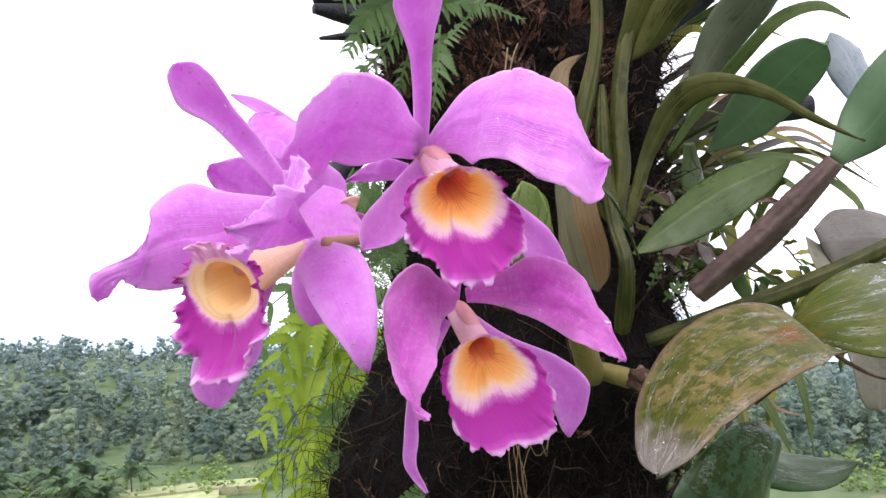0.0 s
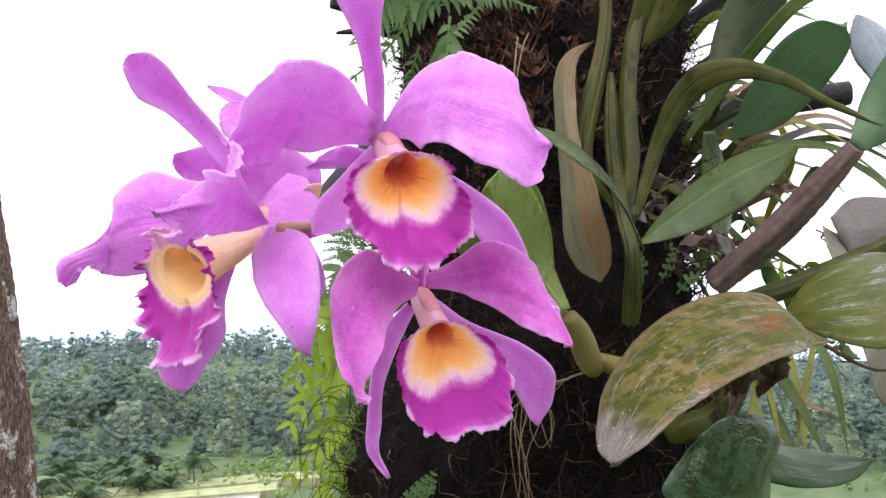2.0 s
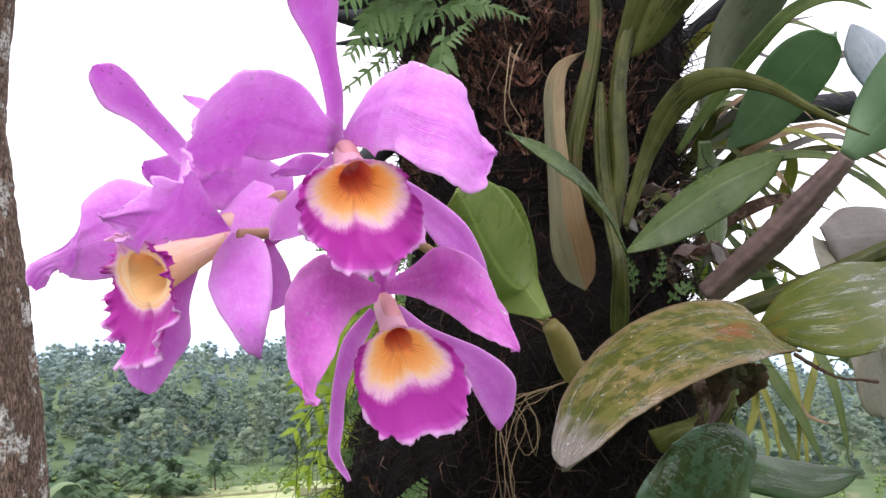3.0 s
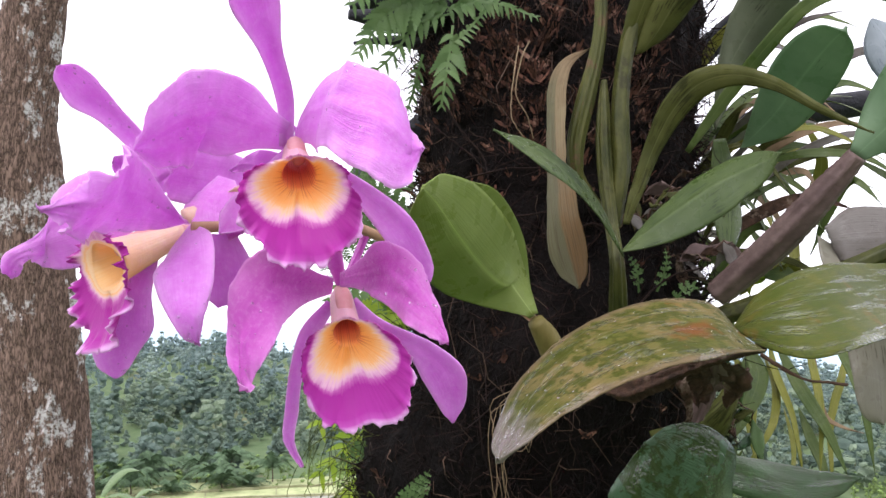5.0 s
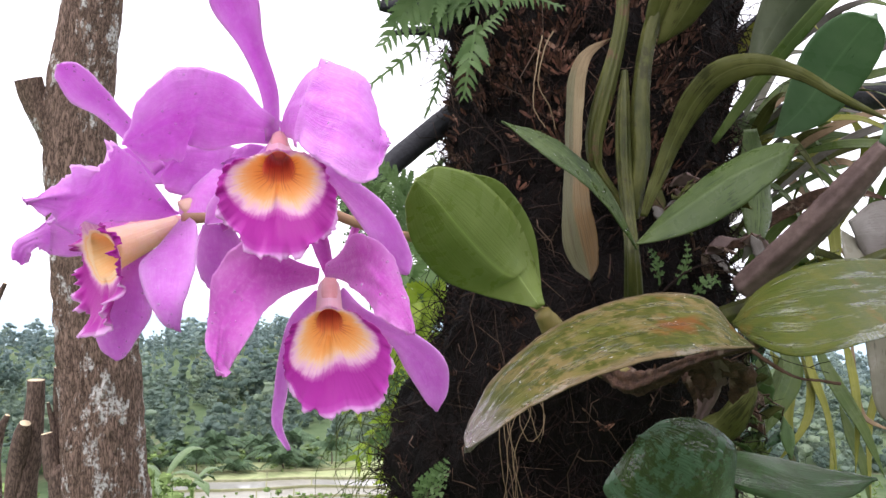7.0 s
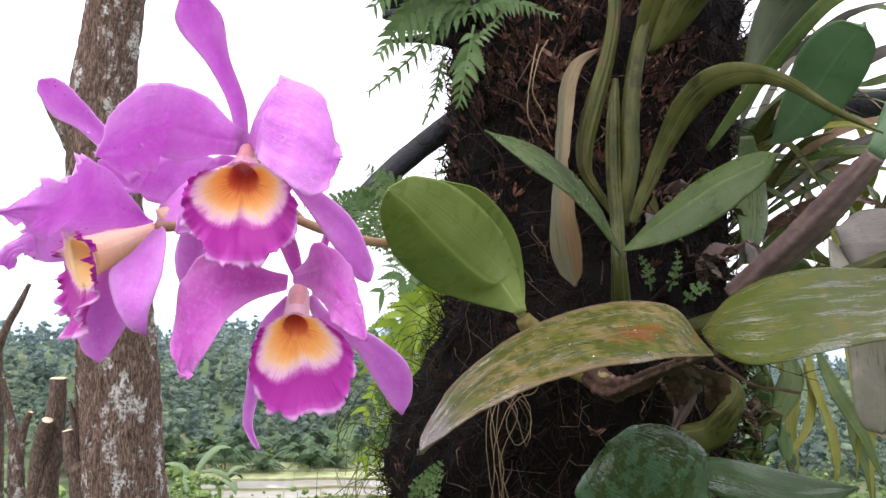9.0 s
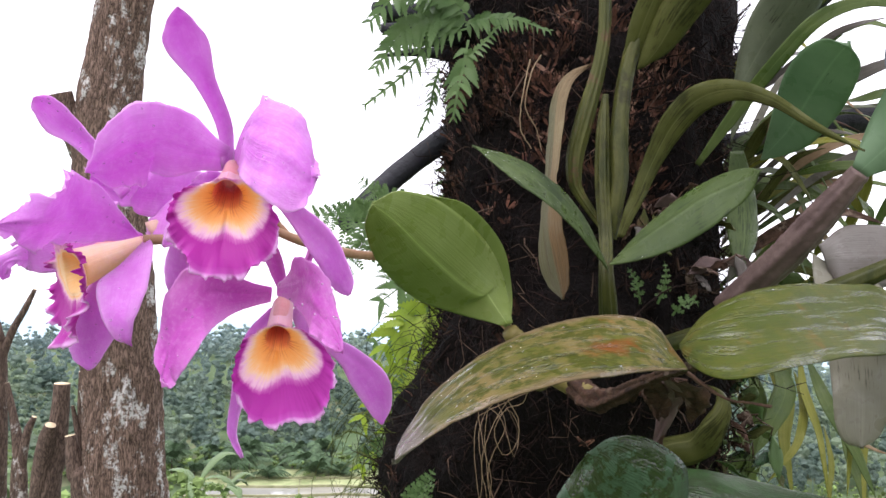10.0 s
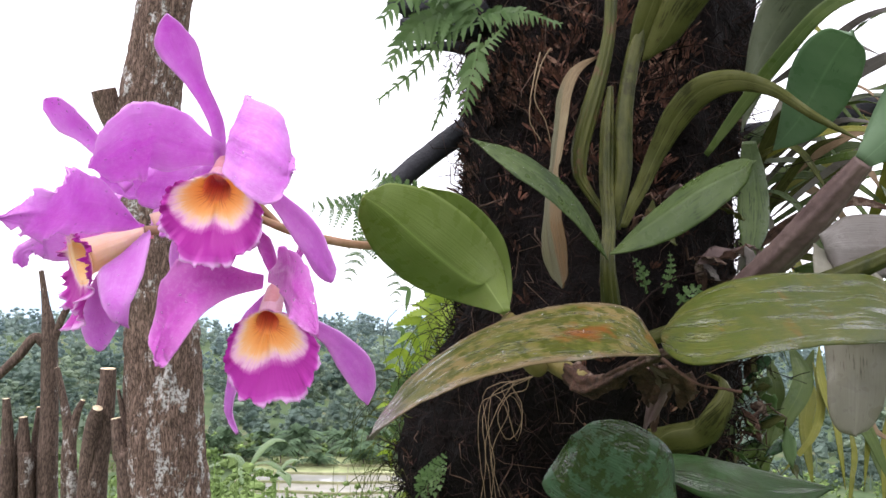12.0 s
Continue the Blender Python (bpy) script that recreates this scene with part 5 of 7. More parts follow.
blade("sepal", [((-0.0524, 0.3784, 1.5659), (0.0033, -0.0002, 0.0024), -0.0002),
    ((-0.0661, 0.3737, 1.5840), (0.0048, -0.0002, 0.0030), 0.0031),
    ((-0.0769, 0.3654, 1.5967), (0.0053, -0.0003, 0.0038), 0.0041),
    ((-0.0854, 0.3576, 1.6050), (0.0081, -0.0015, 0.0055), 0.0042),
    ((-0.0891, 0.3514, 1.6120), (0.0065, 0.0002, 0.0038), 0.0029),
    ((-0.0913, 0.3485, 1.6154), (0.0038, -0.0001, 0.0014), -0.0005)], PETAL, fc, "", 0.0010, 0.001, 2, 0.0, 16, 13, 34)
blade("sepal", [((-0.0429, 0.3856, 1.5433), (0.0014, -0.0024, -0.0003), -0.0003),
    ((-0.0385, 0.3748, 1.5359), (0.0095, -0.0039, 0.0044), 0.0010),
    ((-0.0309, 0.3625, 1.5300), (0.0131, -0.0031, 0.0055), 0.0020),
    ((-0.0255, 0.3519, 1.5230), (0.0139, -0.0006, 0.0027), 0.0020),
    ((-0.0223, 0.3443, 1.5147), (0.0130, 0.0028, -0.0006), 0.0019),
    ((-0.0187, 0.3383, 1.5057), (0.0105, 0.0028, -0.0004), 0.0025),
    ((-0.0152, 0.3349, 1.4973), (0.0067, 0.0026, 0.0005), 0.0029),
    ((-0.0129, 0.3365, 1.4895), (0.0028, 0.0026, 0.0016), 0.0020),
    ((-0.0131, 0.3419, 1.4855), (-0.0002, 0.0006, 0.0001), 0.0007)], PETAL, fc, "", 0.0010, 0.001, 2, 0.0, 17, 15, 34, blunt=0.0)
blade("sepal", [((-0.0587, 0.3810, 1.5286), (0.0028, 0.0007, -0.0007), 0.0003),
    ((-0.0743, 0.3896, 1.5111), (0.0090, 0.0021, -0.0014), 0.0023),
    ((-0.0836, 0.3976, 1.4921), (0.0146, 0.0032, 0.0002), 0.0041),
    ((-0.0905, 0.4016, 1.4778), (0.0110, 0.0023, 0.0009), 0.0033),
    ((-0.0918, 0.4044, 1.4664), (0.0052, 0.0011, 0.0001), 0.0006)], PETAL, fc, "", 0.0010, 0.001, 2, 0.0, 18, 15, 34)
lip((-0.0470, 0.3890, 1.5400), (-0.0773, 0.3684, 1.5212), C_R, C_U, C_F,
    (0.0120, 0.0122, 0.0128, 0.0130, 0.0125, 0.0115, 0.0105, 0.0112, 0.0122, 0.0125, 0.0125, 0.0122),
    (0.0210, 0.0210, 0.0212, 0.0218, 0.0228, 0.0245, 0.0274, 0.0305, 0.0340, 0.0370, 0.0400, 0.0405, 0.0390, 0.0375, 0.0350, 0.0310, 0.0265, 0.0238, 0.0228, 0.0222, 0.0218, 0.0215, 0.0212, 0.0210),
    (0.0178, 0.0178, 0.0182, 0.0192, 0.0209, 0.0225, 0.0220, 0.0207, 0.0195, 0.0180, 0.0170, 0.0160, 0.0150, 0.0160, 0.0170, 0.0180, 0.0190, 0.0195, 0.0195, 0.0190, 0.0187, 0.0184, 0.0182, 0.0180), fc, "crimped purple lip with a cream and yellow throat", 0.40, 0.0042, 12, 23, TUBE, 0.002, 0.05, 0.36, 0.005, LIP_PALE)

fd = tube("flower", [(-0.0341, 0.4144, 1.5585), (-0.0440, 0.4085, 1.5541), (-0.0533, 0.4009, 1.5480)], [0.004, 0.0055, 0.006], TUBE, orchid, "fourth bloom turned away behind the others", 12, 16)
blade("sepal", [((-0.0445, 0.4283, 1.5919), (-0.0029, 0.0002, -0.0029), 0.0000),
    ((-0.0583, 0.4319, 1.6061), (-0.0029, 0.0003, -0.0034), 0.0000),
    ((-0.0773, 0.4375, 1.6209), (-0.0019, 0.0003, -0.0031), 0.0000),
    ((-0.0950, 0.4445, 1.6304), (-0.0006, 0.0001, -0.0014), 0.0000)], PETAL, fd, "", 0.0010, 0.0008, 2, 0.0, 19, 11, 26)
blade("petal", [((-0.0537, 0.4188, 1.5858), (-0.0051, 0.0002, -0.0027), -0.0001),
    ((-0.0637, 0.4225, 1.5993), (-0.0131, 0.0002, -0.0032), 0.0027),
    ((-0.0722, 0.4265, 1.6095), (-0.0093, 0.0003, -0.0034), 0.0026),
    ((-0.0772, 0.4260, 1.6147), (-0.0041, 0.0001, -0.0013), -0.0000)], PETAL, fd, "", 0.0008, 0.002, 3, 0.02, 20, 15, 26)
blade("petal", [((-0.0613, 0.4102, 1.5688), (-0.0015, 0.0004, -0.0041), -0.0000),
    ((-0.0765, 0.4021, 1.5747), (-0.0017, 0.0035, -0.0104), 0.0002),
    ((-0.0867, 0.3975, 1.5752), (0.0005, 0.0027, -0.0073), -0.0022),
    ((-0.0922, 0.3942, 1.5772), (0.0001, 0.0014, -0.0045), -0.0006)], PETAL, fd, "", 0.0008, 0.003, 4, 0.02, 21, 15, 26)
blade("petal", [((-0.0348, 0.4082, 1.5710), (0.0047, 0.0002, -0.0015), 0.0005),
    ((-0.0375, 0.4052, 1.5599), (0.0136, 0.0002, -0.0014), 0.0037),
    ((-0.0370, 0.4022, 1.5489), (0.0197, 0.0003, -0.0019), 0.0042),
    ((-0.0362, 0.3982, 1.5428), (0.0159, 0.0007, -0.0007), 0.0020)], PETAL, fd, "", 0.0008, 0.002, 3, 0.02, 22, 15, 26)
blade("petal", [((-0.0626, 0.4048, 1.5955), (0.0039, 0.0011, -0.0010), -0.0000),
    ((-0.0604, 0.4046, 1.5863), (0.0070, 0.0021, -0.0007), 0.0018),
    ((-0.0590, 0.4054, 1.5783), (0.0059, 0.0021, -0.0005), 0.0021),
    ((-0.0583, 0.4069, 1.5721), (0.0028, 0.0010, -0.0002), 0.0010)], PETAL, fd, "", 0.0008, 0.002, 3, 0.02, 25, 15, 26)
blade("petal", [((-0.036, 0.462, 1.578), (0.000, 0.000, 0.006), 0.0), ((-0.042, 0.4515, 1.577), (0.002, 0.0, 0.012), -0.001), ((-0.049, 0.425, 1.575), (0.004, 0.0, 0.015), -0.002), ((-0.055, 0.402, 1.573), (0.005, 0.0, 0.015), -0.001), ((-0.058, 0.392, 1.571), (0.004, 0.0, 0.010), 0.0)], PETAL, fd, "", 0.0008, 0.003, 3, 0.02, 26, 19, 50, blunt=0.8)
blade("sepal", [((-0.0420, 0.4178, 1.5425), (0.0090, 0.0001, -0.0002), 0.0000),
    ((-0.0425, 0.4242, 1.5274), (0.0165, 0.0002, -0.0018), 0.0024),
    ((-0.0440, 0.4316, 1.5125), (0.0145, 0.0012, -0.0010), 0.0019),
    ((-0.0517, 0.4369, 1.5038), (0.0028, 0.0005, -0.0001), 0.0003)], PETAL, fd, "", 0.0010, 0.001, 2, 0.0, 23, 13, 26)

blade("lip", [((-0.0460, 0.4050, 1.5500), (-0.0004, 0.0002, -0.0012), 0.0), ((-0.0390, 0.4050, 1.5540), (-0.0018, 0.0006, -0.0040), 0.002),
    ((-0.0310, 0.4050, 1.5590), (-0.0028, 0.0010, -0.0062), 0.003), ((-0.0230, 0.4060, 1.5610), (-0.0020, 0.0010, -0.0055), 0.002)], TUBE, fd, "tan rolled lip seen from behind", 0.0008, 0.001, 3, 0.0, 27, 13, 26, blunt=0.3)
blade("lip", [((-0.0330, 0.4080, 1.5395), (0.0010, 0.0, -0.0022), 0.0), ((-0.0285, 0.4080, 1.5450), (0.0038, 0.0, -0.0036), 0.001),
    ((-0.0235, 0.4080, 1.5515), (0.0045, 0.0, -0.0040), 0.002), ((-0.0200, 0.4080, 1.5570), (0.0034, 0.0, -0.0022), 0.001)], PETAL_DEEP, fd, "", 0.0008, 0.0022, 5, 0.0, 28, 15, 30, blunt=0.4)

# flower stalk from between the young leaves
tube("peduncle", [(0.118, 0.632, 1.494), (0.085, 0.642, 1.518), (0.050, 0.61, 1.538), (0.0354, 0.55, 1.5468), (0.036, 0.49, 1.5445), (0.032, 0.43, 1.5455), (0.020, 0.402, 1.552)], [0.0035, 0.0034, 0.0033, 0.0032, 0.003, 0.0028, 0.0022], STALK, orchid, "brownish green flower stalk", 10, 40)
tube("pedicel", [(0.026, 0.418, 1.549), (0.018, 0.402, 1.563), (0.0115, 0.386, 1.580)], [0.0024, 0.0024, 0.003], STALK, orchid, "", 9, 14)
tube("pedicel", [(0.033, 0.44, 1.545), (0.026, 0.442, 1.530), (0.0221, 0.430, 1.513)], [0.0024, 0.0024, 0.003], PETAL_DEEP, orchid, "pink stalk of the lower bloom", 9, 14)
tube("pedicel", [(0.022, 0.405, 1.551), (0.000, 0.405, 1.548), (-0.020, 0.388, 1.543), (-0.0335, 0.372, 1.540)], [0.0024, 0.0024, 0.0026, 0.003], STALK, orchid, "", 9, 18)
tube("pedicel", [(0.012, 0.407, 1.552), (-0.010, 0.430, 1.556), (-0.0341, 0.4144, 1.5585)], [0.0022, 0.0024, 0.003], STALK, orchid, "", 9, 16)

blade("leaf", [((0.1117, 0.6257, 1.5023), (-0.0036, -0.0023, -0.0013), -0.0001),
    ((0.0861, 0.6296, 1.5257), (-0.0177, -0.0123, -0.0156), 0.0174),
    ((0.0711, 0.5918, 1.5438), (-0.0268, -0.0027, -0.0231), 0.0156),
    ((0.0601, 0.5352, 1.5623), (-0.0222, 0.0017, -0.0232), 0.0139),
    ((0.0566, 0.4928, 1.5718), (-0.0111, -0.0029, -0.0150), 0.0087),
    ((0.0586, 0.4667, 1.5732), (-0.0037, -0.0009, -0.0062), 0.0008)], LEAF_YOUNG, orchid, "broad young yellow-green leaf with a pale midrib", 0.0016, 0.001, 2, 0.03, 31, 27, 50, fold=0.85)
blade("leaf", [((0.1105, 0.6319, 1.5005), (-0.0022, -0.0007, -0.0008), 0.0005),
    ((0.0891, 0.6565, 1.5250), (-0.0183, -0.0039, -0.0031), 0.0073),
    ((0.0791, 0.6312, 1.5568), (-0.0244, -0.0085, -0.0082), 0.0047),
    ((0.0760, 0.5694, 1.5762), (-0.0165, -0.0106, -0.0112), -0.0001),
    ((0.0699, 0.5391, 1.5903), (-0.0049, -0.0016, -0.0027), -0.0015)], LEAF_YOUNG, orchid, "broad young yellow-green leaf behind its twin", 0.0016, 0.001, 2, 0.03, 32, 25, 46, fold=0.85)
tube("pseudobulb", [(0.1340, 0.660, 1.455), (0.130, 0.650, 1.463), (0.121, 0.634, 1.485), (0.1135, 0.6247, 1.4975)], [0.0075, 0.010, 0.0095, 0.0065], BULB_TAN, orchid, "swollen yellow-tan pseudobulb in a papery sheath", 14, 18, 0.03)

# ---- the two olive leaves in front ----
front = thing("orchid_plant", "orchid with two broad olive leaves flecked with algae and wet", "orchid", (0.20, 0.75, 1.43), "orchids on the trunk")
blade("leaf", [((0.2459, 0.4821, 1.4806), (-0.0005, -0.0029, 0.0004), -0.0002),
    ((0.2372, 0.4900, 1.4848), (-0.0019, -0.0213, -0.0046), 0.0005),
    ((0.2249, 0.4859, 1.4933), (0.0003, -0.0320, -0.0135), 0.0010),
    ((0.2049, 0.4699, 1.4941), (0.0069, -0.0359, -0.0157), 0.0009),
    ((0.1828, 0.4530, 1.4899), (0.0122, -0.0363, -0.0142), 0.0015),
    ((0.1616, 0.4362, 1.4822), (0.0145, -0.0340, -0.0115), 0.0021),
    ((0.1425, 0.4201, 1.4720), (0.0146, -0.0297, -0.0081), 0.0016),
    ((0.1276, 0.4071, 1.4598), (0.0126, -0.0241, -0.0040), 0.0006),
    ((0.1178, 0.3953, 1.4483), (0.0101, -0.0184, -0.0002), -0.0008),
    ((0.1117, 0.3874, 1.4385), (0.0060, -0.0108, 0.0014), -0.0009),
    ((0.1099, 0.3835, 1.4335), (-0.0000, 0.0002, -0.0000), -0.0003)], LEAF_OLIVE, front, "broad arching olive leaf mottled green and rust", 0.0018, 0.0012, 2, 0.02, 33, 21, 60, blunt=0.0)
blade("leaf", [((0.2419, 0.5462, 1.4914), (-0.0005, -0.0032, -0.0002), 0.0001),
    ((0.2530, 0.5238, 1.4972), (-0.0044, -0.0270, -0.0156), -0.0009),
    ((0.2743, 0.5161, 1.5018), (-0.0086, -0.0430, -0.0259), -0.0011),
    ((0.3016, 0.5353, 1.5076), (-0.0091, -0.0500, -0.0266), 0.0000),
    ((0.3265, 0.5669, 1.5115), (-0.0088, -0.0506, -0.0255), 0.0019),
    ((0.3517, 0.6026, 1.5142), (-0.0081, -0.0466, -0.0251), 0.0030),
    ((0.3771, 0.6390, 1.5154), (-0.0071, -0.0407, -0.0247), 0.0014),
    ((0.4021, 0.6757, 1.5103), (-0.0081, -0.0275, -0.0187), 0.0004),
    ((0.4265, 0.7112, 1.5022), (-0.0107, -0.0098, -0.0102), 0.0000)], LEAF_OLIVE2, front, "broad olive green leaf beaded with rain", 0.0018, 0.0012, 2, 0.03, 34, 21, 50, blunt=0.35)
tube("pseudobulb", [(0.1287, 0.6794, 1.4648), (0.1468, 0.6652, 1.4589), (0.1641, 0.6507, 1.4538), (0.1763, 0.6342, 1.4503)], [0.005, 0.0075, 0.008, 0.007], BULB_TAN, front, "pale swollen pseudobulb under the leaf", 16, 24, 0.03)
tube("husk", [(0.1631, 0.6481, 1.4553), (0.1793, 0.6303, 1.4469), (0.1975, 0.6098, 1.4531), (0.2158, 0.5781, 1.4648), (0.2385, 0.5374, 1.4768), (0.2510, 0.5074, 1.4815)], [0.0112, 0.0098, 0.0075, 0.0050, 0.0040, 0.003], HUSK, front, "torn brown husks round the bulb", 24, 60, 0.16, ridges=5, groove=0.35)
for k, (path, half) in enumerate([([(0.2212, 0.5635, 1.4717), (0.2265, 0.5878, 1.4610), (0.2293, 0.6006, 1.4502), (0.2265, 0.6112, 1.4389)], 0.009), ([(0.2331, 0.5572, 1.4727), (0.2378, 0.5922, 1.4594), (0.2342, 0.6136, 1.4454), (0.2237, 0.6228, 1.4166)], 0.007), ([(0.2394, 0.5489, 1.4716), (0.2479, 0.5850, 1.4626), (0.2543, 0.6099, 1.4513), (0.2493, 0.6307, 1.4367)], 0.010), ([(0.1884, 0.6285, 1.4450), (0.2001, 0.6221, 1.4464), (0.2087, 0.6030, 1.4568), (0.2144, 0.5828, 1.4664)], 0.006)]):
    p = glide(path, np.linspace(0, 1, 6))
    blade("leaf_sheath", [(tuple(p[i]), (half * (0.5, 0.9, 1, 0.9, 0.7, 0.3)[i], 0.002 * math.sin(3 * i + k), half * 0.4 * math.cos(2.3 * i + k)), 0.3 * half) for i in range(6)], (HUSK, SHEATH, HUSK, HUSK)[k], front, "torn papery sheath", 0.0006, 0.004, 5, 0.2, 70 + k, 13, 26, jag=0.12)
blade("leaf_sheath", [((0.2300, 0.6319, 1.4627), (0.0171, -0.0046, 0.0035), -0.0070),
    ((0.2308, 0.6389, 1.4473), (0.0137, -0.0003, 0.0010), -0.0054),
    ((0.2297, 0.6559, 1.4326), (0.0052, 0.0019, 0.0002), 0.0012),
    ((0.2258, 0.6670, 1.4111), (0.0021, 0.0008, 0.0001), 0.0006)], HUSK, front, "grey dry sheath", 0.0010, 0.003, 3, 0.0, 53, 11, 24)
blade("leaf", [((0.2138, 0.8014, 1.3846), (0.0055, 0.0003, -0.0103), 0.0015),
    ((0.2322, 0.8002, 1.3867), (0.0059, -0.0075, -0.0117), -0.0166),
    ((0.2591, 0.7988, 1.3960), (0.0017, -0.0089, -0.0131), -0.0124),
    ((0.2766, 0.7874, 1.4171), (0.0014, -0.0034, -0.0163), -0.0165),
    ((0.2795, 0.7864, 1.4419), (0.0070, -0.0021, -0.0071), -0.0038),
    ((0.2624, 0.7951, 1.4521), (0.0025, 0.0010, -0.0010), -0.0000)], LEAF_ARCH, front, "curled olive leaf like a bowl", 0.0014, 0.0015, 2, 0.0, 54, 13, 34)
tube("old_stalk", [(0.2460, 0.4939, 1.4779), (0.2572, 0.4920, 1.4699), (0.2681, 0.4898, 1.4642), (0.2801, 0.4926, 1.4628), (0.2906, 0.4950, 1.4614)], [0.0015, 0.0011, 0.0008, 0.0008, 0.0010], TWIG, front, "withered brown flower stalk", 8, 30, 0.25)

# ---- the clump of narrow leaves and canes ----
clump = thing("orchid_plant", "clump of orchid canes with narrow green leaves against the trunk", "orchid", (0.18, 0.76, 1.49), "orchids on the trunk")
blade("leaf", [((0.1806, 0.6861, 1.5545), (-0.0031, -0.0062, 0.0036), 0.0013),
    ((0.1733, 0.6726, 1.5691), (-0.0034, -0.0146, -0.0002), 0.0005),
    ((0.1646, 0.6590, 1.5840), (-0.0038, -0.0211, -0.0036), 0.0001),
    ((0.1523, 0.6452, 1.5988), (-0.0044, -0.0241, -0.0064), 0.0007),
    ((0.1379, 0.6321, 1.6116), (-0.0045, -0.0231, -0.0084), 0.0010),
    ((0.1220, 0.6204, 1.6228), (-0.0036, -0.0183, -0.0087), 0.0008),
    ((0.1046, 0.6113, 1.6331), (-0.0023, -0.0106, -0.0056), 0.0006),
    ((0.0858, 0.6039, 1.6417), (-0.0010, -0.0019, -0.0002), 0.0002)], LEAF, clump, "narrow green leaf with a sharp tip", 0.0016, 0.001, 2, 0.05, 35, 13, 36, blunt=0.0)
blade("leaf", [((0.1831, 0.7107, 1.5568), (-0.0001, -0.0037, -0.0005), -0.0002),
    ((0.2005, 0.7090, 1.5679), (0.0015, -0.0097, -0.0093), -0.0016),
    ((0.2209, 0.7058, 1.5807), (0.0026, -0.0141, -0.0169), -0.0031),
    ((0.2429, 0.6996, 1.5941), (0.0023, -0.0159, -0.0217), -0.0044),
    ((0.2637, 0.6896, 1.6060), (0.0004, -0.0151, -0.0222), -0.0053),
    ((0.2817, 0.6784, 1.6151), (0.0001, -0.0103, -0.0179), -0.0035),
    ((0.2940, 0.6655, 1.6215), (0.0003, -0.0049, -0.0102), -0.0011),
    ((0.3003, 0.6518, 1.6260), (-0.0000, -0.0004, -0.0001), 0.0009)], LEAF, clump, "green leaf with dark blotches and water drops", 0.0016, 0.001, 2, 0.05, 36, 21, 40, fold=0.6, blunt=0.0)
blade("leaf", [((0.1603, 0.7663, 1.7594), (0.0001, 0.0018, 0.0004), 0.0003),
    ((0.1415, 0.7611, 1.7471), (0.0027, -0.0042, -0.0057), 0.0024),
    ((0.1316, 0.7545, 1.7288), (0.0066, -0.0101, -0.0096), 0.0027),
    ((0.1280, 0.7478, 1.7034), (0.0084, -0.0143, -0.0108), 0.0017),
    ((0.1271, 0.7377, 1.6747), (0.0085, -0.0167, -0.0110), 0.0009),
    ((0.1281, 0.7221, 1.6464), (0.0099, -0.0203, -0.0084), 0.0006),
    ((0.1301, 0.7048, 1.6183), (0.0121, -0.0237, -0.0045), 0.0008),
    ((0.1328, 0.6937, 1.5874), (0.0145, -0.0240, -0.0014), 0.0016),
    ((0.1369, 0.6904, 1.5606), (0.0155, -0.0237, 0.0006), -0.0003),
    ((0.1419, 0.6891, 1.5379), (0.0114, -0.0177, 0.0014), -0.0015),
    ((0.1457, 0.6852, 1.5250), (0.0001, -0.0016, -0.0000), -0.0009)], LEAF_DRY, clump, "withered straw-brown leaf hanging from its cane", 0.0008, 0.0022, 2, 0.0, 37, 23, 60, jag=0.02, fold=0.7, blunt=0.0)
blade("leaf", [((0.1890, 0.7480, 1.5860), (-0.0030, -0.0012, 0.0004), 0.0000),
    ((0.1958, 0.7540, 1.6070), (-0.0050, -0.0020, 0.0018), 0.0010),
    ((0.2041, 0.7611, 1.6282), (-0.0061, -0.0026, 0.0031), 0.0017),
    ((0.2158, 0.7662, 1.6588), (-0.0072, -0.0043, 0.0044), 0.0020),
    ((0.2333, 0.7622, 1.6918), (-0.0091, -0.0056, 0.0079), 0.0020),
    ((0.2563, 0.7565, 1.7147), (-0.0070, -0.0041, 0.0107), 0.0027),
    ((0.2852, 0.7458, 1.7190), (-0.0024, -0.0014, 0.0099), 0.0028),
    ((0.3164, 0.7262, 1.7028), (-0.0003, -0.0003, 0.0068), 0.0018),
    ((0.3460, 0.7054, 1.6734), (0.0000, -0.0005, 0.0044), 0.0017),
    ((0.3781, 0.6842, 1.6455), (-0.0002, -0.0002, 0.0004), 0.0000)], LEAF_ARCH, clump, "long arching olive leaf", 0.0018, 0.001, 2, 0.06, 38, 11, 50, blunt=0.0)
tube("cane", [(0.1796, 0.757, 1.490), (0.1800, 0.740, 1.513), (0.1790, 0.722, 1.549), (0.1760, 0.745, 1.5855), (0.1721, 0.753, 1.628), (0.1709, 0.755, 1.660), (0.1712, 0.755, 1.692), (0.1725, 0.757, 1.724)], [0.0075, 0.0090, 0.0070, 0.0066, 0.0076, 0.0078, 0.0066, 0.0030], CANE_GREEN, clump, "grooved olive cane flushed red at its joint", 36, 60, 0.02, ridges=8, groove=0.26)
tube("cane", [(0.1760, 0.760, 1.590), (0.1500, 0.757, 1.628), (0.1449, 0.755, 1.6444), (0.1460, 0.755, 1.668), (0.1546, 0.755, 1.7033), (0.1654, 0.756, 1.7464), (0.1704, 0.757, 1.7791), (0.1712, 0.758, 1.812), (0.170, 0.760, 1.87)], [0.0030, 0.0052, 0.0075, 0.0090, 0.0092, 0.0072, 0.0064, 0.0062, 0.0058], BULB, clump, "ribbed brownish green cane", 36, 60, 0.02, ridges=9, groove=0.26)
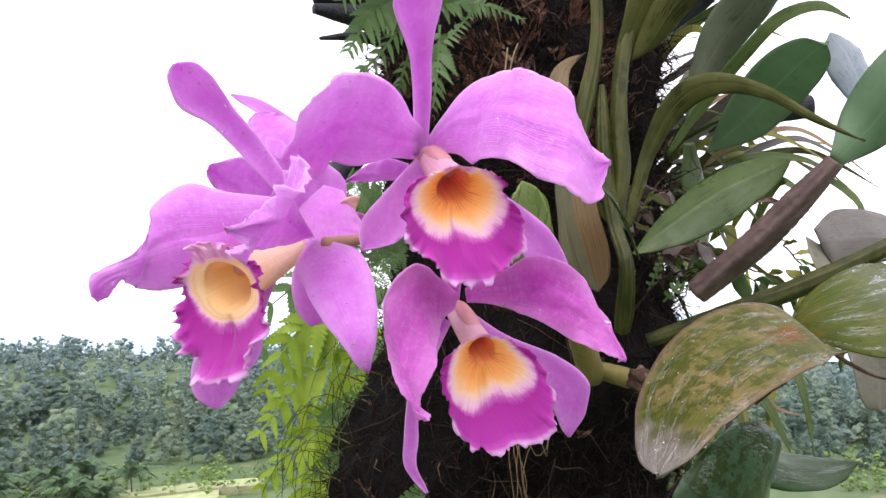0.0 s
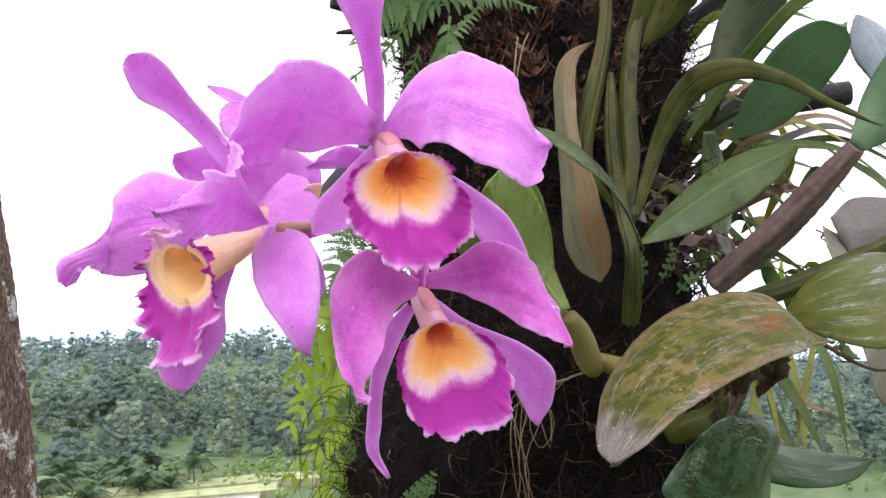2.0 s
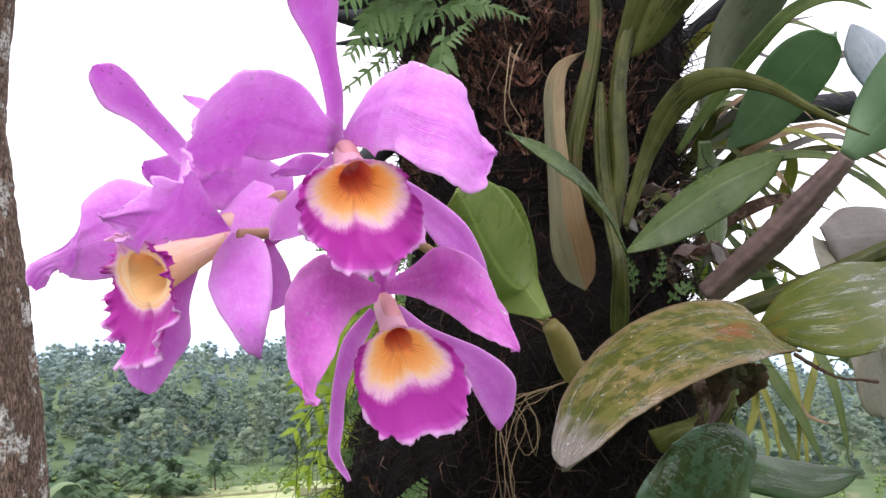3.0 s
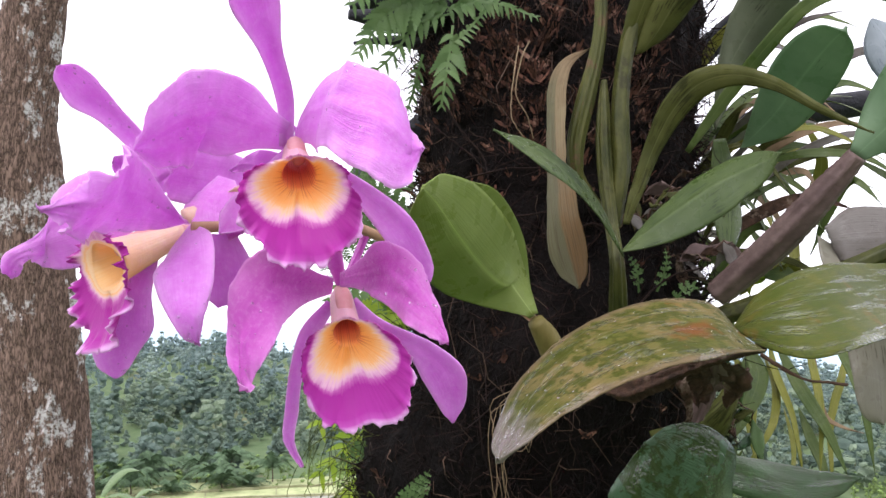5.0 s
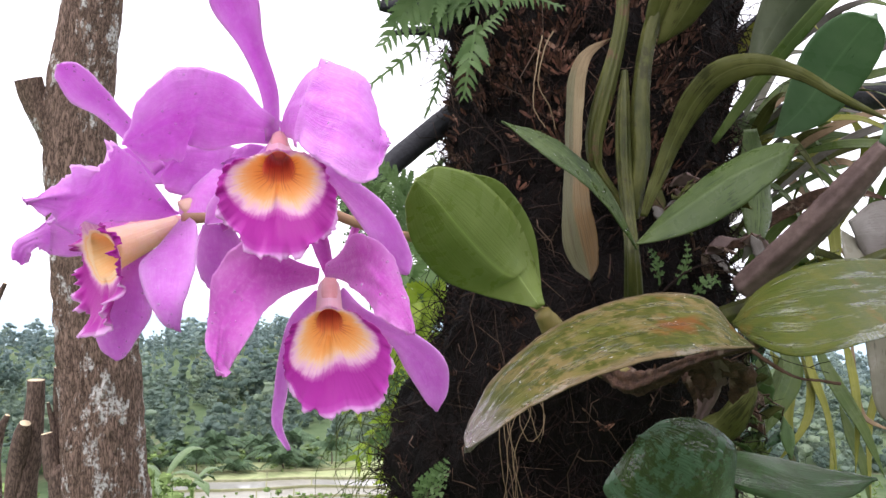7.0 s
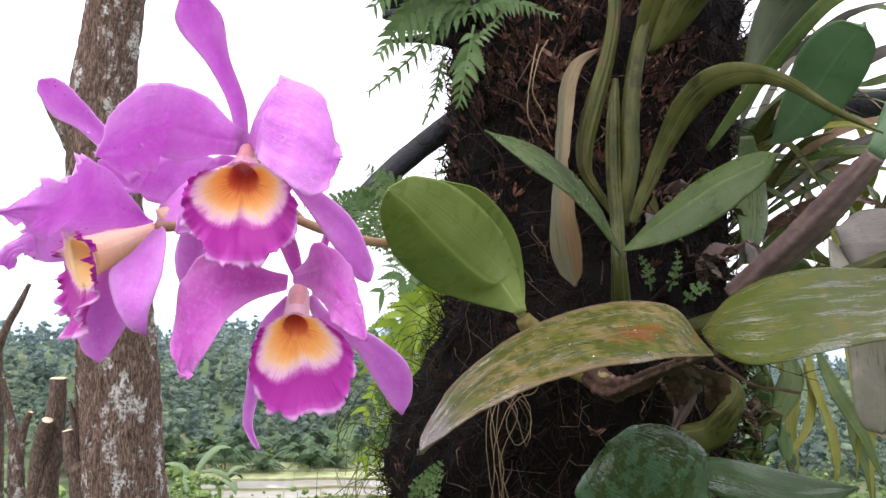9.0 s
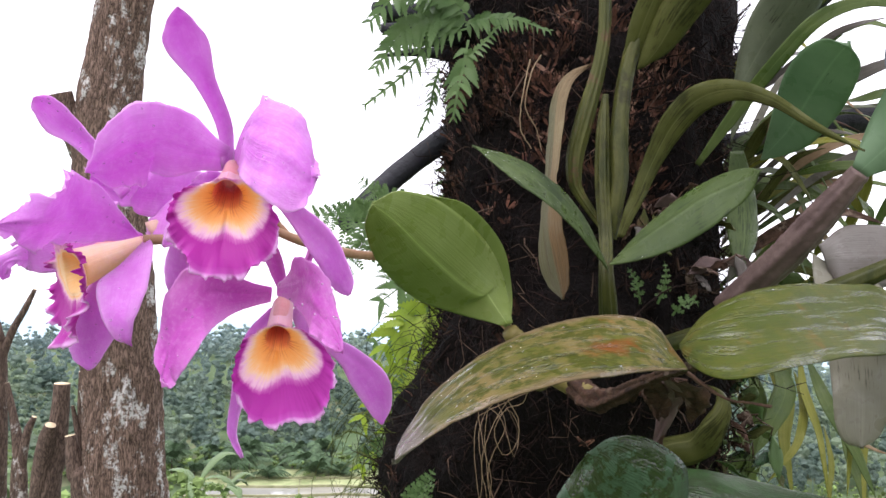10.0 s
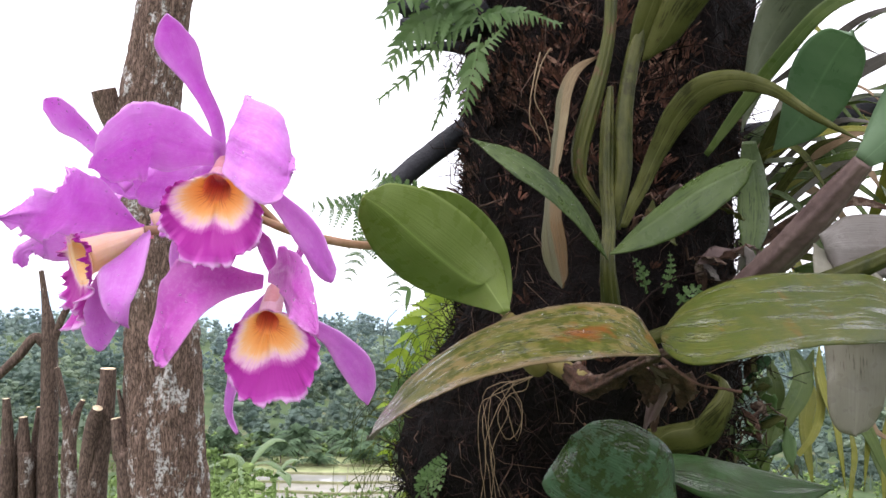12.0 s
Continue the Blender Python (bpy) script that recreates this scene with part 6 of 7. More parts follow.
tube("cane", [(0.1800, 0.758, 1.585), (0.1830, 0.755, 1.612), (0.1870, 0.754, 1.643), (0.1862, 0.754, 1.6805), (0.1884, 0.755, 1.718), (0.1945, 0.756, 1.7557), (0.2030, 0.757, 1.785), (0.212, 0.760, 1.83)], [0.0050, 0.0072, 0.0084, 0.0086, 0.0078, 0.0076, 0.0078, 0.0050], CANE_GREEN, clump, "smooth green cane with dark flecks", 32, 60, 0.02, ridges=6, groove=0.12)
blade("leaf", [((0.1930, 0.7560, 1.7450), (-0.0040, -0.0016, 0.0003), 0.0000),
    ((0.1985, 0.7540, 1.7650), (-0.0080, -0.0033, 0.0015), 0.0020),
    ((0.2080, 0.7470, 1.7900), (-0.0110, -0.0043, 0.0030), 0.0041),
    ((0.2200, 0.7380, 1.8150), (-0.0105, -0.0040, 0.0032), 0.0043),
    ((0.2340, 0.7260, 1.8420), (-0.0027, -0.0011, 0.0010), 0.0)], LEAF_ARCH, clump, "upright grey-green leaf beside the canes", 0.0016, 0.001, 2, 0.08, 51, 11, 36)
blade("leaf", [((0.2060, 0.7588, 1.7493), (0.0050, 0.0016, 0.0029), 0.0000),
    ((0.2202, 0.7571, 1.7683), (0.0114, 0.0046, -0.0035), -0.0047),
    ((0.2397, 0.7459, 1.7964), (0.0149, 0.0062, -0.0072), -0.0048),
    ((0.2634, 0.7314, 1.8197), (0.0133, 0.0056, -0.0071), 0.0013),
    ((0.2859, 0.7272, 1.8412), (0.0024, 0.0011, -0.0024), -0.0000)], LEAF_ARCH, clump, "olive leaf rising to the upper edge of the clump", 0.0016, 0.001, 2, 0.05, 52, 11, 30)

# ---- the large clump beyond ----
far = thing("orchid_plant", "tall orchid with broad bluish leaves and a purple-sheathed cane", "orchid", (0.30, 0.86, 1.52), "orchids on the trunk")
blade("leaf", [((0.3257, 0.9191, 1.6902), (-0.0007, -0.0040, -0.0011), 0.0000),
    ((0.3379, 0.8955, 1.7012), (0.0082, -0.0030, -0.0116), -0.0005),
    ((0.3491, 0.8682, 1.7123), (0.0164, -0.0016, -0.0190), -0.0010),
    ((0.3579, 0.8346, 1.7261), (0.0228, 0.0004, -0.0197), -0.0013),
    ((0.3646, 0.8019, 1.7378), (0.0254, 0.0027, -0.0174), -0.0012),
    ((0.3710, 0.7713, 1.7465), (0.0223, 0.0040, -0.0144), -0.0007),
    ((0.3763, 0.7492, 1.7508), (0.0142, 0.0044, -0.0099), 0.0012),
    ((0.3782, 0.7339, 1.7482), (0.0004, 0.0013, 0.0003), 0.0040)], LEAF_BLUE, far, "broad upright blue-green leaf", 0.0016, 0.0012, 2, 0.03, 39, 15, 36, blunt=0.0)
blade("leaf", [((0.2925, 0.8879, 1.7050), (0.0010, 0.0078, 0.0019), 0.0000),
    ((0.3004, 0.8793, 1.7356), (-0.0071, 0.0086, 0.0043), 0.0063),
    ((0.3090, 0.8699, 1.7646), (-0.0131, 0.0073, 0.0058), 0.0104),
    ((0.3193, 0.8576, 1.7898), (-0.0195, 0.0034, 0.0076), 0.0101),
    ((0.3314, 0.8422, 1.8115), (-0.0241, -0.0013, 0.0090), 0.0104),
    ((0.3457, 0.8222, 1.8295), (-0.0249, -0.0050, 0.0089), 0.0110),
    ((0.3578, 0.8017, 1.8454), (-0.0202, -0.0060, 0.0068), 0.0068),
    ((0.3693, 0.7813, 1.8601), (-0.0122, -0.0053, 0.0036), -0.0000)], LEAF_TALL, far, "tall grey-green leaf", 0.0016, 0.0012, 2, 0.04, 40, 13, 36, blunt=0.5)
blade("leaf", [((0.3003, 0.9059, 1.6987), (0.0069, 0.0025, 0.0009), -0.0000),
    ((0.3042, 0.9121, 1.6562), (0.0149, 0.0055, 0.0015), 0.0059),
    ((0.3056, 0.9062, 1.6060), (0.0154, 0.0058, 0.0002), 0.0056),
    ((0.3021, 0.8860, 1.5649), (0.0033, 0.0013, -0.0002), 0.0000)], LEAF, far, "short grey-green leaf hanging behind the clump", 0.0014, 0.001, 2, 0.04, 55, 13, 30)
blade("leaf", [((0.2581, 0.8493, 1.6729), (-0.0022, -0.0010, 0.0016), 0.0000),
    ((0.2956, 0.8376, 1.7242), (-0.0051, -0.0023, 0.0039), -0.0000),
    ((0.3357, 0.8163, 1.7720), (-0.0054, -0.0025, 0.0048), -0.0000),
    ((0.3690, 0.8047, 1.8034), (-0.0035, -0.0018, 0.0057), 0.0000),
    ((0.4121, 0.8090, 1.8169), (-0.0003, -0.0006, 0.0052), -0.0000),
    ((0.4516, 0.8247, 1.8082), (0.0005, -0.0000, 0.0021), -0.0000)], STRAP, far, "slender light green leaf", 0.0014, 0.001, 2, 0.05, 41, 9, 36)
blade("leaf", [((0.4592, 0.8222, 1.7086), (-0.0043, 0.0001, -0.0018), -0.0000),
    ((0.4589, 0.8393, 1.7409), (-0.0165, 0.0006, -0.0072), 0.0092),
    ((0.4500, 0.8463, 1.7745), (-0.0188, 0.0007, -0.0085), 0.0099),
    ((0.4387, 0.8438, 1.8002), (-0.0044, 0.0002, -0.0019), -0.0000)], LEAF_PALE, far, "pale leaf with the sky's sheen painted into its colour", 0.0016, 0.0012, 2, 0.03, 42, 13, 30)
blade("leaf", [((0.3890, 0.7555, 1.6435), (-0.0056, -0.0005, 0.0049), 0.0000),
    ((0.4203, 0.7597, 1.6761), (-0.0203, -0.0017, 0.0175), 0.0159),
    ((0.4420, 0.7367, 1.7096), (-0.0234, -0.0020, 0.0208), 0.0171),
    ((0.4638, 0.7088, 1.7416), (-0.0156, -0.0016, 0.0165), 0.0119),
    ((0.4810, 0.6873, 1.7582), (-0.0015, -0.0002, 0.0019), 0.0000)], LEAF_BLUE, far, "broad blue-green leaf at the end of the cane", 0.0016, 0.0012, 2, 0.03, 43, 13, 30)
tube("cane", [(0.2851, 0.8601, 1.5263), (0.333, 0.8138, 1.5734), (0.365, 0.782, 1.612), (0.39, 0.7575, 1.6439)], [0.014, 0.0155, 0.0135, 0.009], SHEATH, far, "cane in a wrinkled purple-brown sheath", 40, 70, 0.05, ridges=7, groove=0.12)
tube("cane", [(0.2039, 0.7605, 1.480), (0.2636, 0.7383, 1.501), (0.3219, 0.7167, 1.522), (0.38, 0.70, 1.548), (0.45, 0.69, 1.585)], [0.0065, 0.0085, 0.0090, 0.008, 0.004], CANE_GREEN, far, "smooth yellow-green cane", 32, 40, 0.02, ridges=7, groove=0.10)
blade("leaf", [((0.3572, 0.7343, 1.5660), (0.0048, 0.0011, -0.0116), 0.0000),
    ((0.3751, 0.7344, 1.5666), (-0.0033, -0.0074, -0.0285), -0.0036),
    ((0.4192, 0.7445, 1.5681), (-0.0063, -0.0080, -0.0228), -0.0003),
    ((0.4729, 0.7658, 1.5590), (-0.0002, 0.0005, -0.0053), -0.0000)], LEAF_GREY, far, "grey weathered leaf", 0.0016, 0.0015, 2, 0.03, 44, 13, 30)
blade("leaf", [((0.3555, 0.7398, 1.5669), (0.0062, -0.0026, -0.0050), -0.0000),
    ((0.3725, 0.7265, 1.5473), (0.0240, -0.0066, -0.0046), -0.0031),
    ((0.3748, 0.7037, 1.5100), (0.0246, -0.0015, 0.0010), 0.0002),
    ((0.3757, 0.6937, 1.4751), (0.0218, 0.0000, 0.0013), 0.0031),
    ((0.3741, 0.6882, 1.4457), (0.0204, 0.0049, 0.0016), 0.0034),
    ((0.3720, 0.6854, 1.4187), (0.0162, 0.0043, 0.0022), 0.0035)], LEAF_OLD, far, "drooping grey-brown leaf", 0.0016, 0.0015, 2, 0.03, 45, 17, 44, blunt=1.0)

# ---- the dark glossy leaves below ----
low = thing("orchid_plant", "orchid with dark glossy wet leaves low on the trunk", "orchid", (0.24, 0.75, 1.36), "orchids on the trunk")
blade("leaf", [((0.2423, 0.6049, 1.3649), (-0.0070, -0.0106, -0.0005), 0.0004),
    ((0.2242, 0.5839, 1.3733), (-0.0237, -0.0184, -0.0145), 0.0068),
    ((0.2125, 0.5645, 1.3918), (-0.0329, -0.0132, -0.0211), 0.0092),
    ((0.1940, 0.5535, 1.4069), (-0.0312, 0.0010, -0.0237), 0.0121),
    ((0.1888, 0.5452, 1.4187), (-0.0160, 0.0060, -0.0147), 0.0055),
    ((0.1842, 0.5407, 1.4198), (-0.0040, 0.0016, -0.0043), 0.0004)], LEAF_ALGAE, low, "round dark green leaf, wet and glossy", 0.0018, 0.001, 2, 0.03, 46, 17, 36)
blade("leaf", [((0.2318, 0.6660, 1.3863), (0.0016, -0.0042, -0.0069), 0.0042),
    ((0.2606, 0.6694, 1.3798), (0.0029, -0.0166, -0.0124), -0.0087),
    ((0.3000, 0.6767, 1.3739), (-0.0004, -0.0206, -0.0111), -0.0015),
    ((0.3370, 0.6909, 1.3714), (-0.0008, -0.0104, -0.0072), -0.0012),
    ((0.3594, 0.6989, 1.3755), (-0.0002, 0.0001, -0.0018), -0.0000)], LEAF_GLOSS, low, "long dark green leaf, wet and glossy", 0.0018, 0.001, 2, 0.04, 47, 15, 36)


# ---- rain on the petals and leaves ----
def drops(label, surfaces, count, seed, small, large):
    rng = np.random.RandomState(seed)
    V, F = [], []
    ring = [(0.0, 1.0, 0.55), (0.62, 0.8, 0.42), (1.0, 1.0, 0.0)]
    for _ in range(count):
        P, N = surfaces[rng.randint(len(surfaces))]
        i, j = rng.randint(3, P.shape[0] - 2), rng.randint(1, P.shape[1] - 1)
        p, n = P[i, j], N[i, j]
        for sgn in (1, -1):
            r = small + (large - small) * rng.rand() ** 3
            a = np.cross(n, (0.3, 0.5, 0.8))
            a /= np.linalg.norm(a)
            b = np.cross(n, a)
            q = p + n * (0.00005 if sgn > 0 else -0.0009)
            k = len(V)
            V.append(q + n * sgn * r * 0.6)
            for rad, high in ((0.7, 0.42), (1.0, 0.0)):
                for w in range(7):
                    V.append(q + (a * math.cos(w * 0.8976) + b * math.sin(w * 0.8976)) * r * rad + n * sgn * r * high)
            for w in range(7):
                F.append((k, k + 1 + w, k + 1 + (w + 1) % 7))
                F.append((k + 1 + w, k + 8 + w, k + 8 + (w + 1) % 7, k + 1 + (w + 1) % 7))
    tagged(mesh("raindrops", V, F, DROP), label, "raindrops", kind="stuff")


DROP, dn_, dl_, db_ = mat("raindrop", 0.03, 0.6)
db_.inputs["Transmission Weight"].default_value = 0.85
db_.inputs["IOR"].default_value = 1.33
db_.inputs["Base Color"].default_value = (0.95, 0.95, 0.98, 1)
drops("small clear raindrops beaded on the petals", [SURFACES[first + k] for k in (0, 1, 6, 7, 11, 12, 13, 14, 15, 18)], 320, 5, 0.0002, 0.0009)
drops("fine raindrops on the leaves", [SURFACES[first + k] for k in (27, 28, 27, 28, 35, 36)], 620, 6, 0.0002, 0.0008)

# ---- ferns on the trunk ----
fern("green fern arching from the top of the trunk", [
    ([(0.0129, 0.8285, 1.8368), (-0.0139, 0.8074, 1.8412), (-0.0456, 0.7868, 1.8169), (-0.0705, 0.7706, 1.7717)], 0.039, 19, 6),
    ([(0.0099, 0.8277, 1.8334), (0.0367, 0.8162, 1.8349), (0.0687, 0.8178, 1.8323), (0.1059, 0.8223, 1.8176)], 0.018, 18, 6),
    ([(0.0130, 0.8291, 1.8304), (-0.0161, 0.7986, 1.8088), (-0.0451, 0.7911, 1.7700), (-0.0848, 0.7792, 1.7338)], 0.021, 13, 6),
    ([(0.0193, 0.8118, 1.8103), (0.0168, 0.8032, 1.7755), (0.0145, 0.7940, 1.7476), (0.0101, 0.7948, 1.7198)], 0.025, 9, 6),
    ([(0.0159, 0.8291, 1.8433), (-0.0107, 0.7957, 1.8654), (-0.0422, 0.7736, 1.8597), (-0.0725, 0.7552, 1.8172)], 0.037, 18, 6),
    ([(0.0107, 0.8108, 1.7849), (0.0283, 0.8058, 1.7946), (0.0398, 0.8091, 1.8075), (0.0541, 0.8026, 1.8197)], 0.014, 9, 6),
    ([(-0.0133, 0.8128, 1.7810), (-0.0225, 0.8220, 1.7583), (-0.0289, 0.8318, 1.7417), (-0.0444, 0.8393, 1.7111)], 0.013, 9, 6)], FERN, (0.01, 0.86, 1.81), seed=2, lobed=True)
fern("dark green fern behind the young leaf", [
    ([(-0.0216, 0.8592, 1.5809), (-0.0553, 0.8017, 1.6035), (-0.0890, 0.7568, 1.6040), (-0.1303, 0.7092, 1.6031)], 0.054, 19, 7),
    ([(-0.0216, 0.8592, 1.5809), (-0.0496, 0.8028, 1.6163), (-0.0608, 0.7652, 1.6294), (-0.0677, 0.7291, 1.6454)], 0.040, 14, 7),
    ([(-0.0277, 0.8575, 1.5741), (-0.0729, 0.7962, 1.5902), (-0.0886, 0.7604, 1.5647), (-0.0901, 0.7314, 1.5221)], 0.034, 14, 7),
    ([(-0.0215, 0.8598, 1.5744), (-0.0433, 0.8089, 1.5727), (-0.0514, 0.7763, 1.5421), (-0.0417, 0.7516, 1.4997)], 0.029, 13, 7)], FERN, (0.0, 0.88, 1.55), seed=3, long=0.24)
fern("yellow-green fern hanging beside the trunk below the blooms", [
    ([(0.03, 1.09, 1.40)] + [(-0.1320, 1.3788, 1.5158), (-0.1940, 1.3381, 1.5175), (-0.2433, 1.3210, 1.4815), (-0.2807, 1.2980, 1.4014)], 0.085, 12, 3),
    ([(0.03, 1.09, 1.40)] + [(-0.1203, 1.3878, 1.4179), (-0.1918, 1.3459, 1.4322), (-0.2411, 1.3287, 1.3975), (-0.2901, 1.3042, 1.3334)], 0.080, 12, 3),
    ([(0.03, 1.09, 1.40)] + [(-0.1177, 1.3950, 1.3397), (-0.1803, 1.3543, 1.3419), (-0.2344, 1.3369, 1.3088), (-0.2899, 1.3122, 1.2469)], 0.085, 12, 3),
    ([(0.03, 1.09, 1.40)] + [(-0.1204, 1.4031, 1.2519), (-0.1732, 1.3618, 1.2612), (-0.2181, 1.3444, 1.2290), (-0.2607, 1.3208, 1.1549)], 0.085, 12, 3)], FERN_LIGHT, (-0.15, 1.3, 1.42), seed=5, lobed=True)
fern("broad-fingered green fern between the blooms and the trunk", [
    ([(0.03, 1.09, 1.40)] + [(-0.1360, 1.4170, 1.5363), (-0.1723, 1.3930, 1.5766), (-0.2181, 1.3717, 1.5867), (-0.2835, 1.3556, 1.5394)], 0.10, 8, 3),
    ([(0.03, 1.09, 1.40)] + [(-0.1128, 1.4080, 1.6361), (-0.1289, 1.3825, 1.6942), (-0.1546, 1.3579, 1.7410), (-0.1702, 1.3345, 1.7765)], 0.06, 7, 3),
    ([(0.03, 1.09, 1.40)] + [(-0.1366, 1.4189, 1.5162), (-0.1840, 1.3984, 1.5175), (-0.2304, 1.3793, 1.5041), (-0.2955, 1.3626, 1.4629)], 0.09, 8, 3)], FERN, (-0.15, 1.35, 1.5), seed=8, lobed=True)
fern("small creeping fern with pale leaflets on the trunk", [
    ([(-0.1439, 0.9796, 1.3788), (-0.1198, 0.9576, 1.4008), (-0.0933, 0.9357, 1.4218), (-0.0711, 0.9138, 1.4434)], 0.018, 9, 2),
    ([(-0.1593, 0.9850, 1.3182), (-0.1282, 0.9630, 1.3413), (-0.1132, 0.9523, 1.3493), (-0.0953, 0.9417, 1.3570)], 0.016, 7, 2),
    ([(-0.0588, 0.8711, 1.2829), (-0.0327, 0.8464, 1.3111), (-0.0203, 0.8387, 1.3293), (-0.0082, 0.8310, 1.3471)], 0.022, 9, 3)], FERN, (-0.05, 0.9, 1.45), seed=6)
fern("small fern among the roots", [
    ([(0.2040, 0.8202, 1.5270), (0.2022, 0.8074, 1.5434), (0.1980, 0.7942, 1.5537), (0.1927, 0.7915, 1.5617)], 0.010, 6, 2),
    ([(0.2208, 0.8158, 1.5273), (0.2267, 0.8059, 1.5438), (0.2289, 0.7948, 1.5570), (0.2272, 0.7933, 1.5678)], 0.009, 7, 2),
    ([(0.2348, 0.8113, 1.5165), (0.2430, 0.8027, 1.5275), (0.2533, 0.8060, 1.5334), (0.2588, 0.7981, 1.5251)], 0.010, 6, 2)], FERN, (0.2, 0.8, 1.5), seed=7)


# ---- strap-leaved plant behind the trunk ----
def strap_plant(label, at, leaves, seed):
    top = thing("strap_leaf_plant", label, "plant", at)
    rng = np.random.RandomState(seed)
    for k, (path, half, material) in enumerate(leaves):
        s = np.linspace(0, 1, 7)
        p = glide(path, s)
        t = np.gradient(p, axis=0)
        side = np.cross(t, (0.3 + 0.2 * rng.normal(), -0.95, 0.2 + 0.2 * rng.normal()))
        side /= np.linalg.norm(side, axis=1, keepdims=True)
        w = half * np.array([0.12, 0.7, 1, 1, 0.8, 0.5, 0.08])
        blade("leaf", [(tuple(p[i]), tuple(side[i] * w[i]), w[i] * 0.25) for i in range(7)], material, top, "", 0.0008, 0.0006, 2, 0.1, seed + k, 7, 30)


strap_plant("strappy yellow-green plant hanging behind the trunk", (0.45, 1.1, 1.4), [
    ([(0.3890, 1.1115, 1.4771), (0.3890, 1.0847, 1.4353), (0.4043, 1.0727, 1.3815), (0.4133, 1.0715, 1.3075)], 0.007, STRAP_YELLOW),
    ([(0.4319, 1.1202, 1.4849), (0.4362, 1.0943, 1.4430), (0.4396, 1.0804, 1.3819), (0.4335, 1.0759, 1.3078)], 0.006, STRAP_YELLOW),
    ([(0.3961, 1.1131, 1.4772), (0.4140, 1.0812, 1.4223), (0.4421, 1.0718, 1.3694), (0.4652, 1.0724, 1.3101)], 0.009, STRAP),
    ([(0.3533, 1.1037, 1.4767), (0.3682, 1.0802, 1.4351), (0.3502, 1.0595, 1.3947), (0.3278, 1.0482, 1.3544)], 0.013, STRAP),
    ([(0.3276, 1.1202, 1.4612), (0.3385, 1.1061, 1.4183), (0.3292, 1.0993, 1.3613), (0.3130, 1.0915, 1.2983)], 0.011, STRAP),
    ([(0.4461, 1.1240, 1.4778), (0.4408, 1.0974, 1.4218), (0.4484, 1.0827, 1.3785), (0.4856, 1.0717, 1.3632)], 0.004, STRAW),
    ([(0.3816, 1.1120, 1.4552), (0.3888, 1.0867, 1.4142), (0.3771, 1.0681, 1.3673), (0.3409, 1.0544, 1.3204)], 0.006, STRAP_YELLOW),
    ([(0.4676, 1.1287, 1.4780), (0.4792, 1.1030, 1.4505), (0.4927, 1.0907, 1.3963), (0.5019, 1.0909, 1.3086)], 0.008, STRAP),
    ([(0.5124, 1.1900, 1.4776), (0.4875, 1.1594, 1.4185), (0.4665, 1.1397, 1.3616), (0.4632, 1.1277, 1.2644)], 0.006, STRAP_YELLOW),
    ([(0.3638, 1.2301, 1.4502), (0.3850, 1.2199, 1.4127), (0.3800, 1.2012, 1.3601), (0.3907, 1.2016, 1.2778)], 0.012, STRAP_YELLOW),
    ([(0.3938, 1.2399, 1.4675), (0.3775, 1.2164, 1.4202), (0.3581, 1.1916, 1.3746), (0.3504, 1.1800, 1.3526)], 0.011, STRAP),
    ([(0.4399, 1.2655, 1.3733), (0.4464, 1.2503, 1.3288), (0.4409, 1.2299, 1.2933), (0.4342, 1.2219, 1.2338)], 0.005, STRAP_YELLOW),
    ([(0.4625, 1.2739, 1.3743), (0.4745, 1.2608, 1.3300), (0.4844, 1.2461, 1.2951), (0.4917, 1.2433, 1.2363)], 0.008, STRAP)], 3)
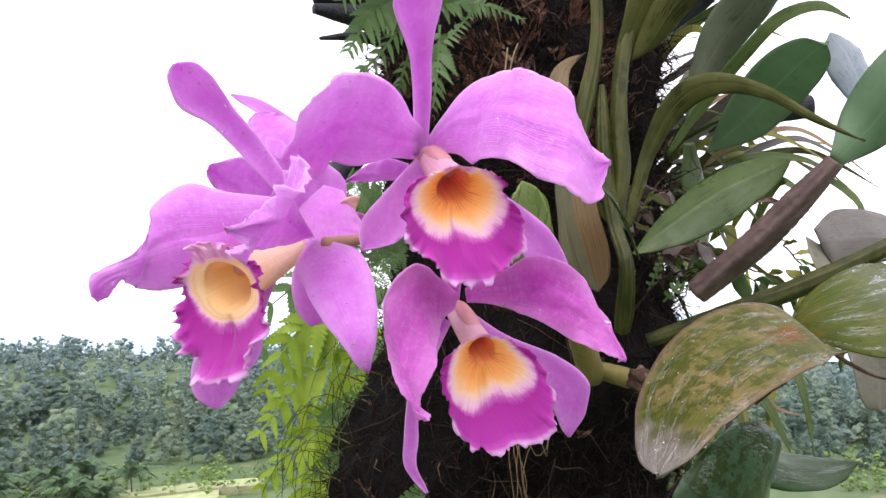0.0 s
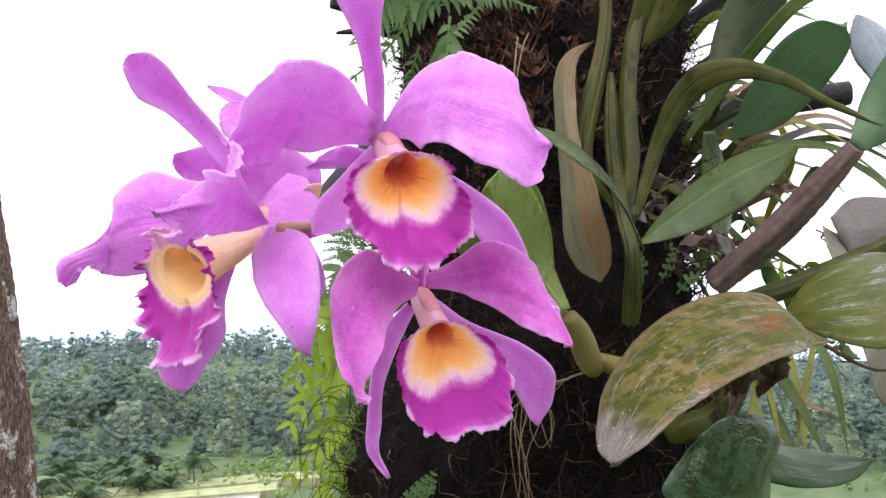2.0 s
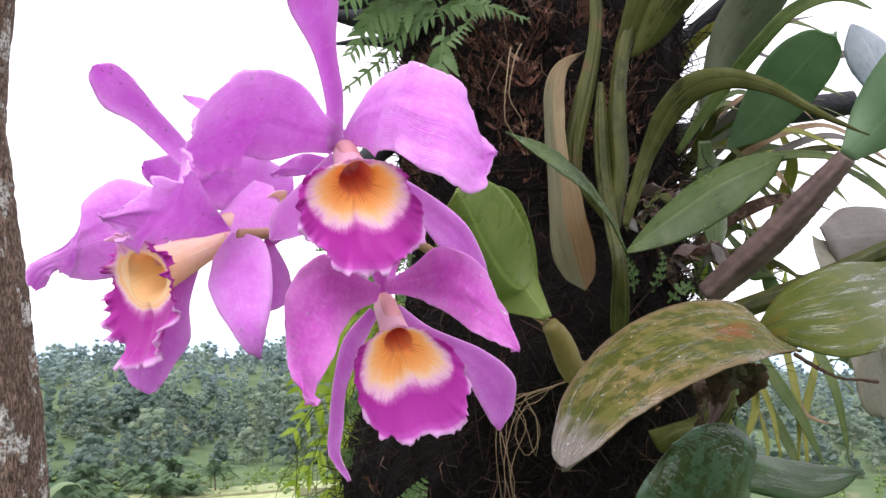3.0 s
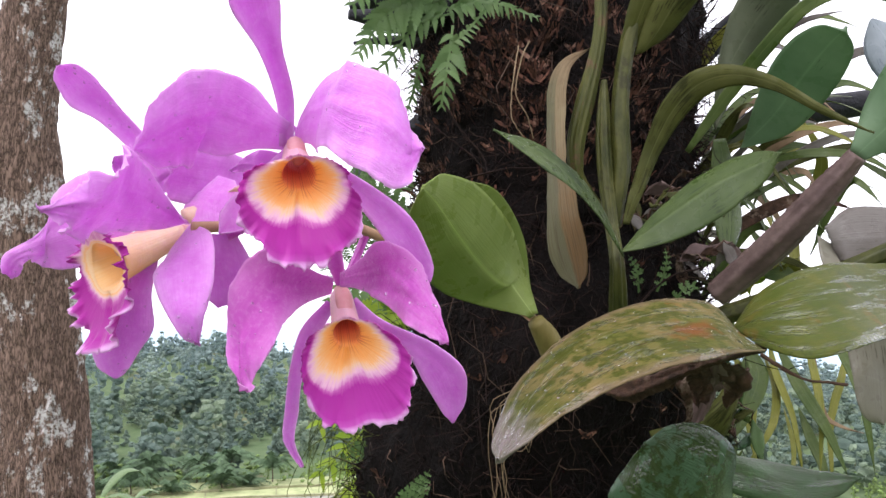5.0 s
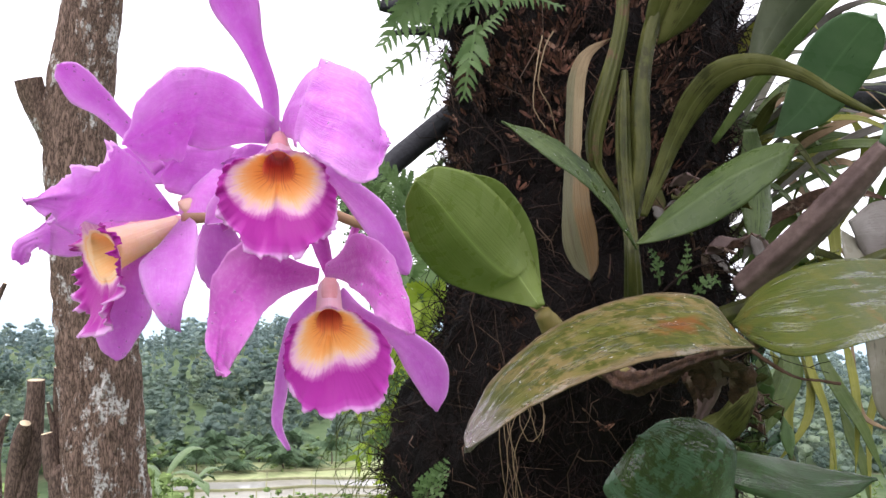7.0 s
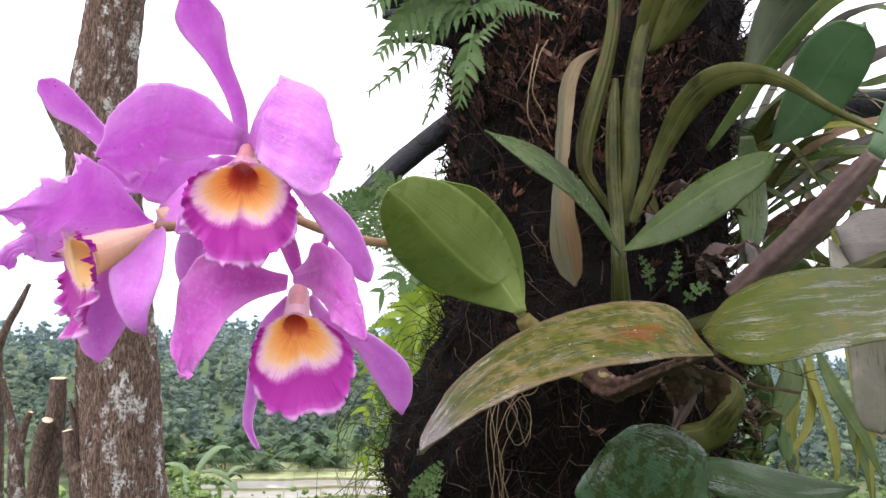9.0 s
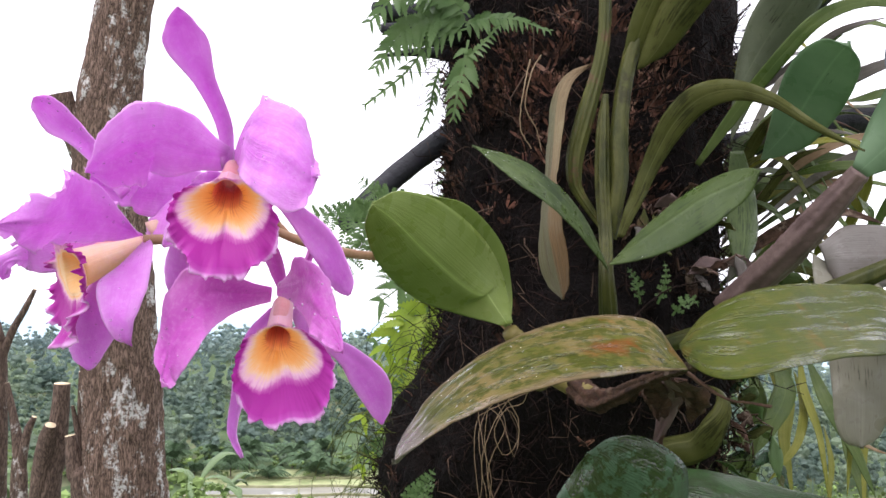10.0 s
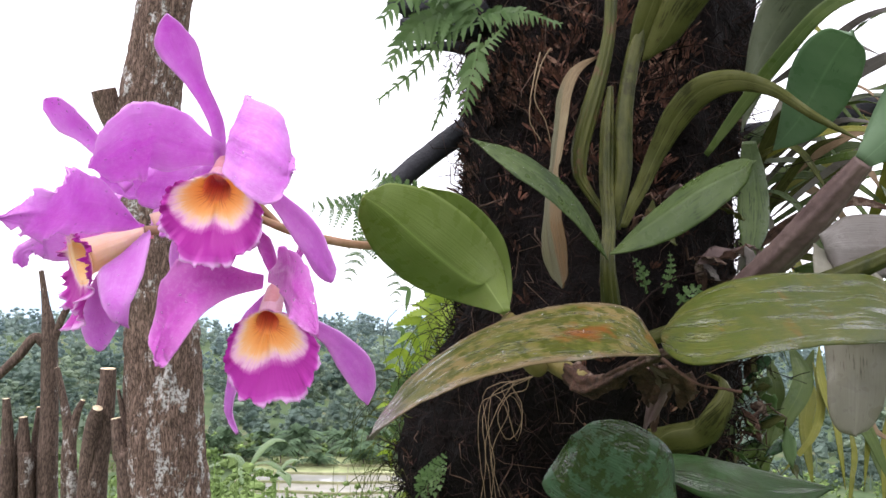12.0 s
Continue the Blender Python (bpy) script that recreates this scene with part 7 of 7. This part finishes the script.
strap_plant("tangle of pale green strap leaves against the sky", (0.5, 1.15, 1.6), [
    ([(0.3654, 1.1902, 1.6751), (0.4118, 1.1546, 1.7231), (0.4520, 1.1419, 1.7330), (0.4975, 1.1321, 1.7245)], 0.008, STRAP),
    ([(0.3888, 1.1976, 1.6513), (0.4273, 1.1543, 1.7619), (0.4597, 1.1402, 1.7686), (0.4977, 1.1309, 1.7379)], 0.006, STRAP),
    ([(0.4514, 1.2143, 1.6200), (0.4721, 1.1715, 1.6852), (0.4742, 1.1473, 1.7272), (0.4397, 1.1146, 1.7743)], 0.009, STRAP_YELLOW),
    ([(0.3414, 1.1903, 1.6187), (0.3732, 1.1550, 1.6301), (0.3992, 1.1389, 1.6430), (0.4018, 1.1221, 1.6105)], 0.007, STRAP_YELLOW),
    ([(0.3494, 1.1905, 1.6348), (0.3577, 1.1546, 1.5990), (0.3652, 1.1381, 1.5745), (0.3648, 1.1204, 1.5433)], 0.010, STRAP_YELLOW),
    ([(0.3809, 1.1966, 1.6432), (0.4032, 1.1646, 1.5996), (0.4209, 1.1502, 1.5751), (0.4376, 1.1370, 1.5367)], 0.008, STRAP),
    ([(0.4828, 1.2212, 1.6204), (0.4870, 1.1769, 1.6623), (0.4738, 1.1523, 1.6742), (0.4608, 1.1278, 1.6855)], 0.010, STRAP),
    ([(0.4051, 1.1950, 1.7156), (0.4269, 1.1593, 1.7079), (0.4517, 1.1446, 1.7042), (0.4607, 1.1285, 1.6780)], 0.006, STRAW),
    ([(0.4199, 1.2082, 1.6116), (0.4337, 1.1683, 1.6308), (0.4358, 1.1528, 1.5829), (0.4339, 1.1362, 1.5367)], 0.009, STRAP_YELLOW),
    ([(0.4747, 1.2217, 1.5963), (0.5099, 1.1797, 1.6857), (0.5259, 1.1623, 1.6899), (0.5479, 1.1497, 1.6568)], 0.007, STRAP),
    ([(0.4532, 1.1947, 1.8282), (0.4809, 1.1600, 1.8242), (0.5122, 1.1462, 1.8260), (0.5493, 1.1357, 1.8053)], 0.007, STRAP),
    ([(0.3515, 1.2176, 1.8923), (0.3831, 1.1732, 1.8915), (0.4133, 1.1393, 1.8852), (0.4622, 1.1124, 1.8488)], 0.008, LEAF_GREY),
    ([(0.4382, 1.1837, 1.9081), (0.4590, 1.1463, 1.9166), (0.4833, 1.1311, 1.9165), (0.5209, 1.1209, 1.8941)], 0.006, STRAP),
    ([(0.3598, 1.0736, 1.6989), (0.4172, 1.0233, 1.7035), (0.4807, 1.0046, 1.6925), (0.5195, 0.9881, 1.6558)], 0.006, STRAP),
    ([(0.4683, 1.0239, 1.7006), (0.5106, 0.9976, 1.6613), (0.5276, 0.9802, 1.6330), (0.5382, 0.9742, 1.5901)], 0.006, STRAP),
    ([(0.3240, 1.2108, 1.8427), (0.3712, 1.1592, 1.8604), (0.4380, 1.1059, 1.8986), (0.4886, 1.0564, 1.8940)], 0.006, LEAF_GREY),
    ([(0.3439, 1.2037, 1.9208), (0.3729, 1.1539, 1.9190), (0.4068, 1.1027, 1.9316), (0.4441, 1.0511, 1.9489)], 0.008, STRAP)], 40)


tangle = np.random.RandomState(77)
root_ = np.array((0.3035, 1.1015, 1.6818))
fan = []
for k in range(22):
    reach = np.array((0.10 + 0.20 * tangle.rand(), 0.10 * tangle.normal() - 0.04, 0.07 * tangle.normal() + 0.02))
    start = root_ + tangle.normal(size=3) * (0.02, 0.03, 0.05)
    rise = np.array((0, 0, 0.03 + 0.06 * tangle.rand()))
    fan.append(([start, start + reach * 0.35 + rise * 0.8, start + reach * 0.7 + rise, start + reach + rise * 0.2], 0.003 + 0.005 * tangle.rand(), (STRAP, LEAF_GREY, LEAF_ARCH, STRAP_YELLOW, STRAP, LEAF_TALL, STRAW)[k % 7]))
strap_plant("tangled green and straw-coloured strap leaves beside the trunk", tuple(root_), fan, 200)


dense = np.random.RandomState(78)
fan = []
for k in range(18):
    start = np.array((0.285, 1.075, 1.63)) + dense.normal(size=3) * (0.012, 0.03, 0.055)
    reach = np.array((0.05 + 0.15 * dense.rand(), 0.06 * dense.normal(), 0.09 * dense.normal() + 0.02))
    rise = np.array((0, 0, 0.02 + 0.05 * dense.rand()))
    fan.append(([start, start + reach * 0.35 + rise * 0.8, start + reach * 0.7 + rise, start + reach + rise * 0.1], 0.003 + 0.006 * dense.rand(), (LEAF_ARCH, LEAF, STRAP, LEAF_OLD, STRAP, HUSK)[k % 6]))
strap_plant("dark crowded strap leaves and stems against the trunk", (0.285, 1.075, 1.63), fan, 300)


# ---- small-leaved creeper and dead leaves between the trunk and the straps ----
def creeper(label, stems, leaves, size, materials, seed):
    top = thing("creeper", label, "plant", stems[0][0])
    rng = np.random.RandomState(seed)
    for path in stems:
        p = glide(path, np.linspace(0, 1, 24))
        p = p + rng.normal(size=p.shape) * 0.0025
        hairs("stem", [(p, 0.0016, 0.0008)], TWIG, top, "", 5)
        for k in range(leaves):
            q = p[rng.randint(2, 24)]
            d = rng.normal(size=3) * (1, 0.6, 0.8) + (0, -0.3, -0.35)
            d /= np.linalg.norm(d)
            side = np.cross(d, rng.normal(size=3) + (0, 1.5, 0.5))
            side /= np.linalg.norm(side)
            ln = size * (0.6 + 0.8 * rng.rand())
            st = [(tuple(q + d * ln * f + np.array((0, 0, -0.35 * ln)) * f * f), tuple(side * ln * w), 0.03 * ln) for f, w in ((0.0, 0.03), (0.2, 0.10), (0.45, 0.22), (0.75, 0.17), (1.0, 0.01))]
            blade("leaf", st, materials[rng.randint(len(materials))], top, "", 0.0005, 0.003, 3, 0.1, seed + k, 7, 12)


creeper("leafy creeper with green and withered brown leaves behind the trunk", [
    [(0.2585, 1.0270, 1.4806), (0.2819, 0.9866, 1.4301), (0.2945, 0.9736, 1.3873), (0.2889, 0.9760, 1.3358)],
    [(0.3080, 1.0777, 1.4821), (0.3200, 1.0332, 1.4294), (0.3162, 1.0028, 1.3923), (0.3289, 1.0116, 1.3469)],
    [(0.2690, 1.0011, 1.4548), (0.3067, 0.9970, 1.4181), (0.3377, 1.0103, 1.3997), (0.3504, 1.0184, 1.3610)],
    [(0.2511, 0.9751, 1.4288), (0.2677, 0.9414, 1.3950), (0.2827, 0.9389, 1.3659), (0.2773, 0.9407, 1.3223)]], 16, 0.032, (LEAF, LEAF_ARCH, STRAP, HUSK, LEAF, FERN, LEAF_DARK), 90)
creeper("mass of light green leaves behind the canes", [
    [(0.5582, 1.2826, 1.6226), (0.5793, 1.2579, 1.5655), (0.5856, 1.2444, 1.4941), (0.5484, 1.2505, 1.4252)],
    [(0.4652, 1.2361, 1.5763), (0.5433, 1.2392, 1.5478), (0.6037, 1.2429, 1.5110), (0.6547, 1.2482, 1.4571)],
    [(0.3323, 1.1330, 1.5972), (0.3654, 1.1155, 1.5708), (0.4167, 1.1067, 1.5608), (0.4586, 1.0999, 1.5280)]], 20, 0.040, (STRAP, FERN, FERN_LIGHT, STRAP, STRAP_YELLOW), 120)
creeper("dead leaves and twigs caught among the canes", [
    [(0.1981, 0.8492, 1.6302), (0.2259, 0.8457, 1.6231), (0.2486, 0.8496, 1.6349), (0.2723, 0.8660, 1.6253)],
    [(0.1861, 0.8280, 1.6097), (0.2078, 0.8232, 1.6028), (0.2299, 0.8269, 1.6143), (0.2365, 0.8363, 1.6386)],
    [(0.2392, 0.8842, 1.5744), (0.2614, 0.8800, 1.5619), (0.2905, 0.8846, 1.5799), (0.3154, 0.9008, 1.5753)]], 9, 0.030, (HUSK, SHEATH, HUSK, BULB, LEAF_GREY), 150)

# ---- dead wood: the slanting pole, frond stubs and a beam ----
def pole(name, label, category, path, radii, material=DARK_WOOD, seed=1):
    top = thing(name, label, category, path[0])
    bark_tube("stem", path, radii, top, material, 20, 60, seed, 0.06)


pole("dead_branch", "dark slanting branch behind the young leaf", "branch", [(-0.0168, 1.0048, 1.7765), (-0.0426, 0.9760, 1.7497), (-0.0841, 0.9324, 1.7016), (-0.1191, 0.8915, 1.6511), (-0.1430, 0.8644, 1.6120)], [0.017, 0.016, 0.0145, 0.0135, 0.012])
pole("dead_branch", "dark grey fallen branch behind the tall orchid", "branch", [(0.2329, 1.2956, 1.8798), (0.3277, 1.2821, 1.9161), (0.3856, 1.2698, 1.9623), (0.4511, 1.2281, 2.0107)], [0.022, 0.02, 0.018, 0.015], DARK_WOOD, 2)
pole("dead_branch", "weathered grey branch crossing behind the leaves", "branch", [(0.2983, 1.2675, 1.7866), (0.3752, 1.2329, 1.7879), (0.4581, 1.2185, 1.8058), (0.5869, 1.2047, 1.8159)], [0.018, 0.02, 0.02, 0.018], DARK_WOOD, 3)
pole("dead_frond", "black dead frond stub jutting from the trunk", "frond", [(0.0022, 0.9283, 1.8759), (-0.0413, 0.8801, 1.8725), (-0.0790, 0.8453, 1.8627), (-0.0962, 0.8176, 1.8605)], [0.02, 0.014, 0.010, 0.006], DARK_WOOD, 4)
pole("dead_frond", "black dead frond stub above the fern", "frond", [(0.0035, 0.9514, 1.8620), (-0.0346, 0.9057, 1.8527), (-0.0605, 0.8756, 1.8405), (-0.0724, 0.8505, 1.8312)], [0.016, 0.010, 0.007, 0.004], DARK_WOOD, 5)
pole("dead_frond", "frayed dark frond stub on the trunk", "frond", [(0.0057, 0.9857, 1.8671), (-0.0498, 0.9646, 1.8753), (-0.0961, 0.9439, 1.8793), (-0.1304, 0.9236, 1.8791)], [0.022, 0.018, 0.012, 0.006], DARK_WOOD, 6)
pole("dead_frond", "long frayed dark frond stub", "frond", [(0.0050, 0.9877, 1.8457), (-0.0435, 0.9669, 1.8507), (-0.0832, 0.9465, 1.8515), (-0.1247, 0.9269, 1.8434)], [0.012, 0.009, 0.006, 0.002], DARK_WOOD, 7)
pole("dead_frond", "stout dark frond stub", "frond", [(0.0062, 0.9935, 1.8924), (-0.0425, 0.9717, 1.9072), (-0.0896, 0.9514, 1.9073), (-0.1317, 0.9323, 1.8933)], [0.02, 0.018, 0.012, 0.005], DARK_WOOD, 8)

# ---- loose straw, roots and moss on the trunk ----
def straws(name, label, category, lines, radius, material, wiggle=0.0, seed=1):
    rng = np.random.RandomState(seed)
    for path in lines:
        p = glide(path, np.linspace(0, 1, 26))
        p = p + rng.normal(size=p.shape) * wiggle
        tagged(hairs(name, [(p, radius, radius * 0.6)], material, None, "", 5), label, category, label)


straws("dry_vine", "loop of dry straw-coloured root hanging on the trunk", "vine", [
    [(0.1458, 0.6703, 1.4576), (0.1172, 0.6981, 1.4454), (0.0927, 0.7219, 1.4359), (0.1027, 0.7275, 1.4154), (0.1007, 0.7186, 1.3853), (0.0907, 0.7122, 1.4159), (0.0784, 0.7067, 1.4258), (0.0763, 0.7086, 1.3946), (0.0791, 0.7128, 1.3585), (0.0843, 0.7179, 1.3226)],
    [(0.1458, 0.6703, 1.4576), (0.1172, 0.6981, 1.4454), (0.0804, 0.7178, 1.4302), (0.0713, 0.7059, 1.4048), (0.0742, 0.7105, 1.3635), (0.0697, 0.7120, 1.3271)],
    [(0.1458, 0.6703, 1.4576), (0.1172, 0.6981, 1.4454), (0.0853, 0.7194, 1.4330), (0.0932, 0.7135, 1.4109), (0.0789, 0.7114, 1.3740), (0.0866, 0.7179, 1.3330)],
    [(0.1458, 0.6703, 1.4576), (0.1172, 0.6981, 1.4454), (0.1051, 0.7270, 1.4312), (0.0917, 0.7170, 1.4259), (0.0835, 0.7104, 1.4053), (0.0934, 0.7159, 1.3850), (0.1054, 0.7185, 1.4062), (0.0955, 0.7130, 1.4265), (0.0834, 0.7095, 1.4156)],
    [(0.1458, 0.6703, 1.4576), (0.1172, 0.6981, 1.4454), (0.0706, 0.7141, 1.4297), (0.0748, 0.7081, 1.3946), (0.0815, 0.7132, 1.3638), (0.0784, 0.7157, 1.3223)],
    [(0.1458, 0.6703, 1.4576), (0.1172, 0.6981, 1.4454), (0.0903, 0.7215, 1.4306), (0.0740, 0.7086, 1.3842), (0.0772, 0.7125, 1.3533), (0.0803, 0.7160, 1.3276)],
    [(0.1458, 0.6703, 1.4576), (0.1172, 0.6981, 1.4454), (0.0780, 0.7173, 1.4248), (0.0688, 0.7040, 1.4150), (0.0682, 0.7074, 1.3736), (0.0755, 0.7146, 1.3222)]], 0.0005, STRAW, 0.0003, 3)
straws("dry_vine", "pale dead tendril on the dark fibre", "vine", [
    [(0.0885, 0.8105, 1.7833), (0.0830, 0.8029, 1.7422), (0.0810, 0.8058, 1.7077), (0.0921, 0.8103, 1.6859)],
    [(0.0994, 0.8124, 1.7875), (0.0917, 0.8026, 1.7653), (0.0858, 0.8046, 1.7307), (0.0968, 0.8092, 1.7079), (0.1023, 0.8126, 1.6849)]], 0.0009, STRAW, 0.0002, 4)
straws("root", "thin grey roots crossing the trunk", "root", [
    [(-0.0015, 0.8250, 1.7478), (0.0236, 0.8245, 1.7032), (0.0483, 0.8227, 1.6714), (0.0553, 0.8164, 1.6460)],
    [(-0.0158, 0.8347, 1.7201), (0.0040, 0.8308, 1.6995), (0.0293, 0.8280, 1.6794), (0.0539, 0.8256, 1.6538)],
    [(0.0325, 0.8114, 1.6458), (0.0568, 0.8060, 1.6499), (0.0794, 0.8106, 1.6542), (0.1133, 0.8179, 1.6551)],
    [(0.0798, 0.7850, 1.5999), (0.0997, 0.7790, 1.6015), (0.1158, 0.7822, 1.6044)],
    [(0.1302, 0.7675, 1.5673), (0.1577, 0.7652, 1.5894), (0.1849, 0.7661, 1.5731)],
    [(0.1906, 0.7743, 1.5033), (0.2258, 0.7846, 1.5372), (0.2614, 0.7863, 1.5488)]], 0.0012, FIBRE, 0.0003, 5)
